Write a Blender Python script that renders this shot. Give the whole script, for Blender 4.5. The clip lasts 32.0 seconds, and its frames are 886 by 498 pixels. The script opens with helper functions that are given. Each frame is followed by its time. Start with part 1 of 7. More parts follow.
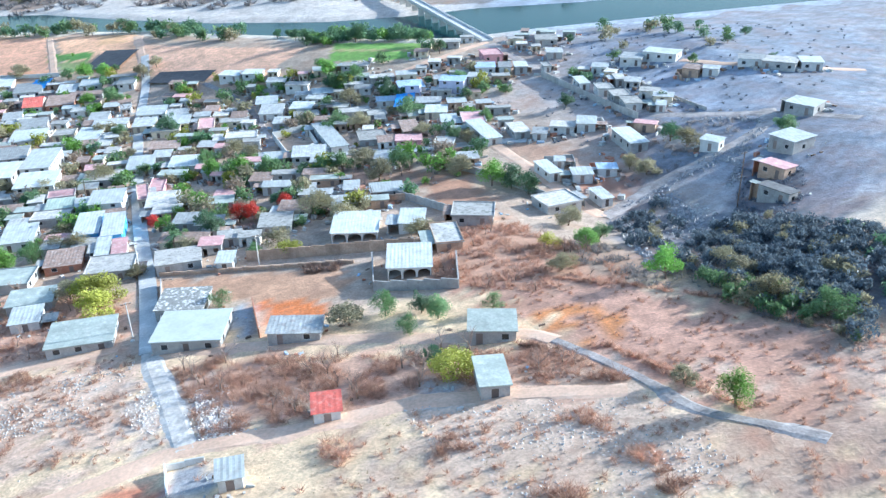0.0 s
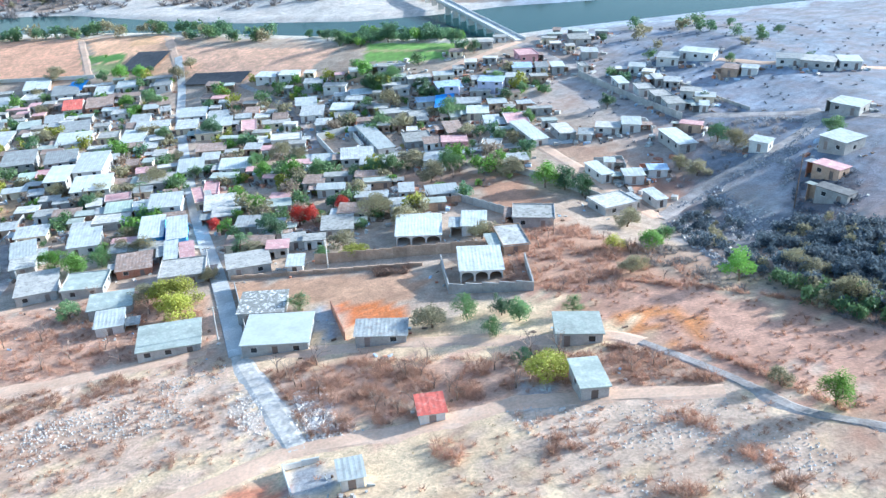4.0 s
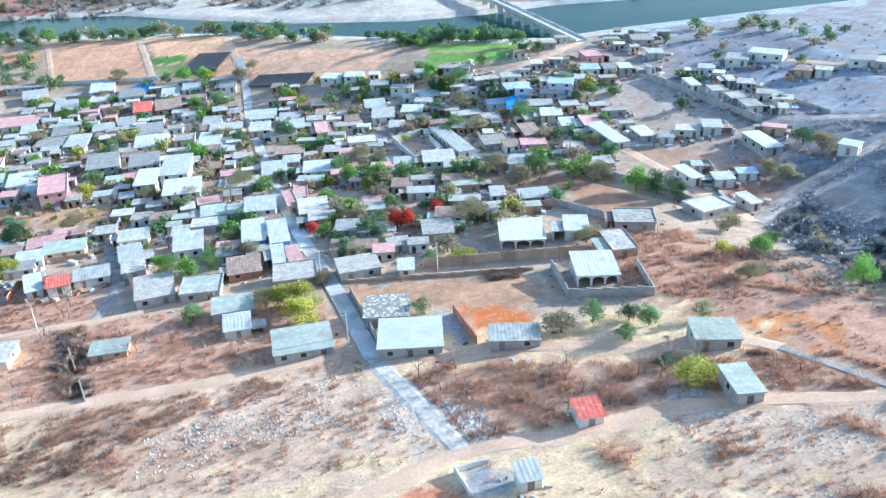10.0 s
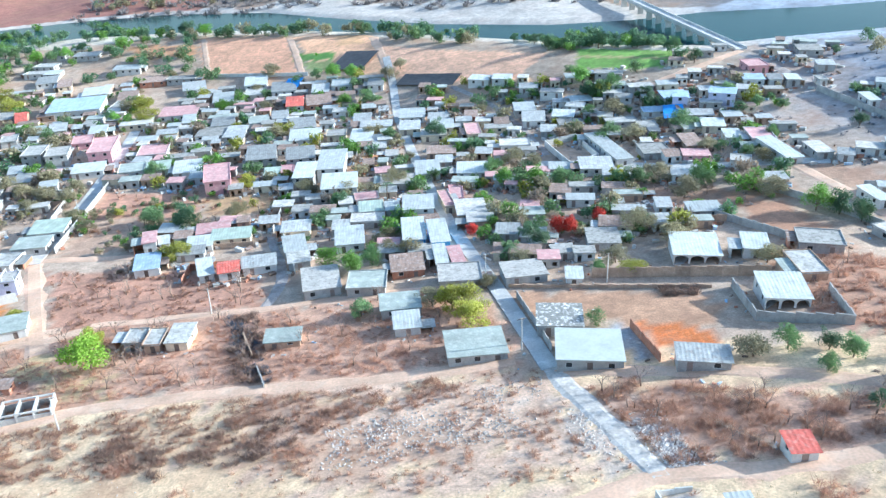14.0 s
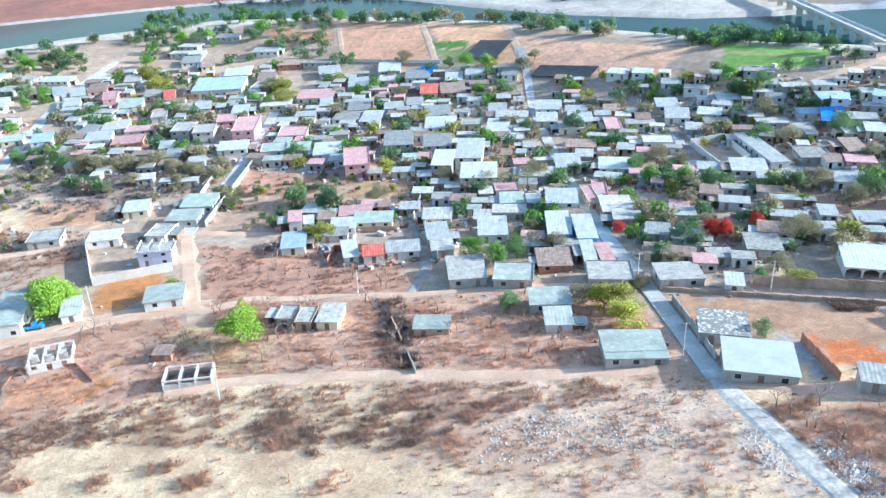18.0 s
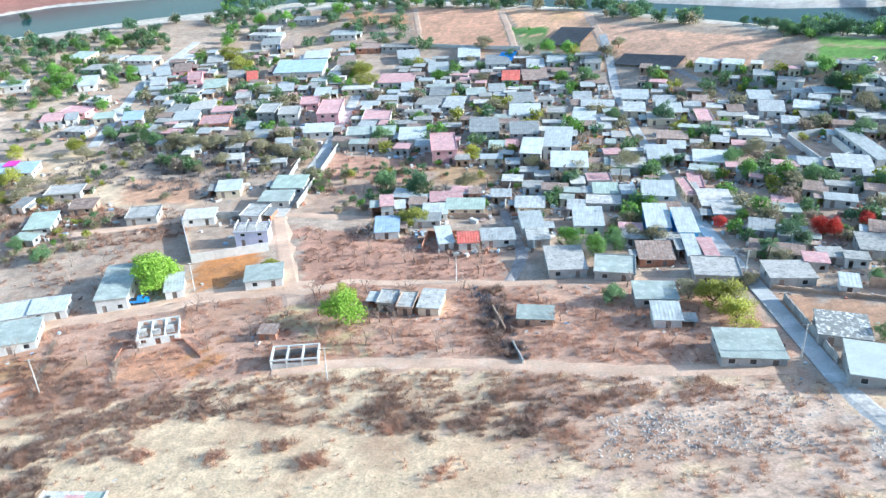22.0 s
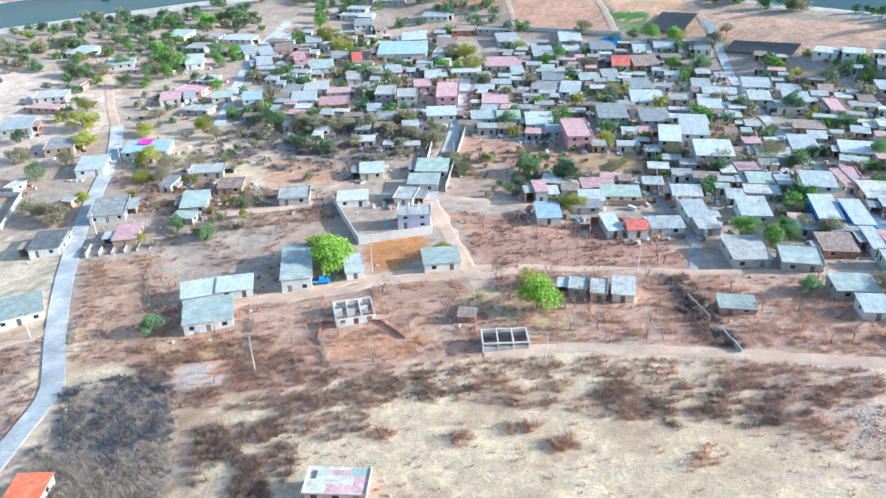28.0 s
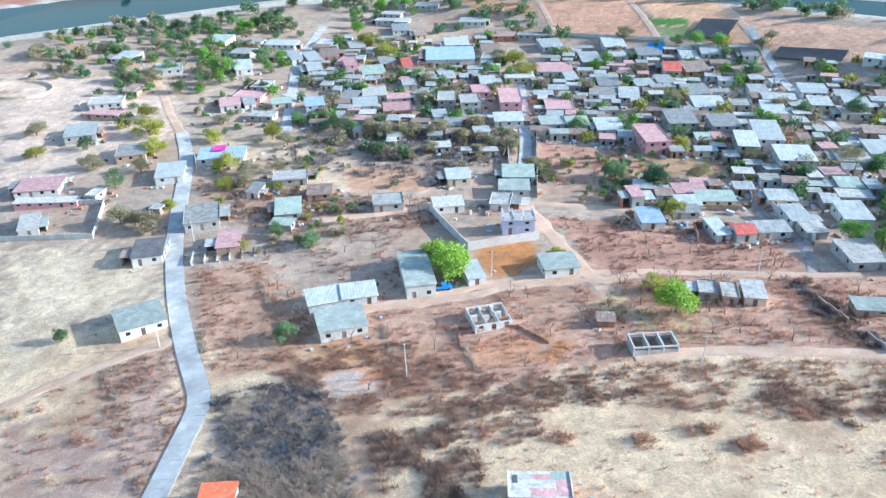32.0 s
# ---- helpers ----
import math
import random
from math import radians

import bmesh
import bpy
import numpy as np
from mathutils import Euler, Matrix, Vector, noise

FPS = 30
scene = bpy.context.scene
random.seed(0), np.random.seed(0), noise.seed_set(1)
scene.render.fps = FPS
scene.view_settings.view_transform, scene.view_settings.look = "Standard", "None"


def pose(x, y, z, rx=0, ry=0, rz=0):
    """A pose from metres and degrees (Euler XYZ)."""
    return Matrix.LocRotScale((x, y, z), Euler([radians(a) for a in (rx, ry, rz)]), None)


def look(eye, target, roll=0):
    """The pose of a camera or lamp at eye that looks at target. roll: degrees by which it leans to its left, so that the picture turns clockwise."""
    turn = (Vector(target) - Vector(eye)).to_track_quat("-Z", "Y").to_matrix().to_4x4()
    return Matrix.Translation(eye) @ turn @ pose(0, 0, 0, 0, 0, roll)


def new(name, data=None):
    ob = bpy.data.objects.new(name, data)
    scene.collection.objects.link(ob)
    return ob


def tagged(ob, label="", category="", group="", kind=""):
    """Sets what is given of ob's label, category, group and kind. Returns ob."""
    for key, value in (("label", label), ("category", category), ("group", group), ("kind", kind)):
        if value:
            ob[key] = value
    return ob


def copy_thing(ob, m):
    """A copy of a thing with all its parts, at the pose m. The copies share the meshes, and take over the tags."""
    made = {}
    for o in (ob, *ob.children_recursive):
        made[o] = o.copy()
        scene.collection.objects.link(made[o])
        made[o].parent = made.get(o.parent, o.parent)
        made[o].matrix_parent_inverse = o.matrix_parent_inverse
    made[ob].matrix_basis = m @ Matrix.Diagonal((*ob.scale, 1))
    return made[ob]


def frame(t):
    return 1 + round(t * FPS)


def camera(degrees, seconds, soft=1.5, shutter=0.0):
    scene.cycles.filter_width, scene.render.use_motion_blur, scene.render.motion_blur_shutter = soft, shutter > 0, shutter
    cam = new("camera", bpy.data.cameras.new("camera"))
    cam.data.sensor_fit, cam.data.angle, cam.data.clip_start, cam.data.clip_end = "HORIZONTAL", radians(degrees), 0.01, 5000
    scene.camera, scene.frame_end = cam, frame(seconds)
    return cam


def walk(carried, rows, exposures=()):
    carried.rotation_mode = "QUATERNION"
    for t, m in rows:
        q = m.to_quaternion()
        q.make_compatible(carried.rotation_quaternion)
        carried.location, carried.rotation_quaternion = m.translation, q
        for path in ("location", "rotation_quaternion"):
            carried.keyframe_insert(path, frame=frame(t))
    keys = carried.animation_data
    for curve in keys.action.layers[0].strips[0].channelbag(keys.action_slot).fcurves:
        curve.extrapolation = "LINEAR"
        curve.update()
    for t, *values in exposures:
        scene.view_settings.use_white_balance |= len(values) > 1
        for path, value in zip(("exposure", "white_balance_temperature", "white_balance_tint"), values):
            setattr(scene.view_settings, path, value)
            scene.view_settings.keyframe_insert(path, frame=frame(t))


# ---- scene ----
cam = camera(58.47, 32.0, soft=1.4)
PATH = [
    (0.0, (45.49, -1.38, 78.73), (68.31, 177.98, -6.77), -1.49),
    (0.5, (43.92, -1.56, 79.22), (66.54, 177.74, -6.46), -1.55),
    (1.0, (42.12, -1.72, 79.72), (64.60, 177.48, -6.19), -1.61),
    (1.5, (40.35, -1.83, 80.27), (62.68, 177.29, -5.86), -1.70),
    (2.0, (38.61, -2.00, 80.78), (60.73, 177.04, -5.58), -1.78),
    (2.5, (36.96, -2.11, 81.21), (58.95, 176.86, -5.32), -1.82),
    (3.0, (35.37, -2.27, 81.71), (57.21, 176.66, -4.94), -1.88),
    (3.5, (33.65, -2.41, 82.20), (55.50, 176.44, -4.62), -1.94),
    (5.5, (26.70, -2.78, 84.16), (48.30, 175.73, -3.40), -2.13),
    (6.0, (24.93, -2.90, 84.63), (46.51, 175.55, -3.06), -2.17),
    (6.5, (22.96, -3.01, 85.22), (44.46, 175.34, -2.71), -2.22),
    (7.0, (21.19, -3.01, 85.65), (42.74, 175.24, -2.44), -2.25),
    (7.5, (19.51, -3.12, 86.05), (41.00, 175.07, -2.18), -2.30),
    (8.0, (17.79, -3.12, 86.45), (39.17, 175.02, -1.92), -2.33),
    (8.5, (15.86, -3.12, 86.86), (36.81, 175.01, -1.63), -2.38),
    (9.0, (14.09, -2.98, 87.13), (34.30, 175.24, -1.36), -2.42),
    (9.5, (12.44, -2.88, 87.41), (31.56, 175.45, -1.09), -2.47),
    (10.0, (10.77, -2.73, 87.62), (29.01, 175.72, -0.82), -2.52),
    (10.5, (9.06, -2.57, 87.84), (26.27, 175.99, -0.59), -2.58),
    (11.0, (7.16, -2.18, 88.01), (22.21, 176.66, -0.25), -2.60),
    (11.5, (5.20, -1.52, 87.95), (16.38, 177.81, 0.12), -2.61),
    (12.0, (3.36, -1.01, 87.86), (10.79, 178.71, 0.44), -2.62),
    (12.5, (1.78, -0.57, 87.80), (5.55, 179.41, 0.66), -2.67),
    (13.0, (-0.00, -0.00, 87.50), (-0.00, 180.10, 0.52), -2.67),
    (13.5, (-1.87, 0.53, 87.41), (-5.98, 180.61, 0.50), -2.65),
    (14.0, (-3.59, 0.94, 87.31), (-11.32, 181.01, 0.61), -2.62),
    (14.5, (-5.10, 1.23, 87.22), (-16.48, 181.22, 0.77), -2.60),
    (16.5, (-11.14, 2.22, 86.78), (-35.47, 180.68, -0.17), -2.60),
    (17.0, (-12.55, 2.29, 86.71), (-39.43, 180.33, -0.35), -2.58),
    (17.5, (-13.84, 2.37, 86.71), (-43.44, 179.85, -0.62), -2.57),
    (18.0, (-15.34, 2.41, 86.74), (-47.71, 179.24, -0.91), -2.56),
    (18.5, (-16.88, 2.54, 86.61), (-52.11, 178.69, -1.30), -2.55),
    (19.0, (-18.23, 2.49, 86.66), (-55.97, 177.98, -1.54), -2.55),
    (19.5, (-19.67, 2.40, 86.66), (-58.79, 177.41, -1.90), -2.53),
    (20.0, (-20.99, 2.27, 86.60), (-61.61, 176.80, -2.23), -2.51),
    (20.5, (-22.53, 2.00, 86.81), (-64.36, 176.04, -2.40), -2.50),
    (21.0, (-23.92, 1.69, 86.91), (-66.70, 175.31, -2.67), -2.48),
    (21.5, (-25.38, 1.39, 87.05), (-68.99, 174.60, -2.94), -2.46),
    (22.0, (-26.84, 1.13, 87.14), (-71.29, 173.97, -3.13), -2.42),
    (22.5, (-28.63, 0.65, 87.30), (-73.84, 173.13, -3.29), -2.36),
    (23.0, (-30.78, 0.14, 87.48), (-76.85, 172.21, -3.44), -2.32),
    (23.5, (-33.26, -0.46, 87.65), (-80.08, 171.19, -3.70), -2.28),
    (24.0, (-35.67, -1.11, 87.80), (-83.22, 170.19, -3.83), -2.28),
    (24.5, (-38.58, -1.95, 87.98), (-86.84, 168.95, -4.02), -2.25),
    (25.0, (-41.68, -2.84, 88.41), (-90.22, 167.71, -4.10), -2.22),
    (25.5, (-45.21, -4.01, 88.75), (-93.91, 166.29, -4.12), -2.17),
    (27.5, (-59.45, -8.53, 90.15), (-108.02, 161.00, -4.19), -1.99),
    (28.0, (-63.85, -9.78, 90.45), (-112.18, 159.77, -3.98), -1.92),
    (28.5, (-68.06, -11.14, 90.88), (-116.15, 158.44, -3.63), -1.87),
    (29.0, (-72.00, -12.28, 91.15), (-119.89, 157.32, -3.42), -1.81),
    (29.5, (-76.38, -13.52, 91.42), (-123.95, 156.12, -3.23), -1.77),
    (30.0, (-80.68, -14.74, 91.68), (-127.86, 154.96, -3.06), -1.70),
    (30.5, (-85.35, -16.08, 91.96), (-131.77, 153.80, -2.83), -1.63),
    (31.0, (-89.61, -17.60, 92.42), (-134.06, 152.69, -2.57), -1.53),
    (31.5, (-93.56, -18.76, 92.75), (-136.59, 151.85, -2.33), -1.42),
    (32.0, (-98.16, -19.96, 93.07), (-140.26, 151.48, -0.93), -1.34),
]
walk(cam, [(t, look(eye, target, roll)) for t, eye, target, roll in PATH], [(0.0, 0.86, 5120, 5), (12.0, 0.84, 5200, 4), (22.0, 0.76, 5220, 4), (32.0, 0.60, 5120, 5)])

# ---- sky and sun ----
SUN_AZ, SUN_EL = math.atan2(0.19, 1.0), radians(21.5)
world = bpy.data.worlds.new("world")
scene.world = world
world.use_nodes = True
sky = world.node_tree.nodes.new("ShaderNodeTexSky")
sky.sky_type, sky.sun_disc = "NISHITA", False
sky.sun_elevation, sky.sun_rotation = SUN_EL, math.pi / 2 - SUN_AZ
sky.air_density, sky.dust_density = 1.2, 1.5
world.node_tree.links.new(sky.outputs[0], world.node_tree.nodes["Background"].inputs[0])
world.node_tree.nodes["Background"].inputs[1].default_value = 0.15
sun = new("sun", bpy.data.lights.new("sun", "SUN"))
sun.data.energy, sun.data.angle, sun.data.color = 5.0, radians(0.6), (1.0, 0.92, 0.80)
sun.matrix_world = look((math.cos(SUN_AZ) * math.cos(SUN_EL) * 300, math.sin(SUN_AZ) * math.cos(SUN_EL) * 300, math.sin(SUN_EL) * 300), (0, 0, 0))

# ---- materials ----
def mat(name, base, rough=0.85, var=0.18, grain=6.0, patch=0.35, stain=None, amount=0.4, bump=0.25, metal=0.0, tint=0.0, streaks=False):
    """A weathered surface: broad patches, fine grain, streaks down the slope, stains of a second colour, and a slight change from piece to piece."""
    m = bpy.data.materials.new(name)
    m.use_nodes = True
    nt = m.node_tree
    n, l = nt.nodes, nt.links
    bsdf = n["Principled BSDF"]
    geo = n.new("ShaderNodeNewGeometry")

    def cloud(scale, detail):
        t = n.new("ShaderNodeTexNoise")
        t.inputs["Scale"].default_value, t.inputs["Detail"].default_value = scale, detail
        l.new(geo.outputs["Position"], t.inputs["Vector"])
        return t.outputs["Fac"]

    def ranged(sock, a, b, c, d):
        r = n.new("ShaderNodeMapRange")
        for i, v in enumerate((a, b, c, d), 1):
            r.inputs[i].default_value = v
        l.new(sock, r.inputs[0])
        return r.outputs[0]

    def scaled(col, fac):
        x = n.new("ShaderNodeVectorMath")
        x.operation = "SCALE"
        l.new(col, x.inputs[0])
        l.new(fac, x.inputs["Scale"])
        return x.outputs[0]

    rgb = n.new("ShaderNodeRGB")
    rgb.outputs[0].default_value = (*base, 1)
    col = rgb.outputs[0]
    if stain:
        mix = n.new("ShaderNodeMix")
        mix.data_type = "RGBA"
        l.new(ranged(cloud(patch * 2.3, 5), 0.5, 0.68, 0, amount), mix.inputs[0])
        l.new(col, mix.inputs[6])
        mix.inputs[7].default_value = (*stain, 1)
        col = mix.outputs[2]
    col = scaled(col, ranged(cloud(patch, 3), 0.3, 0.7, 1 - var, 1 + var))
    if streaks:
        run = n.new("ShaderNodeVectorMath")
        run.operation = "MULTIPLY"
        run.inputs[1].default_value = (2.2, 0.22, 0.5)
        l.new(geo.outputs["Position"], run.inputs[0])
        streak = n.new("ShaderNodeTexNoise")
        streak.inputs["Scale"].default_value, streak.inputs["Detail"].default_value = 1.0, 4
        l.new(run.outputs[0], streak.inputs["Vector"])
        col = scaled(col, ranged(streak.outputs["Fac"], 0.35, 0.65, 0.86, 1.08))
    fine = cloud(grain, 4)
    col = scaled(col, ranged(fine, 0.3, 0.7, 1 - var * 0.7, 1 + var * 0.7))
    if tint:
        info = n.new("ShaderNodeObjectInfo")
        col = scaled(col, ranged(info.outputs["Random"], 0, 1, 1 - tint, 1 + tint))
    l.new(col, bsdf.inputs["Base Color"])
    bsdf.inputs["Roughness"].default_value, bsdf.inputs["Metallic"].default_value = rough, metal
    if bump:
        b = n.new("ShaderNodeBump")
        b.inputs["Strength"].default_value, b.inputs["Distance"].default_value = bump, 0.08
        l.new(fine, b.inputs["Height"])
        l.new(b.outputs[0], bsdf.inputs["Normal"])
    return m


def leaf_mat(name, base, var=0.5):
    """Foliage whose leaves differ one by one, with some light let through."""
    m = bpy.data.materials.new(name)
    m.use_nodes = True
    n, l = m.node_tree.nodes, m.node_tree.links
    bsdf = n["Principled BSDF"]
    geo = n.new("ShaderNodeNewGeometry")
    info = n.new("ShaderNodeObjectInfo")
    add = n.new("ShaderNodeMath")
    add.operation = "ADD"
    l.new(geo.outputs["Random Per Island"], add.inputs[0])
    l.new(info.outputs["Random"], add.inputs[1])
    r = n.new("ShaderNodeMapRange")
    for i, v in enumerate((0, 2, 1 - var, 1 + var), 1):
        r.inputs[i].default_value = v
    l.new(add.outputs[0], r.inputs[0])
    x = n.new("ShaderNodeVectorMath")
    x.operation = "SCALE"
    x.inputs[0].default_value = base
    l.new(r.outputs[0], x.inputs["Scale"])
    l.new(x.outputs[0], bsdf.inputs["Base Color"])
    bsdf.inputs["Roughness"].default_value = 0.6
    bsdf.inputs["Transmission Weight"].default_value = 0.0
    t = n.new("ShaderNodeBsdfTranslucent")
    l.new(x.outputs[0], t.inputs["Color"])
    mix = n.new("ShaderNodeMixShader")
    mix.inputs[0].default_value = 0.4
    l.new(bsdf.outputs[0], mix.inputs[1])
    l.new(t.outputs[0], mix.inputs[2])
    l.new(mix.outputs[0], n["Material Output"].inputs["Surface"])
    return m


def ground_mat():
    """Earth whose colour lies in the sheet's own colour attribute, broken up by clods, dry tufts and pale stones."""
    m = bpy.data.materials.new("dry_earth")
    m.use_nodes = True
    n, l = m.node_tree.nodes, m.node_tree.links
    bsdf = n["Principled BSDF"]
    geo = n.new("ShaderNodeNewGeometry")
    attr = n.new("ShaderNodeAttribute")
    attr.attribute_name = "earth"
    col = attr.outputs["Color"]
    heights = []
    for scale, detail, lo, hi, warp in ((0.09, 4, 0.84, 1.16, 0.6), (0.4, 8, 0.78, 1.14, 0.6), (2.2, 8, 0.80, 1.16, 0.3)):
        t = n.new("ShaderNodeTexNoise")
        t.inputs["Scale"].default_value, t.inputs["Detail"].default_value, t.inputs["Distortion"].default_value = scale, detail, warp
        l.new(geo.outputs["Position"], t.inputs["Vector"])
        r = n.new("ShaderNodeMapRange")
        for i, v in enumerate((0.32, 0.68, lo, hi), 1):
            r.inputs[i].default_value = v
        l.new(t.outputs["Fac"], r.inputs[0])
        x = n.new("ShaderNodeVectorMath")
        x.operation = "SCALE"
        l.new(col, x.inputs[0])
        l.new(r.outputs[0], x.inputs["Scale"])
        col = x.outputs[0]
        heights.append(t.outputs["Fac"])
    for scale, lo, hi, amount, colour in ((0.045, 0.48, 0.66, 0.7, (0.44, 0.25, 0.15)), (0.16, 0.54, 0.68, 0.6, (0.36, 0.20, 0.13)), (0.9, 0.64, 0.74, 0.35, (0.80, 0.66, 0.50)), (0.7, 0.58, 0.70, 0.5, (0.30, 0.19, 0.13)), (1.9, 0.60, 0.70, 0.4, (0.24, 0.16, 0.11))):
        t = n.new("ShaderNodeTexNoise")
        t.inputs["Scale"].default_value, t.inputs["Detail"].default_value = scale, 7
        t.inputs["Roughness"].default_value = 0.65
        o = n.new("ShaderNodeVectorMath")
        o.operation = "ADD"
        o.inputs[1].default_value = (scale * 370, 41, 7)
        l.new(geo.outputs["Position"], o.inputs[0])
        l.new(o.outputs[0], t.inputs["Vector"])
        r = n.new("ShaderNodeMapRange")
        for i, v in enumerate((lo, hi, 0, amount), 1):
            r.inputs[i].default_value = v
        l.new(t.outputs["Fac"], r.inputs[0])
        k = n.new("ShaderNodeMath")
        k.operation = "MULTIPLY"
        l.new(r.outputs[0], k.inputs[0])
        l.new(attr.outputs["Alpha"], k.inputs[1])
        mix = n.new("ShaderNodeMix")
        mix.data_type = "RGBA"
        l.new(k.outputs[0], mix.inputs[0])
        l.new(col, mix.inputs[6])
        mix.inputs[7].default_value = (*colour, 1)
        col = mix.outputs[2]
    l.new(col, bsdf.inputs["Base Color"])
    bsdf.inputs["Roughness"].default_value = 0.95
    b = n.new("ShaderNodeBump")
    b.inputs["Strength"].default_value, b.inputs["Distance"].default_value = 0.3, 0.25
    l.new(heights[2], b.inputs["Height"])
    b2 = n.new("ShaderNodeBump")
    b2.inputs["Strength"].default_value, b2.inputs["Distance"].default_value = 0.3, 0.5
    l.new(heights[1], b2.inputs["Height"])
    l.new(b.outputs[0], b2.inputs["Normal"])
    l.new(b2.outputs[0], bsdf.inputs["Normal"])
    return m


EARTH = ground_mat()
CONCRETE = mat("worn_concrete", (0.55, 0.54, 0.51), 0.85, 0.18, 3.0, 0.2, (0.74, 0.72, 0.69), 0.6, tint=0.08)
RUBBLE = mat("stony_fill", (0.58, 0.53, 0.47), 0.95, 0.22, 1.6, 0.4, (0.72, 0.68, 0.63), 0.7, 0.4)
DIRT = mat("beaten_dirt", (0.68, 0.46, 0.32), 0.95, 0.16, 2.0, 0.15, (0.72, 0.54, 0.40), 0.6, 0.4)
GRAVEL = mat("grey_gravel", (0.38, 0.33, 0.30), 0.95, 0.3, 2.5, 0.3, (0.5, 0.46, 0.42), 0.6, 0.6)
ROOF = {
    "tin": mat("galvanised_sheet", (0.46, 0.47, 0.45), 0.6, 0.18, 3.0, 0.5, (0.31, 0.27, 0.24), 0.7, 0.1, 0.15, 0.32, True),
    "pale": mat("pale_painted_slab", (0.50, 0.54, 0.52), 0.8, 0.08, 2.0, 0.25, (0.42, 0.45, 0.42), 0.5, 0.15),
    "white": mat("white_roof_sheet", (0.54, 0.57, 0.55), 0.6, 0.12, 3.0, 0.4, (0.42, 0.40, 0.37), 0.6, 0.1, 0.0, 0.2, True),
    "slab": mat("weathered_roof_slab", (0.44, 0.43, 0.40), 0.9, 0.22, 3.0, 0.5, (0.16, 0.17, 0.14), 0.65, 0.3, 0.0, 0.28),
    "light": mat("pale_roof_slab", (0.54, 0.52, 0.48), 0.9, 0.18, 3.0, 0.6, (0.27, 0.25, 0.22), 0.65, 0.3, 0.0, 0.22),
    "dark": mat("dark_roof_felt", (0.15, 0.15, 0.15), 0.9, 0.25, 3.0, 0.5, (0.3, 0.29, 0.27), 0.3, 0.3),
    "red": mat("red_painted_sheet", (0.66, 0.15, 0.11), 0.7, 0.2, 3.0, 0.5, (0.72, 0.40, 0.32), 0.5, 0.2, 0.0, 0.15),
    "orange": mat("orange_painted_slab", (0.78, 0.19, 0.08), 0.7, 0.1, 3.0, 0.4, (0.85, 0.42, 0.25), 0.4, 0.2),
    "pink": mat("faded_pink_roof", (0.58, 0.33, 0.32), 0.8, 0.15, 3.0, 0.5, (0.75, 0.62, 0.58), 0.6, 0.2, 0.0, 0.15),
    "green": mat("pale_green_sheet", (0.42, 0.50, 0.42), 0.7, 0.15, 3.0, 0.4, (0.55, 0.58, 0.52), 0.5, 0.2, 0.0, 0.1, True),
    "blue": mat("light_blue_sheet", (0.40, 0.52, 0.66), 0.6, 0.12, 3.0, 0.4, (0.66, 0.72, 0.78), 0.5, 0.15, 0.0, 0.12, True),
    "mossy": mat("mossy_roof_slab", (0.36, 0.40, 0.36), 0.9, 0.18, 2.5, 0.35, (0.56, 0.58, 0.54), 0.55, 0.3, 0.0, 0.12),
    "speck": mat("blotched_roof_slab", (0.26, 0.26, 0.24), 0.9, 0.2, 2.0, 0.7, (0.82, 0.81, 0.78), 0.95, 0.3),
    "rust": mat("rusted_roof_sheet", (0.34, 0.24, 0.19), 0.8, 0.25, 3.0, 0.6, (0.52, 0.47, 0.43), 0.6, 0.2, 0.0, 0.2, True),
    "cream": mat("cream_roof_sheet", (0.74, 0.70, 0.52), 0.8, 0.12, 3.0, 0.4, (0.6, 0.56, 0.44), 0.4, 0.2),
}
WALL = {
    "white": mat("whitewashed_wall", (0.64, 0.63, 0.60), 0.9, 0.1, 3.0, 0.4, (0.50, 0.46, 0.41), 0.4, 0.2, 0.0, 0.08),
    "grey": mat("bare_block_wall", (0.42, 0.41, 0.39), 0.95, 0.18, 4.0, 0.4, (0.28, 0.26, 0.24), 0.5, 0.4, 0.0, 0.12),
    "cream": mat("cream_wall", (0.70, 0.60, 0.44), 0.9, 0.1, 3.0, 0.4, (0.5, 0.43, 0.33), 0.4, 0.2, 0.0, 0.1),
    "pink": mat("pink_wall", (0.62, 0.33, 0.35), 0.9, 0.1, 3.0, 0.4, (0.8, 0.62, 0.6), 0.4, 0.2),
    "blue": mat("bright_blue_wall", (0.12, 0.42, 0.82), 0.85, 0.1, 3.0, 0.4, (0.3, 0.55, 0.85), 0.4, 0.2),
    "lilac": mat("pale_lilac_wall", (0.62, 0.60, 0.74), 0.9, 0.1, 3.0, 0.4, (0.75, 0.73, 0.78), 0.4, 0.2),
    "brick": mat("red_brick_wall", (0.46, 0.21, 0.13), 0.95, 0.22, 4.0, 0.4, (0.55, 0.38, 0.28), 0.5, 0.4, 0.0, 0.12),
    "adobe": mat("adobe_wall", (0.44, 0.31, 0.22), 0.95, 0.2, 3.0, 0.4, (0.55, 0.42, 0.32), 0.5, 0.4, 0.0, 0.12),
}
DOOR = mat("door_paint", (0.20, 0.16, 0.14), 0.6, 0.1, 4.0, 0.5, tint=0.5)
GLASS = mat("dark_pane", (0.03, 0.035, 0.04), 0.15, 0.1, 2.0, 0.5, bump=0)
FRAME = mat("window_frame_paint", (0.6, 0.6, 0.58), 0.6, 0.1, 4.0, 0.5, tint=0.3)
TRUNK = mat("bark", (0.20, 0.14, 0.10), 0.95, 0.3, 6.0, 1.0)
TWIG = leaf_mat("dry_twigs", (0.50, 0.31, 0.22), 0.5)
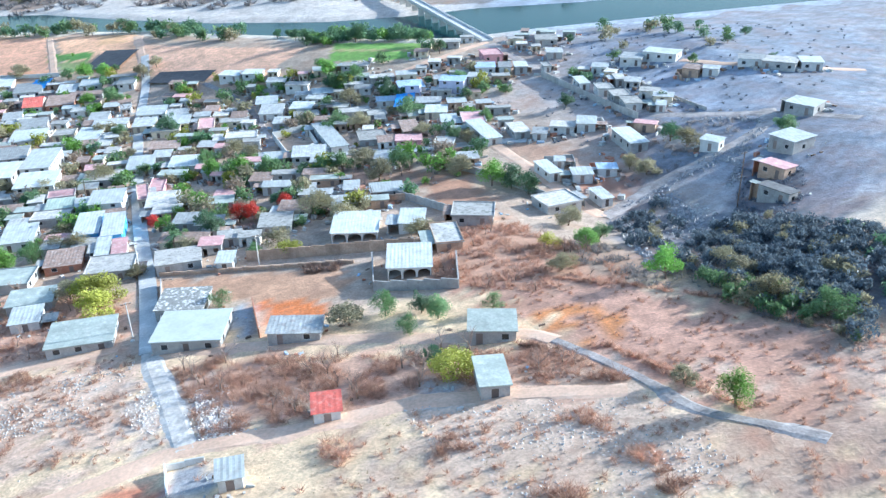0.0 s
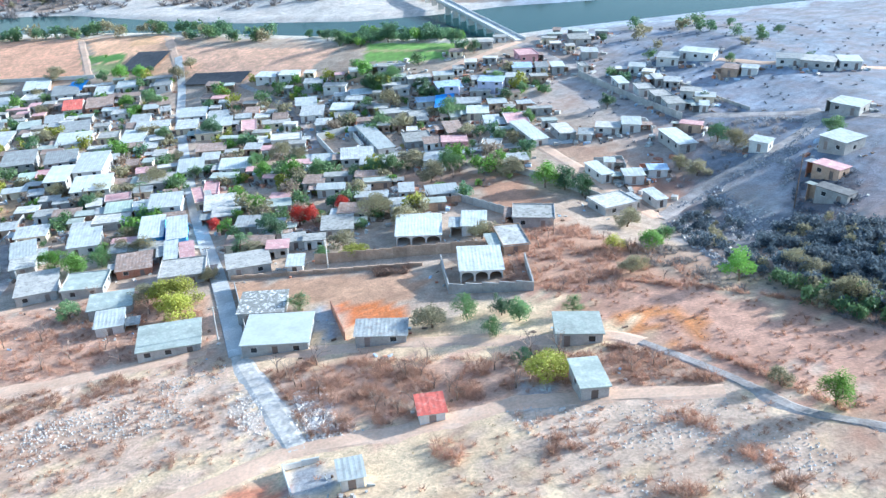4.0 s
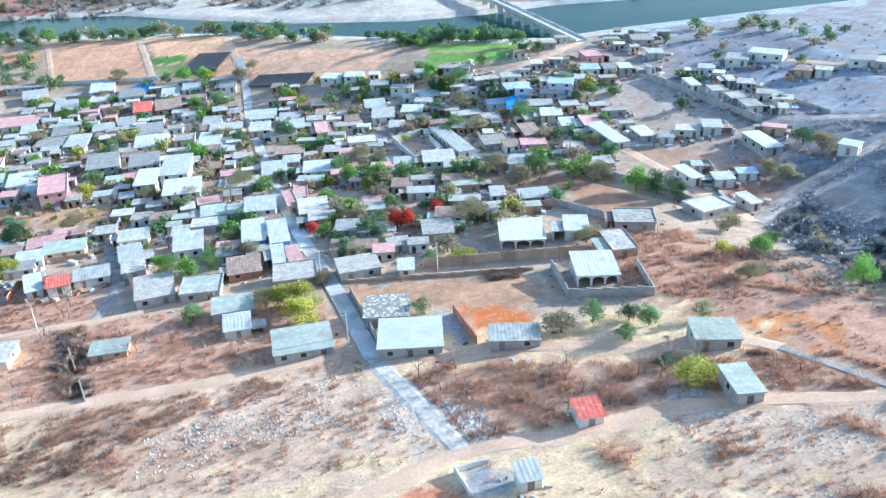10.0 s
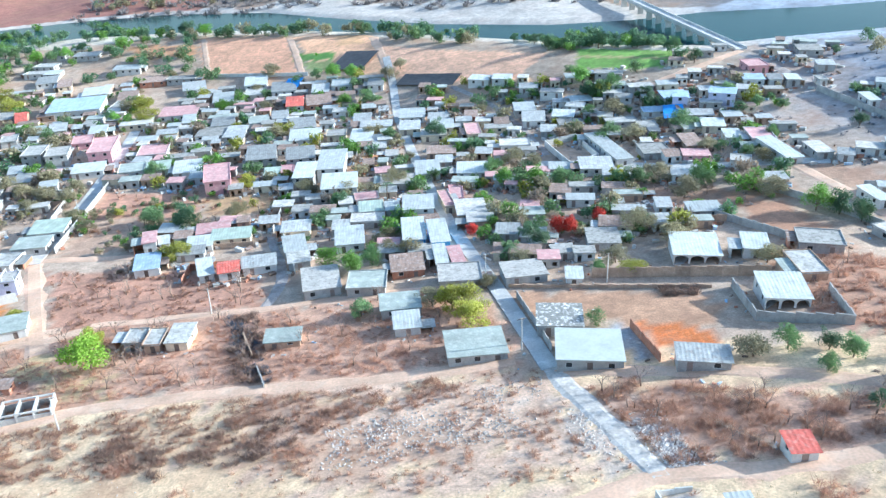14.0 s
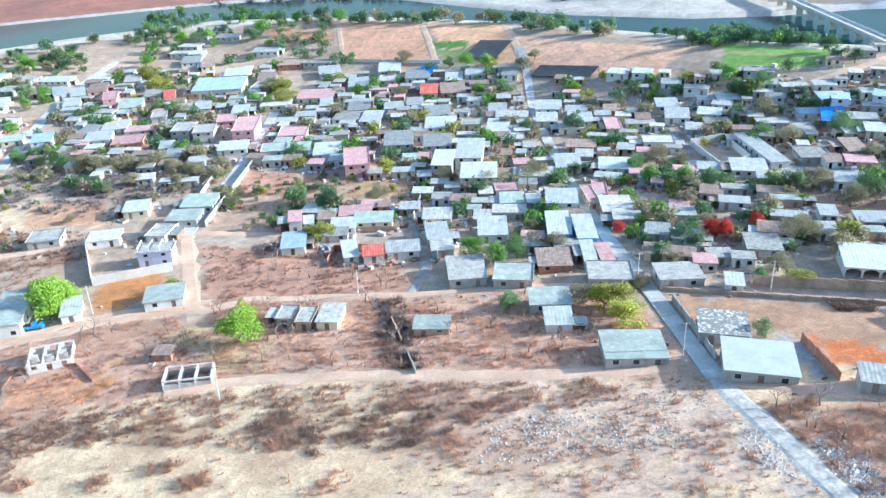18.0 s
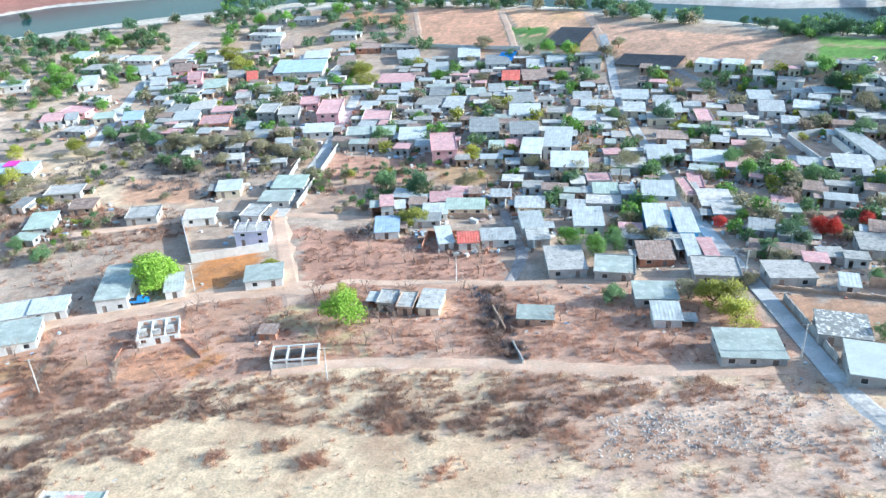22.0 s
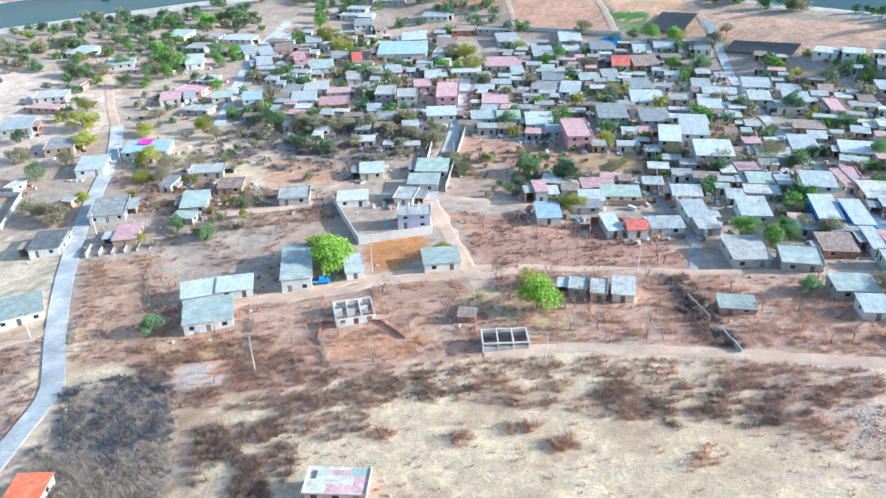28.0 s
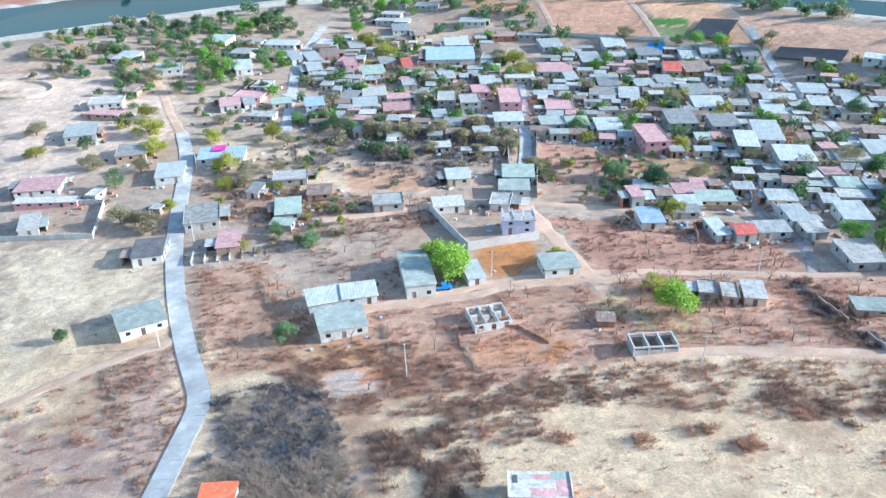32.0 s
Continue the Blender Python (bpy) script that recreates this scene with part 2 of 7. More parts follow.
STRAW = leaf_mat("straw_tufts", (0.42, 0.31, 0.17), 0.4)
STONE = mat("pale_stone", (0.62, 0.57, 0.52), 0.95, 0.3, 3.0, 1.0, tint=0.2)
STEEL = mat("grey_steel", (0.4, 0.42, 0.44), 0.5, 0.1, metal=0.5)
LEAF = {
    "L": leaf_mat("lime_leaves", (0.33, 0.50, 0.06)),
    "G": leaf_mat("bright_leaves", (0.23, 0.41, 0.08)),
    "g": leaf_mat("green_leaves", (0.19, 0.30, 0.13)),
    "d": leaf_mat("dark_leaves", (0.12, 0.21, 0.11)),
    "o": leaf_mat("olive_leaves", (0.34, 0.31, 0.19)),
    "y": leaf_mat("yellow_green_leaves", (0.42, 0.43, 0.08)),
    "b": leaf_mat("grey_brown_leaves", (0.36, 0.29, 0.22)),
    # dark gully scrub, with the bluish haze over it put into the leaf colour
    "s": leaf_mat("hazed_slate_leaves", (0.20, 0.25, 0.29), 0.7),
    "R": leaf_mat("red_blossom", (0.55, 0.07, 0.05)),
}

NEAR_X = (-900, -560, -455, -395, -330, -250, -160, -100, -50, 23, 66, 101, 135, 220, 900)
NEAR_Y = (60, 290, 375, 425, 475, 513, 503, 477, 453, 404, 375, 362, 368, 374, 395)
FAR_X = (-900, -560, -515, -470, -345, -290, -220, -142, -77, -22, 41, 83, 125, 181, 900)
FAR_Y = (200, 420, 470, 538, 577, 592, 592, 563, 507, 467, 438, 434, 441, 432, 470)

# ---- the lie of the land ----
def smooth(a, b, v):
    v = np.clip((v - a) / (b - a), 0.0, 1.0)
    return v * v * (3 - 2 * v)


def water_z(x):
    return 7.0 + 0.038 * np.clip(x, -500.0, 300.0)


def near_bank(x):
    """y of the village side of the river, which bends round the village."""
    return np.interp(x, NEAR_X, NEAR_Y)


def far_bank(x):
    return np.interp(x, FAR_X, FAR_Y)


def land(x, y):
    """Height of the ground: a hill foot that falls to the village and the river."""
    x, y = np.asarray(x, float), np.asarray(y, float)
    u, v = np.clip(x / 100, -3.9, 1.8), np.clip(y / 100, 0.55, 4.6)
    z = (19.19 + 17.32 * u - 14.78 * v - 9.07 * u * v + 2.04 * v * v + 0.267 * u ** 3
         + 0.967 * u * u * v + 1.915 * u * v * v + 0.152 * v ** 3)
    z = z - 6.5 * np.exp(-((x - 113) / 26) ** 2 - ((y - 160) / 32) ** 2)
    w, n, f = water_z(x), near_bank(x), far_bank(x)
    s = smooth(-110, -25, y - n)
    z = z * (1 - s) + (w + 2.6) * s
    s = smooth(-14, 8, y - n)
    z = z * (1 - s) + (w - 1.6) * s
    s = smooth(-10, 14, y - f)
    z = z * (1 - s) + (w + 1.6) * s
    far = y - f
    return z + 30 * smooth(25, 420, far) + 5 * smooth(12, 70, far) * np.sin(x * 0.021 + 1.3) ** 2

# ---- building kit ----
def part(name, bm, material, parent=None, label=""):
    """Links a bmesh, or (vertices, faces), as one mesh object under a thing."""
    me = bpy.data.meshes.new(name)
    if isinstance(bm, tuple):
        me.from_pydata(bm[0], [], bm[1])
    else:
        bm.to_mesh(me)
        bm.free()
    for m in material if isinstance(material, list) else [material]:
        me.materials.append(m)
    ob = new(name, me)
    if parent:
        ob.parent = parent
    return tagged(ob, label)


BOX_FACES = ((0, 3, 2, 1), (4, 5, 6, 7), (0, 1, 5, 4), (1, 2, 6, 5), (2, 3, 7, 6), (3, 0, 4, 7))


def boxes(*items):
    """Vertices and faces of boxes given as x0, y0, z0, x1, y1, z1."""
    vs, fs = [], []
    for x0, y0, z0, x1, y1, z1 in items:
        k = len(vs)
        vs += [(x0, y0, z0), (x1, y0, z0), (x1, y1, z0), (x0, y1, z0), (x0, y0, z1), (x1, y0, z1), (x1, y1, z1), (x0, y1, z1)]
        fs += [tuple(k + i for i in f) for f in BOX_FACES]
    return vs, fs


def front_wall(w, y, t, z0, z1, openings):
    """Boxes of a wall along x with openings (x0, x1, low, high)."""
    out, x = [], -w / 2
    for a, b, low, high in sorted(openings):
        if a > x:
            out.append((x, y, z0, a, y + t, z1))
        if low > z0:
            out.append((a, y, z0, b, y + t, low))
        out.append((a, y, high, b, y + t, z1))
        x = b
    out.append((x, y, z0, w / 2, y + t, z1))
    return out


def sheet_roof(w, d, z0, z1, pitch=0.36, depth=0.025, thick=0.03):
    """A corrugated sheet from front (z0) to back (z1), with ribs along the slope."""
    n = max(6, int(w / pitch))
    vs, fs = [], []
    for i in range(n + 1):
        x = -w / 2 + w * i / n
        o = depth if i % 2 else 0.0
        for dz in (0.0, -thick):
            vs += [(x, -d / 2, z0 + o + dz), (x, d / 2, z1 + o + dz)]
    for i in range(n):
        a, b = i * 4, i * 4 + 4
        fs += [(a, b, b + 1, a + 1), (a + 3, b + 3, b + 2, a + 2), (a + 2, b + 2, b, a), (a + 1, b + 1, b + 3, a + 3)]
    fs += [(0, 1, 3, 2), (n * 4 + 2, n * 4 + 3, n * 4 + 1, n * 4)]
    return vs, fs


def gable_roof(w, d, eave, ridge, over=0.35, thick=0.1):
    """Two ribbed slopes that meet in a ridge along x."""
    n = max(8, int(w / 0.3))
    vs, fs = [], []
    for i in range(n + 1):
        x = -w / 2 - over + (w + 2 * over) * i / n
        o = 0.06 if i % 2 else 0.0
        vs += [(x, -d / 2 - over, eave + o), (x, 0, ridge + o), (x, d / 2 + over, eave + o),
               (x, -d / 2 - over, eave - thick), (x, 0, ridge - thick), (x, d / 2 + over, eave - thick)]
    for i in range(n):
        a, b = i * 6, i * 6 + 6
        fs += [(a, b, b + 1, a + 1), (a + 1, b + 1, b + 2, a + 2), (a + 4, b + 4, b + 3, a + 3), (a + 5, b + 5, b + 4, a + 4), (a + 3, b + 3, b, a), (a + 2, b + 2, b + 5, a + 5)]
    fs += [(0, 1, 4, 3), (1, 2, 5, 4), (n * 6 + 3, n * 6 + 4, n * 6 + 1, n * 6), (n * 6 + 4, n * 6 + 5, n * 6 + 2, n * 6 + 1)]
    return vs, fs


def footing(x, y, w, d, yaw):
    """Lowest ground under a plan, and the middle's."""
    c, s = math.cos(radians(yaw)), math.sin(radians(yaw))
    z = [float(land(x + c * i * w / 2 - s * j * d / 2, y + s * i * w / 2 + c * j * d / 2)) for i in (-1, 0, 1) for j in (-1, 0, 1)]
    return min(z) - 0.35, sum(z) / 9


rng = random.Random(7)
TAKEN, ROAD_LINES = [], []
WORDS = {"tin": "corrugated metal", "white": "white sheet-metal", "slab": "weathered grey concrete", "light": "pale concrete", "dark": "dark felt", "red": "red sheet", "orange": "orange painted", "pink": "faded pink", "green": "pale green sheet", "blue": "light blue sheet", "cream": "cream sheet", "rust": "rusted sheet", "mossy": "mossy grey slab", "speck": "blotched grey and white", "pale": "pale grey-green slab"}


def house(x, y, w, d, h, yaw, roof="tin", wall="white", storeys=1, style="", label="", porch=False):
    """A small masonry house with real openings; its front looks to -y before it is turned by yaw degrees."""
    low, mid = footing(x, y, w, d, yaw)
    root = new("house")
    root.matrix_world = pose(x, y, mid, 0, 0, yaw)
    TAKEN.append((x, y, 0.42 * (w + d) / 2 + 0.1 * max(w, d)))
    base, t = low - mid, 0.2
    top = h - 0.18
    style_given = bool(style or label)
    style = style or {"tin": "sheet", "white": "sheet", "blue": "sheet", "green": "sheet", "cream": "sheet", "rust": "sheet", "red": "gable", "pink": "flat"}.get(roof, "flat")
    floor_h = top / storeys
    rows = []
    n = max(1, int(w / 3.2))
    door_at = rng.randrange(n)
    for s in range(storeys):
        for i in range(n):
            cx = -w / 2 + w * (i + 0.5) / n + rng.uniform(-0.2, 0.2)
            if s == 0 and i == door_at:
                rows.append((s, "door", cx, min(0.5, w / n * 0.35), 0.0, min(2.1, top - 0.35)))
            elif w / n > 1.6:
                rows.append((s, "window", cx, min(0.6, w / n * 0.3), s * floor_h + 0.95, s * floor_h + min(2.05, floor_h - 0.3)))
    if porch:
        bays = max(3, int(w / 2.8))
        rows = [(0, "arch", -w / 2 + w * (i + 0.5) / bays, w / bays / 2 - 0.22, 0.0, min(2.3, top - 0.35)) for i in range(bays)]
    wall_boxes = []
    for s in range(storeys):
        z0, z1 = (base if s == 0 else s * floor_h), (s + 1) * floor_h
        wall_boxes += front_wall(w, -d / 2, t, z0, z1, [(cx - r, cx + r, a, b) for q, k, cx, r, a, b in rows if q == s])
    wall_boxes += [(-w / 2, d / 2 - t, base, w / 2, d / 2, top)]
    m = max(1, int(d / 4.0))
    side = [(-d / 2 + d * (i + 0.5) / m - 0.5, -d / 2 + d * (i + 0.5) / m + 0.5, s * floor_h + 1.0, s * floor_h + min(2.0, floor_h - 0.3)) for s in range(storeys) for i in range(m)]
    for sx in (-1, 1):
        xs = (-w / 2, -w / 2 + t) if sx < 0 else (w / 2 - t, w / 2)
        for s in range(storeys):
            z0, z1 = (base if s == 0 else s * floor_h), (s + 1) * floor_h
            for b in front_wall(d - 2 * t, 0, t, z0, z1, [o for o in side if z0 <= o[2] < z1]):
                wall_boxes.append((xs[0], b[0], b[2], xs[1], b[3], b[5]))
    wall_boxes.append((-w / 2 + t, -d / 2 + t, -0.05, w / 2 - t, d / 2 - t, 0.02))
    part("wall", boxes(*wall_boxes), WALL[wall], root)
    for s, kind, cx, r, a, b in rows:
        if kind == "arch":
            n = 8
            vs = [(cx + r * math.cos(3.1416 * i / n), y0, b - 0.7 + 0.7 * math.sin(3.1416 * i / n)) for y0 in (-d / 2 + 0.01, -d / 2 + 0.19) for i in range(n + 1)]
            vs += [(cx + r, -d / 2 + 0.01, b + 0.01), (cx - r, -d / 2 + 0.01, b + 0.01), (cx + r, -d / 2 + 0.19, b + 0.01), (cx - r, -d / 2 + 0.19, b + 0.01)]
            part("arch", (vs, [(*range(0, n + 1), 2 * n + 3, 2 * n + 2), (*range(2 * n + 1, n, -1), 2 * n + 4, 2 * n + 5)] + [(i + 1, i, n + 1 + i, n + 2 + i) for i in range(n)]), WALL[wall], root)
        elif kind == "door":
            part("door", boxes((cx - r, -d / 2 + 0.08, a, cx + r, -d / 2 + 0.13, b)), DOOR, root)
        else:
            win = part("window", boxes((cx - r, -d / 2 + 0.05, a, cx + r, -d / 2 + 0.11, a + 0.06), (cx - r, -d / 2 + 0.05, b - 0.06, cx + r, -d / 2 + 0.11, b),
                                       (cx - r, -d / 2 + 0.05, a + 0.06, cx - r + 0.06, -d / 2 + 0.11, b - 0.06), (cx + r - 0.06, -d / 2 + 0.05, a + 0.06, cx + r, -d / 2 + 0.11, b - 0.06)), FRAME, root)
            part("pane", boxes((cx - r + 0.06, -d / 2 + 0.07, a + 0.06, cx + r - 0.06, -d / 2 + 0.09, b - 0.06)), GLASS, win)
    for sx in (-1, 1):
        for a, b, lo, hi in side:
            x0 = -w / 2 + 0.1 if sx < 0 else w / 2 - 0.13
            part("window", boxes((x0, a, lo, x0 + 0.03, b, hi)), GLASS, root)
    over = 0.35
    if style == "sheet":
        part("roof", sheet_roof(w + 2 * over, d + 2 * over, h - 0.12, h + 0.25 + 0.02 * d), ROOF[roof], root)
        part("gable_wall", ([(-w / 2, -d / 2, top), (w / 2, -d / 2, top), (w / 2, d / 2, top), (-w / 2, d / 2, top), (w / 2, d / 2, h + 0.18 + 0.02 * d), (-w / 2, d / 2, h + 0.18 + 0.02 * d)],
                            [(0, 1, 4, 5), (2, 3, 5, 4), (1, 2, 4), (3, 0, 5), (3, 2, 1, 0)]), WALL[wall], root)
    elif style == "gable":
        part("roof", gable_roof(w, d, h - 0.1, h + 0.16 * d), ROOF[roof], root)
        part("gable_wall", ([(-w / 2, -d / 2, top), (w / 2, -d / 2, top), (w / 2, d / 2, top), (-w / 2, d / 2, top), (-w / 2, 0, h + 0.14 * d - 0.1), (w / 2, 0, h + 0.14 * d - 0.1)],
                            [(0, 1, 5, 4), (2, 3, 4, 5), (1, 2, 5), (3, 0, 4), (3, 2, 1, 0)]), WALL[wall], root)
    else:
        part("roof", boxes((-w / 2 - 0.3, -d / 2 - 0.3, top, w / 2 + 0.3, d / 2 + 0.3, h)), ROOF[roof], root)
        if storeys > 1 or (not style_given and rng.random() < 0.45):
            e = 0.3
            part("parapet", boxes((-w / 2 - e, -d / 2 - e, h, w / 2 + e, -d / 2 - e + 0.14, h + 0.22), (-w / 2 - e, d / 2 + e - 0.14, h, w / 2 + e, d / 2 + e, h + 0.22),
                                  (-w / 2 - e, -d / 2 - e + 0.14, h, -w / 2 - e + 0.14, d / 2 + e - 0.14, h + 0.22), (w / 2 + e - 0.14, -d / 2 - e + 0.14, h, w / 2 + e, d / 2 + e - 0.14, h + 0.22)), WALL[wall], root)
    if not style_given and storeys == 1 and rng.random() < 0.55:
        sx, aw, ad = rng.choice((-1, 1)), rng.uniform(1.6, 3.2), d * rng.uniform(0.35, 0.7)
        ay, ah = rng.uniform(-0.5, 0.5) * (d - ad), h - rng.uniform(0.35, 0.7)
        x0 = -w / 2 - aw if sx < 0 else w / 2
        x0 -= 0.02 * sx
        cover = rng.choice(["rust", "tin", "slab", "rust", "mossy", "tin"])
        part("annex_wall", boxes((x0, ay + ad / 2 - 0.15, base, x0 + aw, ay + ad / 2, ah), (x0 if sx < 0 else x0 + aw - 0.15, ay - ad / 2, base, x0 + 0.15 if sx < 0 else x0 + aw, ay + ad / 2 - 0.15, ah)), WALL[rng.choice(["grey", "adobe", "brick", wall])], root)
        vs, fs = sheet_roof(aw + 0.2, ad + 0.4, ah + 0.02, ah + 0.16)
        part("annex_roof", ([(p[0] + x0 + aw / 2 + sx * 0.42, p[1] + ay, p[2]) for p in vs], fs), ROOF[cover], root)
    tagged(root, label or ("%s %s house with a %s roof" % ("two-storey" if storeys > 1 else "low", {"brick": "red brick", "grey": "bare block", "lilac": "pale lilac"}.get(wall, wall), WORDS[roof])), "house", "village houses")
    return root


FAR = {}


def far_house(x, y, w, d, h, yaw, roof, wall):
    """A small far house, gathered by material for one joined mesh."""
    low, mid = footing(x, y, w, d, yaw)
    m = pose(x, y, mid, 0, 0, yaw)
    TAKEN.append((x, y, 0.42 * (w + d) / 2 + 0.1 * max(w, d)))
    b = low - mid
    gap = [(-w / 4 - 0.45, -w / 4 + 0.45, 0.0, 1.9), (w / 4 - 0.5, w / 4 + 0.5, 0.9, 1.9)]
    walls = front_wall(w, -d / 2, 0.2, b, h - 0.15, gap) + [(-w / 2, d / 2 - 0.2, b, w / 2, d / 2, h), (-w / 2, -d / 2 + 0.2, b, -w / 2 + 0.2, d / 2 - 0.2, h - 0.1), (w / 2 - 0.2, -d / 2 + 0.2, b, w / 2, d / 2 - 0.2, h - 0.1)]
    top = sheet_roof(w + 0.6, d + 0.6, h - 0.1, h + 0.3, 0.5) if roof in ("tin", "white", "rust", "green") else boxes((-w / 2 - 0.3, -d / 2 - 0.3, h, w / 2 + 0.3, d / 2 + 0.3, h + 0.16))
    for key, (vs, fs) in ((WALL[wall], boxes(*walls)), (ROOF[roof], top)):
        av, af = FAR.setdefault(key, ([], []))
        n = len(av)
        av += [tuple(m @ Vector(v)) for v in vs]
        af += [tuple(n + i for i in f) for f in fs]


def boundary_wall(points, h=1.8, t=0.2, material=None, label="bare block wall round a yard", name="yard_wall"):
    """A wall that steps down the slope, one panel between each two posts."""
    root = new(name)
    x0, y0 = points[0]
    root.matrix_world = Matrix.Translation((x0, y0, float(land(x0, y0))))
    zr = float(land(x0, y0))
    for (ax, ay), (bx, by) in zip(points, points[1:]):
        length = math.hypot(bx - ax, by - ay)
        n = max(1, round(length / 3.0))
        turn = math.atan2(by - ay, bx - ax)
        for i in range(n):
            px, py = ax + (bx - ax) * i / n - x0, ay + (by - ay) * i / n - y0
            q0, q1 = float(land(px + x0, py + y0)), float(land(px + x0 + (bx - ax) / n, py + y0 + (by - ay) / n))
            ob = part("panel", boxes((0, -t / 2, min(q0, q1) - zr - 0.3, length / n - 0.02, t / 2, max(q0, q1) - zr + h)), material or WALL["grey"], root)
            ob.matrix_local = pose(px, py, 0, 0, 0, math.degrees(turn))
    return tagged(root, label, "wall", "yard walls")


def strip(name, points, width, material, label, lift=0.14, step=2.0, ragged=0.0, slabs=False):
    """A road draped over the ground along a smoothed line."""
    pts = [Vector((*p, 0)) for p in points]
    line = []
    for i in range(len(pts) - 1):
        p0, p1, p2, p3 = pts[max(0, i - 1)], pts[i], pts[i + 1], pts[min(len(pts) - 1, i + 2)]
        n = max(2, int((p2 - p1).length / step))
        for k in range(n):
            u = k / n
            line.append(0.5 * (2 * p1 + (p2 - p0) * u + (2 * p0 - 5 * p1 + 4 * p2 - p3) * u * u + (3 * p1 - p0 - 3 * p2 + p3) * u ** 3))
    line.append(pts[-1])
    ROAD_LINES.append((np.array([p[:2] for p in line]), width))
    vs, fs, cols = [], [], 5
    for i, p in enumerate(line):
        a = line[min(i + 1, len(line) - 1)] - line[max(0, i - 1)]
        side = Vector((-a.y, a.x, 0)).normalized()
        for k in range(cols):
            e = (k / (cols - 1) - 0.5) * width * (1.0 if slabs or k in (1, 2, 3) else 1.2)
            if k in (0, cols - 1) and ragged:
                e += noise.noise((i * 0.35, k * 7.0, width)) * ragged
            q = p + side * e
            z = float(land(q.x, q.y))
            vs.append((q.x, q.y, z + (lift if slabs or 0 < k < cols - 1 else -0.16)))
        vs.append((vs[-1][0], vs[-1][1], vs[-1][2] - 0.4))
        vs.append((vs[-1 - cols][0], vs[-1 - cols][1], vs[-1 - cols][2] - 0.4))
    c = cols + 2
    for i in range(len(line) - 1):
        for k in range(cols - 1):
            fs.append((i * c + k, i * c + c + k, i * c + c + k + 1, i * c + k + 1)[::-1])
        fs.append((i * c + cols - 1, i * c + cols, i * c + c + cols, i * c + c + cols - 1))
        fs.append((i * c + cols + 1, i * c, i * c + c, i * c + c + cols + 1))
    road = tagged(part(name, (vs, fs), GRAVEL if slabs else material), label, "road", "", "structure")
    if slabs:
        n = len(line) // 2
        for i in range(n):
            a, b = line[2 * i], line[min(2 * i + 2, len(line) - 1)]
            way = b - a
            side = Vector((-way.y, way.x, 0)).normalized() * (width / 2 - 0.12)
            a, b = a + way * 0.003, b - way * 0.003
            top = [q for q in (a - side, b - side, b + side, a + side, a + side * 0, b + side * 0)]
            z = [float(land(q.x, q.y)) + lift + 0.09 for q in top]
            sv = [(q.x, q.y, h) for q, h in zip(top, z)] + [(q.x, q.y, h - 0.3) for q, h in zip(top, z)]
            part("slab", (sv, [(0, 1, 5, 4), (4, 5, 2, 3), (7, 1, 0, 6), (8, 2, 1, 5, 7), (9, 3, 2, 8), (6, 0, 4, 3, 9)]), material, road)
    return road

# ---- ground ----
def inside(px, py, poly):
    hit = np.zeros(px.shape, bool)
    for (ax, ay), (bx, by) in zip(poly, poly[1:] + poly[:1]):
        if ay != by:
            hit ^= ((ay > py) != (by > py)) & (px < (bx - ax) * (py - ay) / (by - ay) + ax)
    return hit


def waves(x, y, seed, size):
    """A cheap smooth wobble of about +-1."""
    r = np.random.RandomState(seed)
    out = np.zeros(x.shape)
    for k in range(6):
        a, p = r.uniform(0, 6.28, 2)
        f = r.uniform(0.6, 2.2) / size
        out += np.sin((x * math.cos(a) + y * math.sin(a)) * f * 6.28 + p)
    return out / 3


def axis(a, b, step, reach):
    mid = np.arange(a, b + step / 2, step)
    out = np.array([step * 1.35 ** k for k in range(1, 26)]).cumsum()
    out = out[out < reach]
    return np.concatenate([a - out[::-1], mid, b + out])


gx, gy = np.meshgrid(axis(-480, 290, 2.2, 4200), axis(24, 600, 2.2, 4200))
GX, GY = gx.ravel(), gy.ravel()
GZ = land(GX, GY) + 0.05 * waves(GX, GY, 3, 9)
EARTHS = np.zeros((GX.size, 4))
jx, jy = GX + 3.5 * waves(GX, GY, 11, 14), GY + 3.5 * waves(GX, GY, 12, 14)
EARTHS[:] = (0.52, 0.40, 0.30, 0.7)
EARTHS[jy < 122 + 0.02 * jx] = (0.82, 0.61, 0.38, 0.8)
EARTHS[GY > near_bank(GX) - 75 + 10 * waves(GX, GY, 5, 60)] = (0.46, 0.36, 0.27, 0.7)
bank_w = 22 + 16 * smooth(-120, -260, GX)
EARTHS[GY > near_bank(GX) - bank_w + 4 * waves(GX, GY, 6, 40)] = (0.62, 0.56, 0.46, 0.2)
EARTHS[GY > far_bank(GX) - 12] = (0.58, 0.53, 0.47, 0.2)
sand_w = 16 + 44 * smooth(-170, -90, GX) * smooth(110, 60, GX) + 18 * smooth(130, 180, GX)
EARTHS[GY > far_bank(GX) + sand_w + 6 * waves(GX, GY, 8, 50)] = (0.30, 0.24, 0.19, 0.9)
far_red = (GY > far_bank(GX) + 9) & (GX < -200)
EARTHS[far_red] = (0.36, 0.16, 0.12, 0.6)


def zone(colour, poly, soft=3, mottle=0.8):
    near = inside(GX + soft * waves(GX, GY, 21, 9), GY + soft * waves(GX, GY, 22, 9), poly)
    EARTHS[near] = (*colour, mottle)

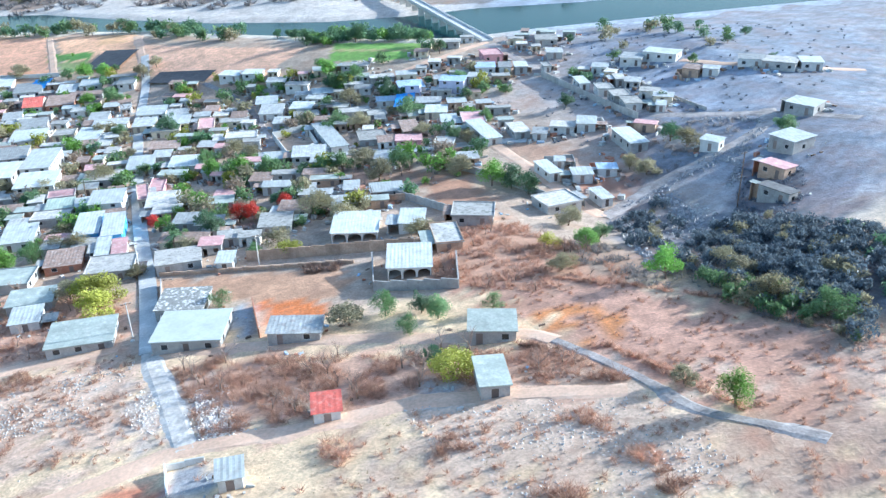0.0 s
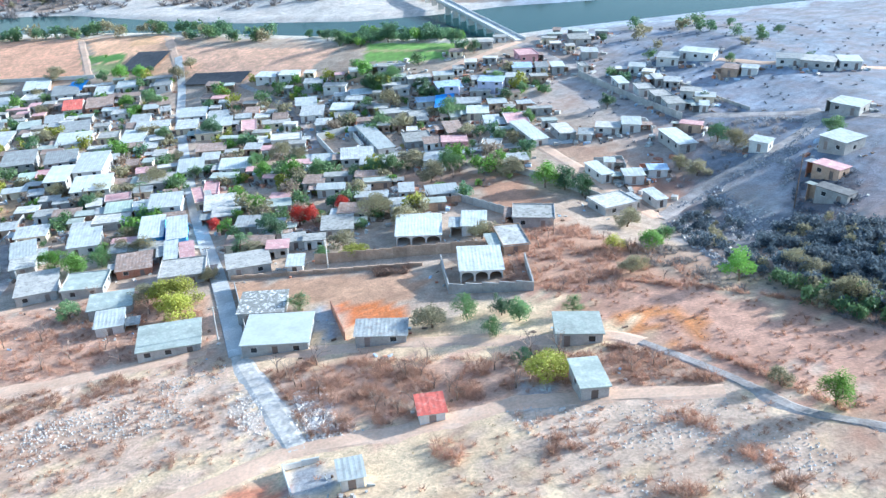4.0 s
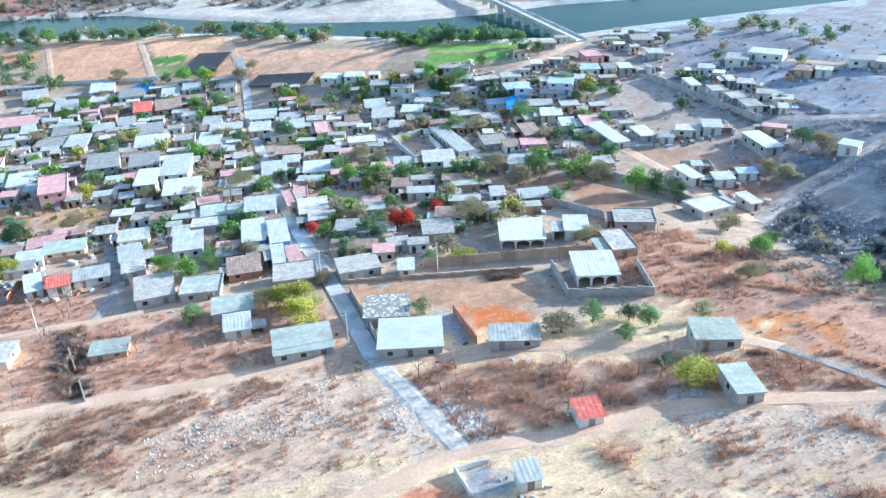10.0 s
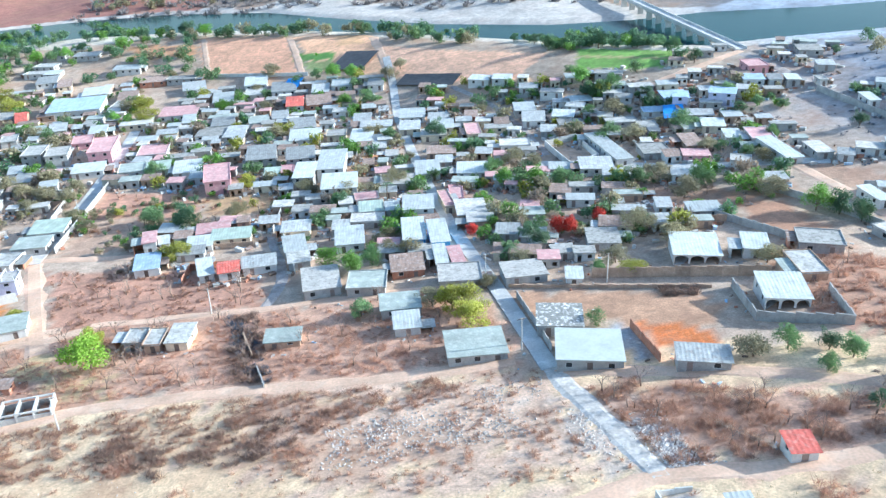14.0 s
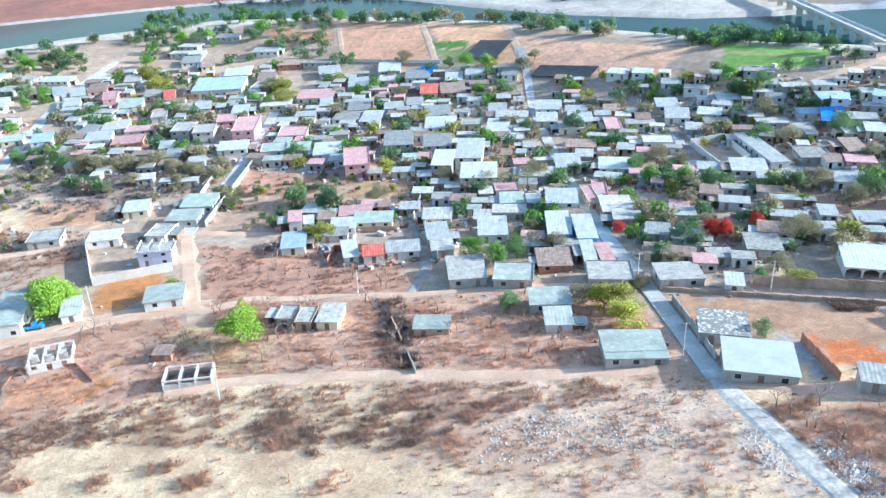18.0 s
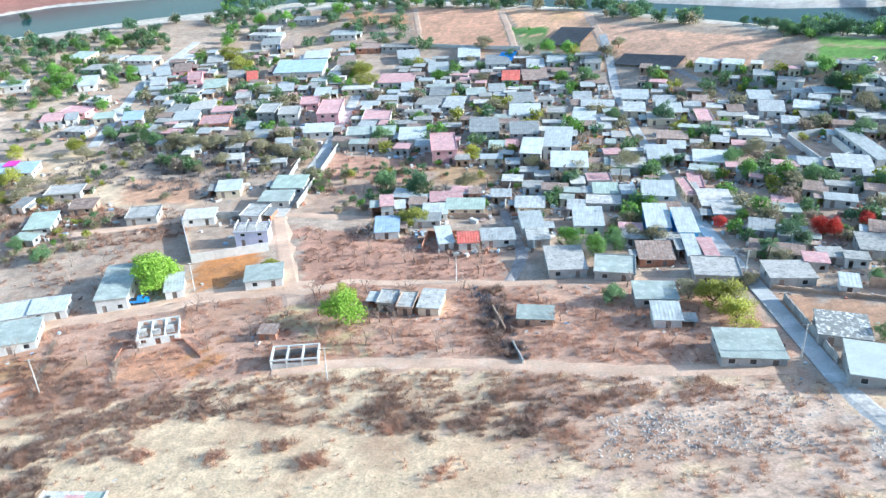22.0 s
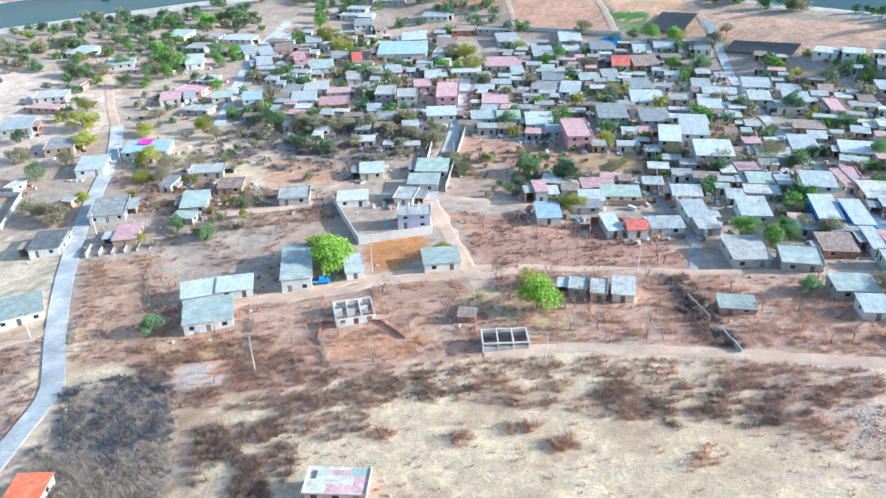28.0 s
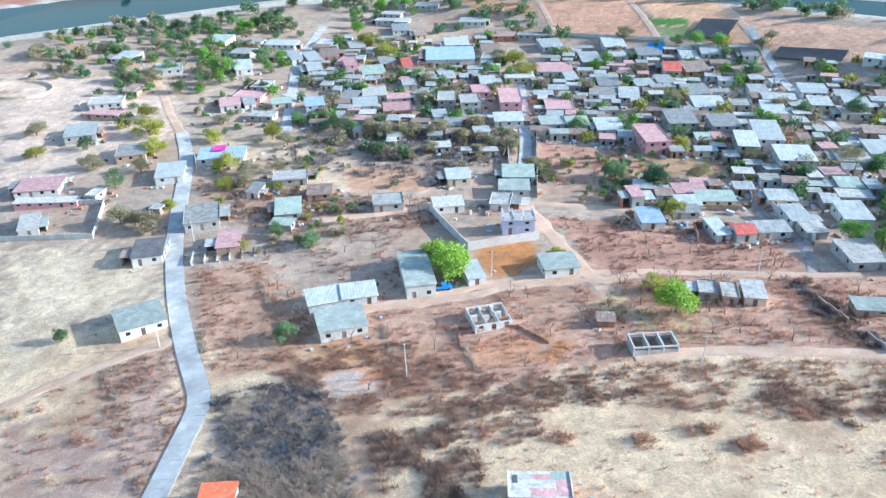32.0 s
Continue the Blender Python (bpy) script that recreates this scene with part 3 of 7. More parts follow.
# whole eastern side: earth greyed and darkened to carry the lens haze
zone((0.37, 0.33, 0.31), [(157, 326), (249, 279), (151, 136), (146, 158), (145, 214), (137, 267)], 6)
zone((0.62, 0.38, 0.26), [(-95, 121), (-42, 122), (4, 124), (0, 144), (-9, 159), (-42, 158), (-112, 153)], 4)
zone((0.62, 0.39, 0.27), [(27, 111), (79, 93), (82, 77), (44, 87), (22, 87), (14, 112)], 4)
zone((0.62, 0.38, 0.26), [(-176, 131), (-117, 145), (-61, 156), (-10, 144), (-11, 126), (-74, 123), (-145, 95)], 5)
zone((0.56, 0.31, 0.21), [(-118, 188), (-61, 179), (-50, 160), (-100, 152)], 3)
zone((0.56, 0.32, 0.22), [(63, 148), (79, 131), (92, 114), (107, 79), (93, 58), (88, 68), (79, 92), (72, 103), (66, 122)], 4)
zone((0.5, 0.3, 0.2), [(63, 164), (82, 159), (94, 132), (92, 114), (75, 117), (60, 130)], 4)
zone((0.6, 0.25, 0.09), [(73, 109), (79, 110), (84, 101), (85, 96), (81, 95), (75, 100)], 3)
zone((0.52, 0.31, 0.19), [(4, 155), (42, 146), (45, 137), (40, 130), (8, 142)], 2)
zone((0.66, 0.21, 0.06), [(27, 135), (40, 130), (40, 122), (29, 125)], 1)
zone((0.58, 0.25, 0.08), [(-137, 164), (-121, 173), (-115, 157), (-126, 148)], 1.5)
zone((0.7, 0.36, 0.2), [(-128, 119), (-116, 124), (-109, 115), (-122, 109)], 1)
zone((0.66, 0.33, 0.2), [(-159, 109), (-144, 110), (-139, 103), (-151, 99)], 3)
zone((0.60, 0.37, 0.24), [(-210, 146), (-191, 151), (-170, 131), (-162, 115), (-167, 106), (-180, 102)], 3)
zone((0.62, 0.36, 0.21), [(-167, 104), (-155, 113), (-139, 119), (-128, 110), (-140, 101), (-158, 97)], 3)
zone((0.47, 0.36, 0.28), [(-168, 74), (-171, 94), (-157, 105), (-149, 96), (-135, 70), (-164, 66)], 4)
zone((0.84, 0.6, 0.47), [(-156, 104), (-146, 108), (-141, 100), (-150, 97)], 1.5)
zone((0.6, 0.4, 0.25), [(-150, 96), (-142, 94), (-129, 70), (-135, 70)], 2)
zone((0.64, 0.43, 0.31), [(-209, 102), (-195, 114), (-182, 94), (-169, 66), (-176, 65)], 5)
zone((0.70, 0.50, 0.36), [(-47, 121), (8, 120), (16, 88), (-33, 88)], 9)
zone((0.62, 0.50, 0.40), [(8, 107), (19, 104), (31, 88), (22, 87), (12, 95)], 8)
zone((0.64, 0.47, 0.34), [(55, 87), (82, 76), (93, 58), (88, 51), (43, 68), (48, 80)], 6)
zone((0.54, 0.38, 0.28), [(111, 89), (116, 79), (97, 48), (85, 51), (94, 59)], 5)
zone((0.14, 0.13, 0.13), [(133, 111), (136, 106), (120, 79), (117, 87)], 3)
zone((0.54, 0.34, 0.22), [(70, 100), (76, 96), (82, 77), (66, 85)], 1)
zone((0.66, 0.49, 0.36), [(49, 87), (82, 76), (84, 61), (78, 55), (59, 62)], 12)
zone((0.78, 0.62, 0.42), [(-277, 153), (-223, 156), (-205, 123), (-222, 126), (-228, 94)], 5)
zone((0.72, 0.55, 0.42), [(-385, 288), (-308, 297), (-281, 265), (-268, 236), (-276, 204), (-293, 189), (-302, 185)], 4, 0.15)
zone((0.7, 0.53, 0.35), [(-254, 238), (-220, 243), (-201, 219), (-165, 219), (-156, 199), (-184, 195), (-231, 210)], 4)
zone((0.66, 0.39, 0.24), [(-193, 218), (-165, 221), (-157, 201), (-182, 199)], 1)
zone((0.52, 0.37, 0.26), [(-243, 202), (-182, 195), (-145, 196), (-151, 173), (-187, 167), (-208, 172)], 4)
zone((0.8, 0.44, 0.27), [(-161, 470), (-105, 450), (-88, 391), (-141, 408)], 0.2, 0.15)
zone((0.82, 0.48, 0.28), [(-101, 448), (-56, 437), (-41, 373), (-79, 389)], 0.2, 0.15)
zone((0.84, 0.5, 0.32), [(-50, 412), (-20, 390), (33, 360), (13, 335), (-36, 366)], 0.3, 0.15)
zone((0.7, 0.42, 0.22), [(-78, 445), (-61, 435), (-56, 418), (-71, 420)], 2)
zone((0.62, 0.34, 0.18), [(-201, 465), (-160, 456), (-151, 436), (-191, 446)], 3)
zone((0.14, 0.3, 0.06), [(-96, 418), (-73, 410), (-72, 401), (-93, 408)], 0.4, 0.15)
zone((0.3, 0.34, 0.13), [(-90, 406), (-72, 400), (-67, 387), (-83, 392)], 1, 0.15)
zone((0.2, 0.36, 0.07), [(45, 364), (87, 344), (74, 322), (42, 336)], 0.5, 0.15)
zone((0.42, 0.36, 0.16), [(43.5, 352), (80, 334), (78.5, 331.5), (43, 349)], 0.3, 0.15)
zone((0.62, 0.52, 0.44), [(95, 276), (104, 280), (120, 281), (124, 262), (116, 247), (101, 251), (94, 261)], 2)
zone((0.56, 0.49, 0.44), [(146, 262), (148, 229), (152, 214), (172, 192), (205, 241), (168, 262)], 2)
# two zones of the eastern plain, their earth greyed for the haze
zone((0.49, 0.42, 0.37), [(175, 285), (153, 275), (213, 232), (195, 205), (165, 202), (147, 218), (145, 238)], 4)
zone((0.38, 0.36, 0.34), [(202, 329), (246, 280), (218, 239), (173, 263)], 4)
zone((0.36, 0.25, 0.21), [(160, 166), (167, 164), (132, 114), (132, 128)], 3)
zone((0.5, 0.24, 0.15), [(103, 187), (120, 182), (118, 172), (107, 175)], 2)
zone((0.48, 0.26, 0.16), [(65, 209), (80, 187), (80, 170), (68, 170)], 2)
zone((0.52, 0.33, 0.22), [(90, 221), (103, 216), (111, 200), (97, 195)], 2)
zone((0.38, 0.29, 0.21), [(94, 145), (103, 125), (113, 105), (116, 87), (108, 75), (104, 90), (95, 109), (87, 127)], 3)
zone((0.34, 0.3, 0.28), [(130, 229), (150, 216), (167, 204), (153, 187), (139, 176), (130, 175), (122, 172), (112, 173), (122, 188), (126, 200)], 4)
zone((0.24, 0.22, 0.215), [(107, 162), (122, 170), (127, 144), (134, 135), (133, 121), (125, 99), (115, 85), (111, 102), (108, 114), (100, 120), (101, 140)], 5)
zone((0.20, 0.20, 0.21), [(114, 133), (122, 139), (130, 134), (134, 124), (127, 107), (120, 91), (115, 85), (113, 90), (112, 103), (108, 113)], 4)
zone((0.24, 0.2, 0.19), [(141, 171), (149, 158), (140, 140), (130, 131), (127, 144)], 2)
zone((0.6, 0.48, 0.36), [(123, 171), (131, 172), (136, 164), (128, 149), (122, 150), (121, 160)], 2)
zone((0.42, 0.29, 0.23), [(151, 158), (156, 154), (136, 129), (135, 136)], 1)
# grey plain, again with haze put into its colour
zone((0.34, 0.31, 0.3), [(193, 248), (223, 241), (198, 205), (171, 208)], 4)
zone((0.68, 0.33, 0.16), [(-49, 289), (-40, 288), (-33, 256), (-43, 254)], 1)
zone((0.54, 0.35, 0.19), [(-92, 240), (-44, 242), (-41, 224), (-86, 224)], 2)
zone((0.56, 0.39, 0.30), [(-217, 81), (-199, 84), (-181, 80), (-170, 68), (-204, 65)], 6)
zone((0.86, 0.66, 0.42), [(-86, 119), (-79, 120), (-73, 111), (-67, 100), (-64, 88), (-60, 78), (-66, 78), (-71, 92), (-76, 104)], 4, 0.4)
zone((0.72, 0.56, 0.46), [(-155, 105), (-146, 108), (-142, 99), (-151, 98)], 1.5, 0.4)
zone((0.72, 0.30, 0.14), [(-152, 107), (-143, 108), (-140, 103), (-146, 104)], 1.5, 0.3)
zone((0.43, 0.43, 0.44), [(23.5, 134), (26, 133), (28.4, 119), (24, 118.5)], 0.5, 0.3)
# yard beside the tiny hut, its shade painted as grey earth
zone((0.40, 0.40, 0.41), [(20, 82), (25, 82.6), (27, 76), (21, 75.5)], 0.5, 0.3)
zone((0.62, 0.25, 0.14), [(13, 80), (19, 80.5), (20.5, 75.5), (13, 75)], 1, 0.4)
zone((0.62, 0.29, 0.11), [(-113, 123), (-110, 127), (-105, 116), (-109, 114)], 2, 0.5)
zone((0.64, 0.36, 0.17), [(-91, 109), (-85, 112), (-84, 108), (-90, 106)], 2, 0.5)
zone((0.62, 0.36, 0.17), [(-165, 114), (-148, 118), (-144, 111), (-158, 106)], 3, 0.6)
zone((0.66, 0.50, 0.27), [(-104, 138), (-99, 146), (-77, 127), (-77, 122)], 3, 0.7)
zone((0.46, 0.44, 0.43), [(53, 91), (56, 94), (60, 87), (54, 85)], 1.5, 0.4)
zone((0.50, 0.46, 0.44), [(19.5, 102), (24, 103), (28, 88), (23, 88)], 1.5, 0.4)
zone((0.50, 0.34, 0.24), [(-122, 222), (-86, 222), (-84, 212), (-98, 202), (-120, 198)], 3, 0.8)
zone((0.56, 0.31, 0.21), [(-128, 249), (-95, 245), (-88, 224), (-124, 226)], 1, 0.5)
zone((0.38, 0.25, 0.18), [(43, 233), (65, 210), (65, 189), (42, 199)], 4)
# bluish lens haze mixed into the earth colour towards the dry wash and eastern fields
haze_mix = (0.72 * smooth(96, 150, GX) * smooth(100, 150, GY))[:, None]
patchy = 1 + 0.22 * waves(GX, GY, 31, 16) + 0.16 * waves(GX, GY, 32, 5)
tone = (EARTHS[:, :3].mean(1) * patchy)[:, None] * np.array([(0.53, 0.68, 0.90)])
EARTHS[:, :3] = EARTHS[:, :3] * (1 - haze_mix) + tone * haze_mix
EARTHS[:, 3:] *= 1 - 0.8 * haze_mix
ground_me = bpy.data.meshes.new("ground")
rows_n, cols_n = gx.shape
idx = np.arange(GX.size).reshape(rows_n, cols_n)
quads = np.stack([idx[:-1, :-1], idx[:-1, 1:], idx[1:, 1:], idx[1:, :-1]], -1).reshape(-1, 4)
ground_me.vertices.add(GX.size)
ground_me.vertices.foreach_set("co", np.stack([GX, GY, GZ], 1).ravel())
ground_me.loops.add(quads.size)
ground_me.loops.foreach_set("vertex_index", quads.ravel())
ground_me.polygons.add(len(quads))
ground_me.polygons.foreach_set("loop_start", np.arange(0, quads.size, 4))
ground_me.update()
ground_me.validate()
ground_me.polygons.foreach_set("use_smooth", np.ones(len(quads), bool))
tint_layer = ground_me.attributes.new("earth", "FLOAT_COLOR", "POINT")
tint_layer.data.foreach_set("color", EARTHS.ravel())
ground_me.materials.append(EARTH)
tagged(new("ground", ground_me), "dry earth with straw, scrub and pale stones", "ground", "", "structure")

# the river
WATER = bpy.data.materials.new("green_river_water")
WATER.use_nodes = True
wn = WATER.node_tree.nodes
wn["Principled BSDF"].inputs["Base Color"].default_value = (0.020, 0.066, 0.070, 1)
wn["Principled BSDF"].inputs["Roughness"].default_value = 0.12
wn["Principled BSDF"].inputs["Specular IOR Level"].default_value = 0.3
wn["Principled BSDF"].inputs["IOR"].default_value = 1.12
ripple = wn.new("ShaderNodeTexNoise")
ripple.inputs["Scale"].default_value, ripple.inputs["Detail"].default_value = 0.8, 4
ripple_bump = wn.new("ShaderNodeBump")
ripple_bump.inputs["Strength"].default_value, ripple_bump.inputs["Distance"].default_value = 0.2, 0.1
ripple_geo = wn.new("ShaderNodeNewGeometry")
WATER.node_tree.links.new(ripple_geo.outputs["Position"], ripple.inputs["Vector"])
WATER.node_tree.links.new(ripple.outputs["Fac"], ripple_bump.inputs["Height"])
WATER.node_tree.links.new(ripple_bump.outputs[0], wn["Principled BSDF"].inputs["Normal"])
wx = np.arange(-900, 901, 20.0)
wv, wf = [], []
for i, x in enumerate(wx):
    n0, f0 = float(near_bank(x)) - 4, float(far_bank(x)) + 6
    wv += [(x, n0 + (f0 - n0) * k / 4, float(water_z(x))) for k in range(5)]
    if i:
        wf += [((i - 1) * 5 + k, i * 5 + k, i * 5 + k + 1, (i - 1) * 5 + k + 1) for k in range(4)]
tagged(part("water", (wv, wf), WATER), "slow green river between sandy banks", "water", "", "structure")

# ---- roads ----
strip("road", [(9.7, 119.9), (5.9, 137.4), (0.9, 159.4), (-6.2, 187.0), (-14.2, 221.0), (-24.3, 269.7), (-33.3, 318.8), (-38.4, 359.0), (-44.1, 391.9)], 3.7, CONCRETE, "worn pale concrete street", slabs=True)
strip("road", [(21.5, 86.0), (16.9, 99.8), (12.9, 111.1), (9.6, 120.4)], 4.6, RUBBLE, "pale stony lane of broken concrete", ragged=1.0)
strip("road", [(2.1, 79.6), (12.1, 82.7), (20.5, 86.3), (31.3, 85.8), (43.7, 85.9), (52.6, 87.0), (65.2, 83.5), (79.1, 78.9)], 4.5, DIRT, "beaten dirt track", ragged=1.6)
strip("road", [(10.2, 119.3), (24.9, 116.0), (44.1, 111.4), (60.1, 104.7), (70.4, 101.6), (74.3, 96.9)], 4.5, DIRT, "beaten dirt track", ragged=1.6)
strip("road", [(74.5, 97.2), (78.4, 88.9), (81.6, 81.1), (84.8, 70.9), (89.8, 65.1), (94.2, 59.9)], 2.6, GRAVEL, "grey gravel track", ragged=1.6)
strip("road", [(3.5, 123.9), (-8.2, 123.1), (-25.0, 122.0), (-42.2, 122.4), (-61.7, 121.9), (-78.7, 120.3), (-92.1, 116.5)], 4.5, DIRT, "beaten dirt track", ragged=1.6)
strip("road", [(-7.7, 160.5), (-21.8, 160.4), (-42.6, 158.4), (-63.4, 157.0), (-92.3, 155.5)], 3.4, DIRT, "beaten dirt track", ragged=1.6)
strip("road", [(-92.2, 153.8), (-102.1, 149.5), (-119.4, 145.7), (-134.3, 137.7), (-153.2, 131.8), (-173.1, 130.7)], 4.0, DIRT, "beaten dirt track", ragged=1.6)
strip("road", [(-172.5, 64.7), (-175.5, 80.7), (-177.9, 92.5), (-182.1, 99.2), (-194.0, 114.8), (-210.0, 138.7), (-226.8, 168.8), (-247.5, 212.4), (-264.2, 239.2)], 5.0, CONCRETE, "worn pale concrete street", slabs=True)
strip("road", [(-125.8, 193.5), (-129.5, 223.2), (-132.9, 250.6), (-140.1, 293.8), (-145.3, 321.5)], 4.5, CONCRETE, "worn pale concrete street", slabs=True)
strip("road", [(-98.8, 143.5), (-108.9, 162.0), (-118.4, 180.4), (-125.3, 193.6)], 6.0, DIRT, "beaten dirt track", ragged=1.6)
strip("road", [(-183.2, 177.0), (-166.0, 183.6), (-147.1, 192.3), (-125.3, 195.7), (-103.6, 194.8), (-92.3, 194.3)], 4.0, DIRT, "beaten dirt track", ragged=1.6)
strip("road", [(-98.6, 154.5), (-109.4, 151.9), (-125.5, 146.5), (-138.0, 139.1), (-152.9, 131.6), (-161.9, 117.5)], 4.0, DIRT, "beaten dirt track", ragged=1.6)
strip("road", [(-223.6, 88.4), (-215.4, 96.7), (-206.7, 105.3), (-194.7, 115.2)], 4.0, DIRT, "beaten dirt track", ragged=1.6)
strip("road", [(-263.4, 237.6), (-280.4, 258.1), (-303.9, 289.4), (-327.3, 309.2)], 5.0, DIRT, "beaten dirt track", ragged=1.6)
strip("road", [(12.4, 249.0), (36.2, 241.1), (60.4, 229.5), (84.1, 224.1), (99.5, 219.5)], 5.0, CONCRETE, "worn pale concrete street", slabs=True)
strip("road", [(88.7, 225.0), (94.8, 195.6), (100.4, 175.8), (104.4, 162.7)], 5.0, DIRT, "beaten dirt track", ragged=1.6)
strip("road", [(104.4, 162.7), (120.0, 173.7), (137.1, 179.5), (149.5, 184.8), (159.7, 193.5), (165.4, 203.8)], 5.0, GRAVEL, "grey gravel track", ragged=1.6)
strip("road", [(109.2, 330.9), (117.1, 299.4), (122.8, 279.6), (130.0, 250.3), (136.8, 223.4), (147.7, 212.3), (165.5, 198.1), (177.7, 180.3)], 5.5, GRAVEL, "grey gravel track", ragged=1.6)
strip("road", [(109.0, 335.7), (94.5, 323.2), (81.6, 315.4), (69.3, 308.8)], 5.0, DIRT, "beaten dirt track", ragged=1.6)
strip("road", [(-224.2, 245.7), (-236.5, 280.4), (-253.4, 328.0), (-263.2, 369.5), (-270.7, 409.1)], 4.5, CONCRETE, "worn pale concrete street", slabs=True)
strip("road", [(-243.4, 288.7), (-218.2, 284.0), (-186.1, 282.0), (-160.8, 277.0), (-137.5, 276.0)], 4.0, CONCRETE, "worn pale concrete street", slabs=True)
strip("road", [(-13.7, 348.1), (3.2, 323.7), (13.4, 297.4), (22.3, 255.0)], 3.0, GRAVEL, "grey gravel track", ragged=1.6)
# narrow shady alley: the darker gravel puts its shade into the surface colour
strip("road", [(-51.8, 158.1), (-51.5, 175.0), (-57.9, 194.1), (-60.9, 202.6)], 3.2, GRAVEL, "grey gravel track", ragged=1.6)
strip("road", [(-157.4, 465.7), (-147.5, 434.7), (-139.4, 409.0)], 4.0, DIRT, "beaten dirt track", ragged=1.6)
strip("road", [(-102.8, 446.2), (-93.2, 413.9), (-86.6, 391.7)], 4.5, DIRT, "beaten dirt track", ragged=1.6)
strip("road", [(-54.2, 429.4), (-47.2, 398.1), (-40.0, 369.4)], 5.5, DIRT, "beaten dirt track", ragged=1.6)
strip("road", [(167.3, 268.6), (179.4, 251.2), (198.0, 241.2), (214.6, 233.7)], 4.5, DIRT, "beaten dirt track", ragged=1.6)

# ---- houses ----
house(16.8, 123.0, 11.6, 10.2, 2.8, -5, "pale", "grey", style="flat", label="wide block house with pale grey-green roof beside the main street")
house(13.0, 136.6, 8.7, 8.5, 2.7, -4, "speck", "grey", style="flat")
house(-3.8, 129.0, 11.0, 9.2, 2.5, 7, "mossy", "grey", style="flat")
house(35.1, 115.9, 8.7, 4.6, 2.5, -8, "tin", "grey", style="sheet")
house(46.9, 165.6, 10.2, 10.7, 2.7, -7, "white", "white", style="sheet", porch=True, label="white open-fronted house with arches and sheet roof")
house(56.6, 138.7, 8.4, 9.6, 2.9, -6, "white", "white", style="sheet", porch=True, label="white house with arched porch in a walled court")
house(66.2, 103.2, 7.2, 6.4, 2.7, -10, "mossy", "grey", style="flat")
house(62.9, 86.9, 3.9, 6.9, 2.8, -2, "mossy", "grey", style="flat")
house(40.4, 88.1, 3.6, 3.8, 2.2, 2, "red", "white", style="sheet", label="tiny white hut with bright red roof")
house(-19.4, 191.8, 5.6, 13.0, 3.5, 6, "white", "blue", style="sheet", label="bright blue house with white sheet roof")
house(-12.7, 189.0, 4.6, 13.0, 3.4, 8, "white", "blue", style="sheet", label="bright blue house with white sheet roof")
house(-145.8, 145.4, 7.1, 17.6, 3.9, 23, "mossy", "white", style="flat", label="long grey-roofed hall beside a leafy tree")
house(-132.0, 148.0, 4.1, 8.1, 2.5, 27, "white", "white", style="sheet")
house(-111.4, 154.7, 8.8, 8.0, 2.7, 22, "mossy", "white", style="flat")
house(-157.8, 122.9, 10.8, 10.3, 2.8, 29, "mossy", "white", style="flat")
house(-165.2, 131.4, 8.0, 6.8, 2.9, 30, "white", "white", style="sheet")
house(-157.5, 135.0, 8.2, 6.3, 2.7, 25, "white", "white", style="sheet")
house(-208.3, 119.6, 10.9, 10.5, 2.8, 42, "mossy", "white", style="flat", label="white house with grey slab roof beside the road")
house(-225.0, 151.3, 8.0, 11.2, 2.8, 25, "dark", "white", style="flat")
house(-160.0, 67.1, 5.8, 5.3, 2.7, 16, "orange", "white", style="flat", label="small house with bright orange flat roof")
painted = house(-106.4, 74.6, 9.7, 5.2, 2.7, 11, "light", "pink", style="flat", label="pink house with pale blotched flat roof")
house(28.8, 76.3, 2.9, 3.1, 2.3, 6, "white", "white", style="sheet", label="tiny white hut with pale sheet roof beside a yard")
house(-219.5, 449.1, 13.6, 9.5, 2.4, 3, "tin", "grey")
house(-228.1, 460.3, 8.2, 8.4, 2.4, 3, "tin", "cream")
house(-227.6, 422.4, 8.0, 8.4, 2.4, 3, "white", "grey")
house(-164.2, 357.0, 9.2, 13.3, 2.4, 3, "slab", "white")
house(-150.6, 401.8, 14.3, 7.5, 2.4, 3, "slab", "grey")
house(-104.5, 368.3, 9.5, 13.4, 2.4, 3, "slab", "grey")
house(-98.0, 306.9, 7.8, 13.4, 2.4, 3, "tin", "grey")
house(-108.4, 309.4, 11.2, 12.8, 2.4, 3, "slab", "white")
house(-58.5, 246.6, 6.5, 13.4, 5.0, 3, "white", "grey", 2)
house(-162.3, 261.4, 6.9, 8.1, 2.4, 3, "tin", "cream")
house(-49.2, 368.3, 11.0, 4.8, 2.4, 3, "slab", "cream")
house(-31.5, 266.9, 4.2, 6.4, 2.4, 3, "light", "white")
house(40.3, 324.3, 9.0, 6.0, 2.4, 3, "white", "cream")
house(-132.3, 192.8, 5.6, 7.9, 2.4, 3, "slab", "white")
house(-33.3, 206.3, 9.1, 6.3, 2.4, 3, "light", "grey")
house(-76.7, 144.7, 3.7, 5.5, 2.4, 3, "slab", "grey")
house(-72.0, 143.6, 3.3, 6.3, 2.4, 3, "slab", "adobe")
house(-66.8, 144.6, 4.6, 7.8, 2.4, 3, "slab", "cream")
house(-43.6, 140.4, 7.2, 5.2, 2.0, 6, "mossy", "adobe", style="flat", label="low half-ruined adobe house with mossy slab roof")
house(-8.4, 221.8, 3.7, 10.4, 2.4, 3, "pink", "pink")
house(-1.6, 199.0, 7.1, 5.7, 2.4, 3, "light", "adobe")
house(-40.7, 303.9, 12.2, 6.9, 2.4, 3, "tin", "cream")
house(-57.7, 328.5, 7.7, 6.8, 2.4, 3, "slab", "white")
house(-17.4, 286.8, 9.4, 8.5, 2.4, 3, "slab", "cream")
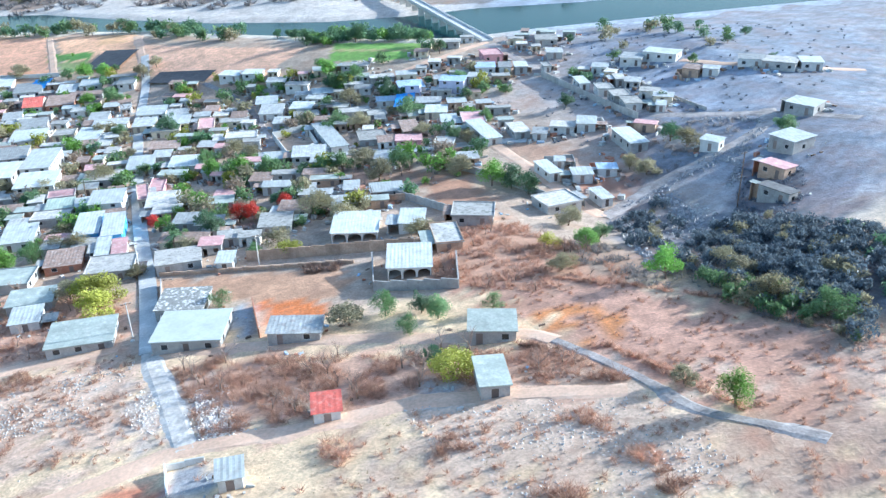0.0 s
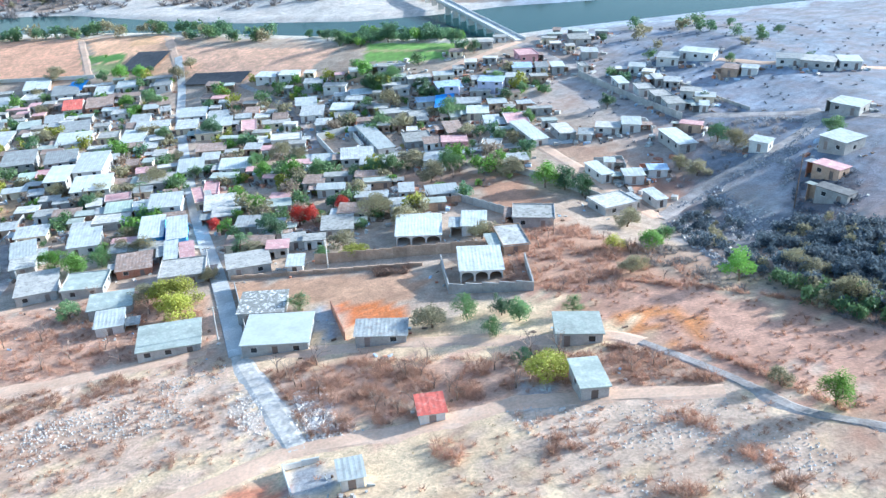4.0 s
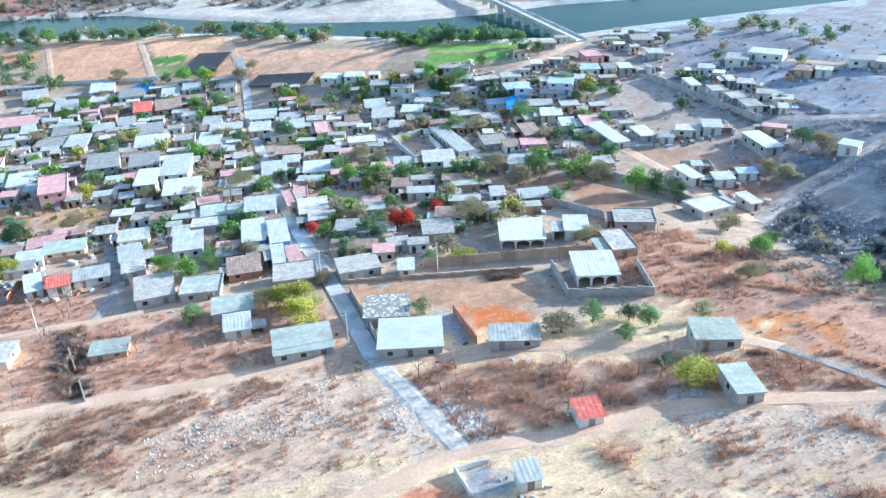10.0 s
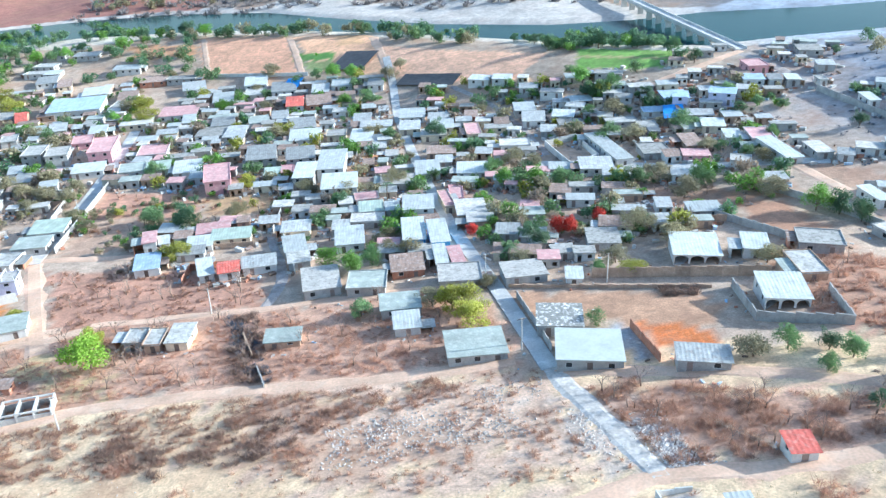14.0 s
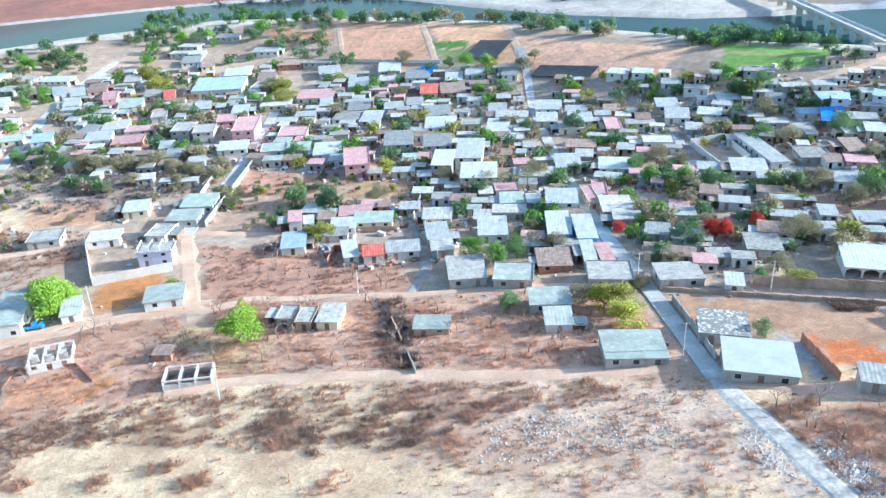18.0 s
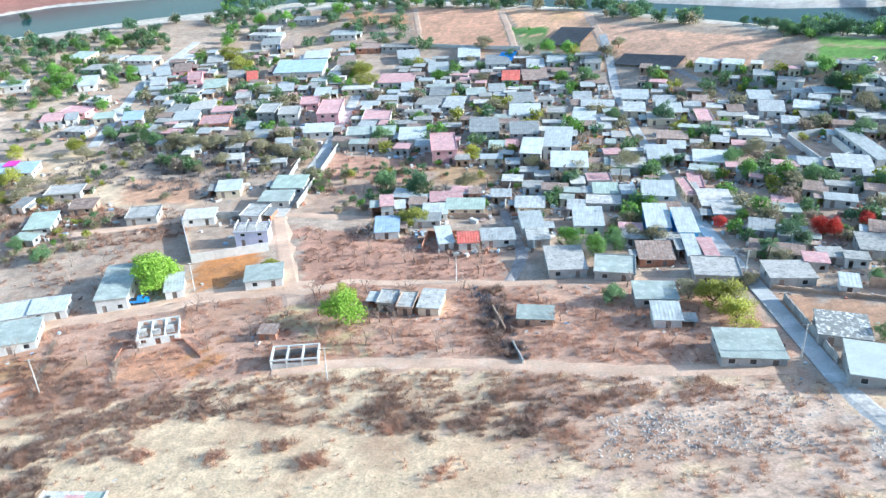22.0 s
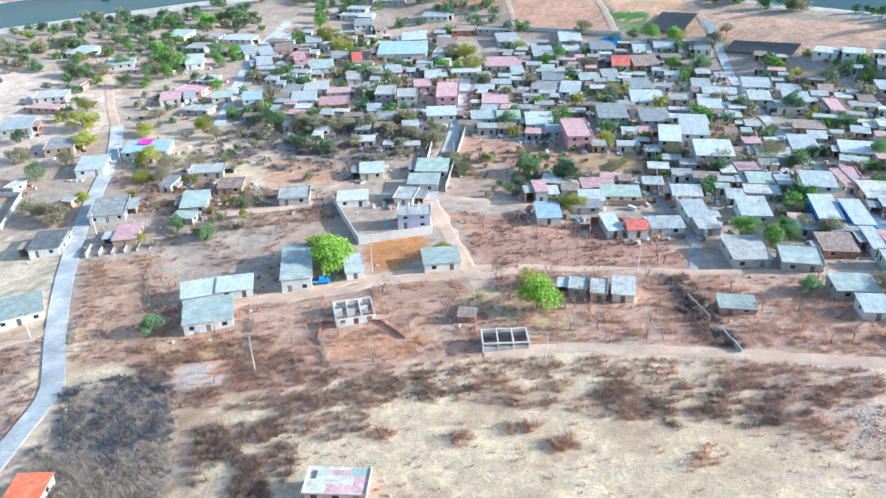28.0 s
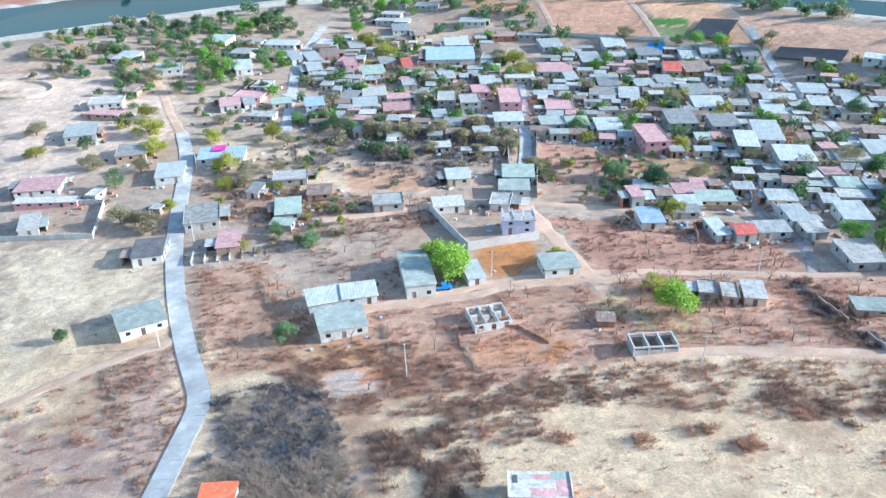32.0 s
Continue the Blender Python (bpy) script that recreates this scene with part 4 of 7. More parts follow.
house(7.0, 286.9, 10.1, 5.4, 2.4, 3, "slab", "cream")
house(-292.1, 359.3, 13.9, 11.6, 2.4, 3, "slab", "grey")
house(-274.8, 361.2, 16.2, 8.9, 2.4, 3, "white", "white")
house(-264.8, 340.2, 6.8, 12.0, 2.4, 3, "tin", "adobe")
house(-232.4, 337.2, 6.2, 13.3, 2.4, 3, "pink", "pink")
house(-254.2, 279.5, 11.9, 9.3, 2.4, 3, "pink", "pink")
house(-212.0, 286.8, 7.1, 10.1, 2.4, 3, "tin", "white")
house(-238.0, 452.3, 11.0, 10.1, 2.4, 3, "slab", "grey")
house(-237.1, 423.1, 11.4, 7.7, 2.4, 3, "slab", "white")
house(-254.0, 370.3, 8.6, 10.6, 2.4, 3, "light", "grey")
house(-219.7, 312.4, 8.5, 6.3, 2.4, 3, "slab", "grey")
house(-181.1, 298.6, 7.9, 8.6, 2.4, 3, "slab", "grey")
house(-238.8, 258.0, 9.9, 6.5, 2.4, 3, "slab", "grey")
house(-337.3, 318.7, 10.2, 13.1, 2.4, 3, "white", "white")
house(-303.5, 248.5, 13.9, 5.5, 2.4, 3, "pink", "adobe")
house(-287.2, 341.4, 10.4, 11.0, 2.4, 3, "slab", "grey")
house(-255.1, 294.0, 6.8, 11.0, 2.4, 3, "light", "grey")
house(-308.9, 360.0, 10.8, 13.4, 2.4, 3, "green", "cream")
house(-237.1, 176.4, 3.2, 4.2, 2.4, 3, "slab", "adobe")
house(-263.9, 183.6, 3.3, 6.8, 2.4, 3, "light", "grey")
house(-192.7, 170.2, 6.2, 3.5, 2.4, 3, "green", "grey")
house(-211.3, 192.1, 4.0, 6.7, 2.4, 3, "tin", "white")
house(-308.3, 276.8, 4.3, 9.5, 2.4, 3, "rust", "adobe")
house(54.8, 244.4, 8.6, 10.2, 2.0, 3, "slab", "grey")
house(65.8, 236.1, 7.9, 6.3, 2.0, -7, "pink", "pink")
house(50.3, 278.1, 10.7, 6.5, 2.0, 3, "slab", "grey")
house(57.9, 270.2, 6.0, 6.7, 2.0, 3, "slab", "grey")
house(71.0, 262.4, 5.8, 6.5, 2.0, 3, "tin", "cream")
house(67.3, 248.4, 5.4, 11.0, 2.0, 3, "rust", "adobe")
house(63.2, 282.6, 8.6, 5.1, 2.0, 3, "blue", "white")
house(33.0, 283.6, 8.6, 7.3, 2.0, 3, "slab", "cream")
house(39.4, 304.4, 8.1, 6.8, 2.0, 3, "white", "adobe")
house(72.1, 291.8, 9.3, 9.4, 2.0, 3, "blue", "white")
house(62.3, 305.4, 9.2, 6.1, 2.0, 3, "slab", "grey")
house(162.4, 274.3, 12.2, 6.4, 3.0, -42, "white", "white")
house(152.1, 276.4, 7.6, 7.4, 3.0, -32, "tin", "white")
house(163.2, 249.9, 5.4, 4.8, 3.0, -43, "rust", "adobe")
house(168.2, 246.6, 5.0, 3.5, 2.6, -34, "tin", "white")
house(182.4, 247.8, 8.0, 5.8, 3.0, -28, "tin", "white")
house(190.0, 242.4, 10.2, 9.4, 3.0, -38, "slab", "grey")
house(198.6, 239.5, 6.6, 6.8, 3.0, -20, "white", "white")
house(170.5, 194.5, 8.0, 6.1, 3.0, -57, "white", "grey")
house(139.8, 183.8, 4.9, 3.5, 3.0, -50, "white", "white")
house(153.4, 170.5, 7.4, 7.1, 3.4, -71, "white", "grey")
house(142.8, 157.5, 6.7, 4.1, 3.0, -65, "pink", "adobe")
house(135.6, 144.0, 7.5, 3.0, 3.0, -65, "dark", "grey")
house(123.9, 200.3, 5.1, 12.5, 2.8, 5, "white", "grey")
house(131.2, 207.8, 6.0, 3.5, 2.8, -32, "pink", "adobe")
house(117.5, 219.5, 5.3, 6.4, 2.8, -17, "white", "white")
house(110.8, 220.9, 7.0, 5.8, 2.6, -21, "light", "white")
house(128.7, 262.1, 3.4, 8.3, 2.8, 1, "white", "white")
house(132.9, 250.6, 5.0, 7.3, 2.8, -6, "slab", "white")
house(134.7, 240.1, 5.6, 8.1, 2.8, -4, "light", "grey")
house(135.1, 230.7, 5.2, 8.1, 2.8, -6, "slab", "white")
house(140.6, 257.8, 3.1, 7.7, 2.8, -9, "slab", "grey")
house(141.6, 222.6, 2.6, 3.9, 2.4, -24, "white", "white")
house(87.5, 243.8, 7.0, 11.4, 2.8, -4, "pink", "white")
house(88.1, 228.7, 4.8, 18.1, 2.8, 11, "white", "white")
house(80.2, 247.6, 5.0, 7.5, 2.6, -4, "white", "white")
house(77.8, 260.9, 7.2, 7.8, 2.6, -10, "white", "cream")
house(76.5, 272.0, 8.5, 6.2, 2.6, -9, "tin", "grey")
house(75.5, 223.7, 5.4, 5.4, 2.8, -17, "light", "white")
house(98.2, 225.6, 4.7, 10.1, 2.6, 3, "light", "grey")
house(103.3, 218.9, 4.0, 4.6, 2.4, -19, "tin", "white")
house(105.7, 307.7, 7.4, 11.1, 3.0, 0, "pink", "pink")
house(100.8, 293.8, 7.3, 6.8, 3.0, -7, "blue", "white")
house(108.0, 291.8, 4.3, 6.7, 2.8, -9, "tin", "white")
house(113.6, 289.9, 4.5, 6.2, 2.8, -6, "white", "grey")
house(72.5, 284.7, 5.2, 6.4, 5.0, -12, "blue", "lilac", 2)
house(86.9, 282.6, 9.0, 6.7, 4.6, -20, "blue", "lilac", 2)
house(96.5, 286.0, 6.6, 5.2, 2.8, -16, "tin", "white")
house(82.2, 280.0, 7.2, 5.1, 2.8, -12, "slab", "grey")
house(98.0, 189.6, 3.4, 8.7, 2.6, 13, "white", "white")
house(105.7, 184.9, 5.1, 4.3, 2.6, -6, "white", "white")
house(112.7, 186.0, 4.9, 3.1, 2.4, -9, "blue", "white")
house(102.5, 194.5, 2.6, 2.5, 2.4, -14, "white", "white")
house(94.8, 169.0, 9.1, 7.6, 2.6, 16, "light", "grey")
house(106.7, 171.9, 2.9, 6.4, 2.4, 12, "tin", "white")
house(73.6, 163.0, 9.2, 7.7, 2.8, -13, "slab", "grey")
house(59.6, 163.5, 5.4, 7.4, 2.8, -11, "white", "white")
house(65.5, 150.0, 5.4, 10.0, 2.6, 1, "slab", "adobe")
house(129.5, 300.9, 5.9, 6.7, 2.6, -11, "tin", "grey")
house(131.9, 323.0, 8.7, 11.5, 2.6, -11, "slab", "grey")
house(122.6, 286.6, 2.6, 6.1, 2.4, -2, "slab", "white")
house(-19.9, 150.7, 8.5, 7.2, 2.6, 8, "mossy", "grey")
house(-17.8, 141.4, 5.2, 6.0, 2.4, 8, "white", "white")
house(-40.1, 166.7, 8.5, 11.7, 2.8, 13, "light", "grey")
house(-28.6, 163.7, 8.7, 8.3, 2.6, 2, "mossy", "grey")
house(-51.1, 190.1, 5.6, 9.1, 2.7, 16, "white", "white")
house(-48.3, 181.2, 5.4, 6.4, 2.6, 14, "slab", "grey")
house(-53.2, 202.9, 7.8, 6.5, 2.7, 7, "tin", "cream")
house(-36.6, 192.4, 7.3, 10.5, 2.9, 8, "white", "white")
house(-33.2, 214.2, 6.7, 6.6, 2.8, 7, "green", "white")
house(-19.0, 209.4, 8.4, 9.3, 4.6, 4, "white", "white", 2)
house(-11.7, 174.4, 2.7, 10.1, 2.8, 8, "white", "white")
house(-7.9, 174.0, 2.9, 9.6, 2.7, 10, "pink", "white")
house(-7.0, 162.9, 9.5, 8.7, 2.7, 4, "light", "grey")
house(7.6, 161.9, 9.4, 7.6, 2.7, 9, "light", "grey")
house(-11.2, 215.7, 2.7, 12.3, 2.8, 13, "pink", "cream")
house(-4.1, 207.2, 8.2, 11.3, 2.8, 6, "light", "adobe")
house(-93.8, 199.2, 3.5, 7.9, 4.0, 18, "pink", "white")
house(-90.0, 199.6, 2.6, 4.8, 2.6, 18, "white", "white")
house(-89.4, 185.2, 6.2, 8.8, 2.6, 15, "blue", "white")
house(-72.1, 179.1, 3.6, 9.0, 2.6, 21, "white", "white")
house(-65.7, 178.3, 5.1, 6.2, 2.6, 15, "red", "white")
house(-58.4, 180.5, 8.3, 5.7, 2.5, 14, "tin", "white")
house(-78.9, 196.9, 6.6, 6.2, 2.6, 12, "white", "white")
house(-79.8, 191.2, 7.2, 4.3, 2.4, 10, "tin", "grey")
house(-78.1, 206.9, 9.2, 7.4, 2.6, 14, "pink", "pink")
house(-71.2, 201.0, 10.6, 6.4, 2.6, 9, "green", "cream")
house(-45.3, 234.4, 10.9, 12.1, 4.6, 6, "white", "white", 2)
house(-19.8, 172.1, 7.7, 8.2, 2.4, 8, "rust", "brick")
house(17.7, 171.9, 5.2, 4.6, 2.5, 7, "slab", "grey")
house(28.0, 177.4, 7.5, 8.7, 2.6, -2, "slab", "grey")
house(18.5, 157.2, 3.4, 4.7, 2.3, -4, "white", "white")
house(32.7, 185.6, 8.3, 5.5, 2.6, -10, "rust", "cream")
house(-184.2, 353.9, 23.0, 21.0, 4.0, 14, "blue", "white")
house(-187.3, 382.6, 12.2, 14.3, 2.8, 16, "white", "white")
house(-186.5, 422.8, 14.2, 9.3, 2.8, 7, "white", "white")
house(-132.4, 341.7, 15.8, 16.0, 2.8, 9, "pink", "white")
house(-144.8, 289.3, 8.4, 19.3, 5.0, 13, "pink", "pink", 2)
house(-124.8, 287.5, 10.5, 13.1, 2.8, 12, "pink", "white")
house(-188.1, 275.0, 11.1, 11.7, 2.7, 19, "pink", "brick")
house(-202.7, 278.2, 9.6, 11.0, 2.7, 20, "white", "white")
house(-191.7, 288.8, 9.2, 7.4, 2.7, 18, "pink", "white")
house(-203.4, 292.7, 9.9, 12.4, 2.8, 20, "light", "grey")
house(-170.2, 286.0, 7.0, 12.3, 4.6, 12, "slab", "grey", 2)
house(-160.3, 284.1, 7.7, 10.8, 4.6, 17, "light", "grey", 2)
house(-169.5, 270.1, 5.2, 7.6, 2.5, 21, "white", "white")
house(-142.2, 269.3, 10.8, 9.2, 2.7, 15, "white", "white")
house(-104.4, 265.5, 9.4, 11.9, 2.7, 13, "white", "white")
house(-89.2, 250.1, 8.2, 17.5, 5.0, 16, "pink", "pink", 2)
house(-149.3, 210.3, 7.3, 7.6, 2.7, 19, "white", "cream")
house(-130.4, 214.8, 9.9, 9.2, 2.8, 10, "green", "white")
house(-130.0, 203.4, 9.2, 8.3, 2.8, 10, "mossy", "grey")
house(-166.2, 188.5, 8.8, 7.8, 2.6, 20, "slab", "grey")
house(-147.7, 189.0, 8.8, 7.1, 2.6, 20, "light", "white")
house(-258.3, 268.7, 8.1, 11.8, 2.7, 28, "pink", "white")
house(-250.5, 270.4, 4.5, 8.4, 2.7, 31, "tin", "white")
house(-221.5, 270.0, 7.3, 10.3, 4.4, 25, "blue", "lilac", 2)
house(-237.5, 273.6, 7.7, 7.0, 2.6, 26, "green", "cream")
house(-275.6, 317.6, 7.8, 16.0, 2.7, 28, "white", "white")
house(-219.8, 172.5, 10.0, 13.0, 2.8, 27, "slab", "grey")
house(-204.0, 158.6, 6.2, 10.2, 2.5, 22, "pink", "adobe")
house(-224.8, 151.9, 8.7, 8.9, 2.6, 20, "slab", "grey")
house(-246.9, 201.3, 9.0, 11.8, 2.7, 24, "white", "white")
house(-235.9, 217.4, 15.8, 9.8, 2.6, 19, "blue", "white")
house(-301.2, 229.6, 11.2, 13.0, 2.7, 30, "white", "grey")
house(-270.8, 215.9, 10.1, 11.6, 2.6, 27, "slab", "adobe")
house(-195.1, 180.1, 7.4, 10.8, 2.6, 22, "green", "grey")
house(-287.5, 186.9, 14.0, 11.4, 2.5, 22, "pink", "white")
house(-273.3, 162.8, 5.5, 11.8, 2.6, 33, "light", "grey")
house(-203.9, 202.8, 10.9, 7.4, 2.5, 20, "light", "grey")
house(-308.2, 307.5, 11.4, 13.0, 2.6, 29, "mossy", "white")
house(-310.3, 260.7, 13.0, 9.6, 2.6, 24, "light", "white")
house(-190.0, 193.1, 7.3, 6.9, 2.4, 18, "rust", "adobe")
house(-277.7, 177.2, 20.3, 4.2, 2.2, 15, "light", "pink")
house(-259.3, 339.3, 5.3, 16.0, 2.7, 35, "white", "white")
house(-249.9, 339.6, 6.4, 15.7, 2.7, 34, "white", "grey")
house(-242.2, 322.6, 6.8, 11.6, 2.7, 28, "tin", "white")
house(-244.0, 347.8, 8.4, 14.3, 2.7, 24, "rust", "pink")
house(-236.7, 367.6, 7.7, 16.0, 2.7, 25, "slab", "grey")
house(-213.9, 323.8, 10.3, 13.2, 2.7, 24, "green", "cream")
house(-226.9, 329.4, 5.8, 14.7, 4.4, 27, "pink", "pink", 2)
house(-146.6, 327.8, 12.9, 10.0, 2.7, 12, "light", "cream")
house(-159.8, 304.3, 7.3, 10.8, 2.7, 18, "pink", "pink")
house(-159.0, 317.3, 6.7, 10.9, 2.7, 16, "white", "white")
house(-117.6, 359.9, 9.0, 16.0, 2.8, 14, "white", "grey")
house(-123.8, 328.2, 5.1, 11.2, 2.7, 15, "white", "white")
house(-139.1, 384.8, 10.7, 15.5, 2.7, 19, "tin", "grey")
house(-107.1, 321.1, 9.0, 11.1, 2.7, 11, "tin", "white")
house(-125.5, 267.3, 8.6, 9.5, 2.7, 15, "mossy", "white")
house(-116.1, 268.1, 8.2, 8.5, 2.7, 14, "green", "white")
house(-212.8, 342.3, 7.3, 13.8, 2.6, 24, "slab", "adobe")
house(-202.4, 338.6, 4.5, 16.0, 2.6, 24, "red", "adobe")
house(-192.7, 309.2, 5.9, 10.2, 2.6, 22, "slab", "grey")
house(-178.8, 322.8, 6.9, 10.8, 2.6, 21, "tin", "grey")
house(-186.7, 320.4, 6.8, 12.0, 2.6, 26, "mossy", "grey")
house(-236.5, 434.5, 11.4, 9.6, 2.6, -1, "slab", "grey")
house(-224.4, 408.4, 9.7, 14.7, 2.6, 19, "tin", "white")
house(-211.9, 401.2, 6.4, 15.5, 2.6, 22, "rust", "cream")
house(-165.5, 402.5, 12.7, 12.0, 2.5, 10, "rust", "brick")
house(-167.6, 372.4, 8.7, 15.1, 2.6, 17, "rust", "white")
house(-107.7, 383.3, 10.5, 16.0, 2.8, 11, "white", "white")
house(-91.1, 370.5, 11.4, 16.0, 2.8, 10, "tin", "white")
house(-80.9, 345.1, 7.3, 14.9, 2.8, 7, "red", "white")
house(-70.4, 345.1, 10.6, 15.6, 2.8, 11, "rust", "brick")
house(-72.5, 362.9, 7.6, 14.1, 2.7, 8, "tin", "white")
house(-62.7, 366.1, 9.3, 10.9, 2.7, 4, "white", "white")
house(-46.3, 360.2, 6.9, 10.1, 2.7, 3, "tin", "white")
house(-67.7, 295.7, 11.6, 12.8, 2.7, 8, "white", "white")
house(-71.7, 311.9, 10.0, 12.9, 2.7, 12, "tin", "grey")
house(-64.1, 268.0, 9.7, 11.9, 4.4, 10, "tin", "grey", 2)
house(-79.0, 271.4, 10.1, 14.4, 4.4, 11, "tin", "grey", 2)
house(-51.0, 256.5, 8.7, 18.0, 4.8, 3, "white", "white", 2)
house(-44.7, 288.5, 8.0, 14.9, 2.8, 1, "white", "white")
house(-27.1, 237.1, 10.7, 9.1, 2.7, 3, "light", "grey")
house(-27.0, 313.3, 10.1, 11.2, 2.7, 2, "white", "white")
house(-15.8, 306.7, 8.4, 6.6, 2.6, -1, "tin", "white")
house(-26.9, 297.6, 7.6, 10.0, 2.6, 3, "tin", "cream")
house(-14.5, 295.7, 8.7, 11.1, 2.7, 1, "white", "cream")
house(-2.8, 285.5, 5.1, 13.8, 2.7, 5, "pink", "cream")
house(-18.0, 246.5, 7.7, 11.6, 2.7, 5, "white", "white")
house(-3.2, 242.3, 9.8, 8.8, 2.7, -1, "white", "white")
house(-12.8, 254.2, 5.3, 5.9, 2.6, -1, "tin", "grey")
house(1.4, 341.4, 9.0, 6.8, 2.8, -19, "white", "white")
house(10.6, 337.6, 7.9, 6.6, 2.8, -10, "white", "white")
house(20.8, 324.1, 7.3, 6.5, 2.7, -7, "tin", "white")
house(29.6, 315.7, 8.9, 6.2, 2.7, -12, "light", "white")
house(17.7, 305.2, 7.9, 9.9, 2.7, 2, "white", "grey")
house(20.3, 292.6, 8.2, 11.4, 2.7, -3, "tin", "white")
house(11.6, 264.5, 9.9, 7.3, 2.8, 1, "light", "white")
house(34.9, 234.7, 9.8, 9.3, 2.7, -2, "tin", "white")
house(31.5, 291.8, 7.9, 7.5, 2.7, -11, "white", "white")
house(36.7, 298.4, 6.8, 4.3, 2.7, -16, "tin", "white")
house(-13.9, 264.8, 9.7, 6.8, 2.5, 0, "rust", "adobe")
house(52.9, 321.1, 10.7, 5.8, 2.6, -14, "slab", "grey")
house(-3.2, 305.4, 4.8, 7.4, 2.5, -2, "rust", "brick")
house(8.2, 292.3, 5.2, 6.9, 2.5, -0, "rust", "brick")
house(-36.8, 276.6, 4.7, 6.9, 2.5, 5, "slab", "grey")
house(-55.5, 296.1, 7.2, 7.8, 2.5, 5, "slab", "cream")
house(-84.0, 326.8, 6.6, 9.9, 2.6, 13, "tin", "white")
house(-92.2, 322.2, 8.1, 10.9, 2.6, 15, "mossy", "white")
house(-71.4, 254.2, 5.2, 7.6, 2.6, 8, "green", "cream")
house(-66.7, 256.3, 3.9, 7.7, 2.6, 10, "pink", "pink")
house(-47.4, 314.0, 6.8, 9.9, 2.5, 5, "tin", "white")
house(45.9, 285.2, 5.1, 6.6, 2.5, -9, "slab", "grey")
house(54.7, 298.1, 6.4, 4.7, 2.5, -14, "tin", "white")
house(24.5, 277.2, 5.3, 6.7, 2.4, -5, "tin", "grey")

# ---- buildings of their own shape ----
def shell_house(x, y, w, d, h, yaw, cells, label):
    """A roofless shell: outer walls, cross walls and gaps for doors and windows."""
    low, mid = footing(x, y, w, d, yaw)
    root = new("unfinished_house")
    root.matrix_world = pose(x, y, mid, 0, 0, yaw)
    b, t, r = low - mid, 0.22, random.Random(int(w * 10))
    for y0 in (-d / 2, d / 2 - t):
        n = cells
        gaps = [(-w / 2 + w * (i + 0.5) / n - 0.55, -w / 2 + w * (i + 0.5) / n + 0.55, 0.9 if i != 1 else 0.0, 1.8) for i in range(n)]
        part("wall", boxes(*front_wall(w, y0, t, b, h, gaps)), WALL["white"], root)
    for i in range(cells + 1):
        x0 = -w / 2 + (w - t) * i / cells
        part("cross_wall", boxes((x0, -d / 2 + t, b, x0 + t, -0.5, h - r.uniform(0, 0.4)), (x0, 0.5, b, x0 + t, d / 2 - t, h - r.uniform(0, 0.4)), (x0, -0.5, 1.75, x0 + t, 0.5, 1.95)), WALL["white"], root)
    part("middle_wall", boxes(*[(-w / 2 + t + (w - t) * i / cells, -t / 2 + 0.55, b, -w / 2 + (w - t) * (i + 0.65) / cells, t / 2 + 0.55, h - r.uniform(0, 0.6)) for i in range(cells)]), WALL["white"], root)
    part("floor_slab", boxes((-w / 2 + t, -d / 2 + t, -0.1, w / 2 - t, d / 2 - t, 0.04)), DIRT, root)
    return tagged(root, label, "house", "unfinished houses")


def frame_house(x, y, w, d, h, yaw, label):
    """Columns tied by ring beams over low block walls, with no roof."""
    low, mid = footing(x, y, w, d, yaw)
    root = new("unfinished_house")
    root.matrix_world = pose(x, y, mid, 0, 0, yaw)
    b, t = low - mid, 0.28
    for i in range(4):
        for y0 in (-d / 2, d / 2 - t):
            x0 = -w / 2 + (w - t) * i / 3
            part("column", boxes((x0, y0, b, x0 + t, y0 + t, h)), WALL["white"], root)
    for y0 in (-d / 2, d / 2 - t):
        part("beam", boxes((-w / 2, y0, h, w / 2, y0 + t, h + 0.3)), WALL["white"], root)
        part("low_wall", boxes((-w / 2 + t, y0 + 0.05, b, w / 2 - t, y0 + t - 0.05, 1.3)), WALL["grey"], root)
    for i in range(4):
        x0 = -w / 2 + (w - t) * i / 3
        part("beam", boxes((x0, -d / 2 + t, h, x0 + t, d / 2 - t, h + 0.3)), WALL["white"], root)
        part("low_wall", boxes((x0 + 0.05, -d / 2 + t, b, x0 + t - 0.05, d / 2 - t, 2.0)), WALL["grey"], root)
    return tagged(root, label, "house", "unfinished houses")


shell_house(-124.3, 128.2, 8.8, 7.8, 2.1, 28, 3, "roofless grey block house shell with bare cross walls")
frame_house(-88.7, 120.7, 9.4, 5.2, 1.9, 17, "pale concrete frame of a small house without roof")
block = house(-124.9, 176.8, 8.8, 5.6, 4.4, 15, "light", "lilac", 2, label="two-storey pale lilac house with open roof terrace")
for i in range(4):
    for j in range(2):
        part("terrace_column", boxes((-4.4 + i * 2.8, -2.7 + j * 5.1, 4.41, -4.1 + i * 2.8, -2.4 + j * 5.1, 5.5)), WALL["white"], block)
for i in range(3):
    part("terrace_beam", boxes((-4.4 + i * 2.8, -2.7, 5.5, -4.1 + i * 2.8, 2.7, 5.7)), WALL["white"], block)
boundary_wall([(-153.5, 187.8), (-136.2, 163.0), (-118.3, 171.8)], 2.4, 0.25, WALL["white"], "tall plastered wall round a building lot")
boundary_wall([(-152.0, 189.5), (-133.0, 192.5)], 2.2, 0.25, WALL["grey"])
boundary_wall([(49.5, 146.5), (49.0, 130.2), (64.2, 124.6), (66.0, 139.5)], 1.9, 0.25, WALL["grey"], "grey block wall round a courtyard")
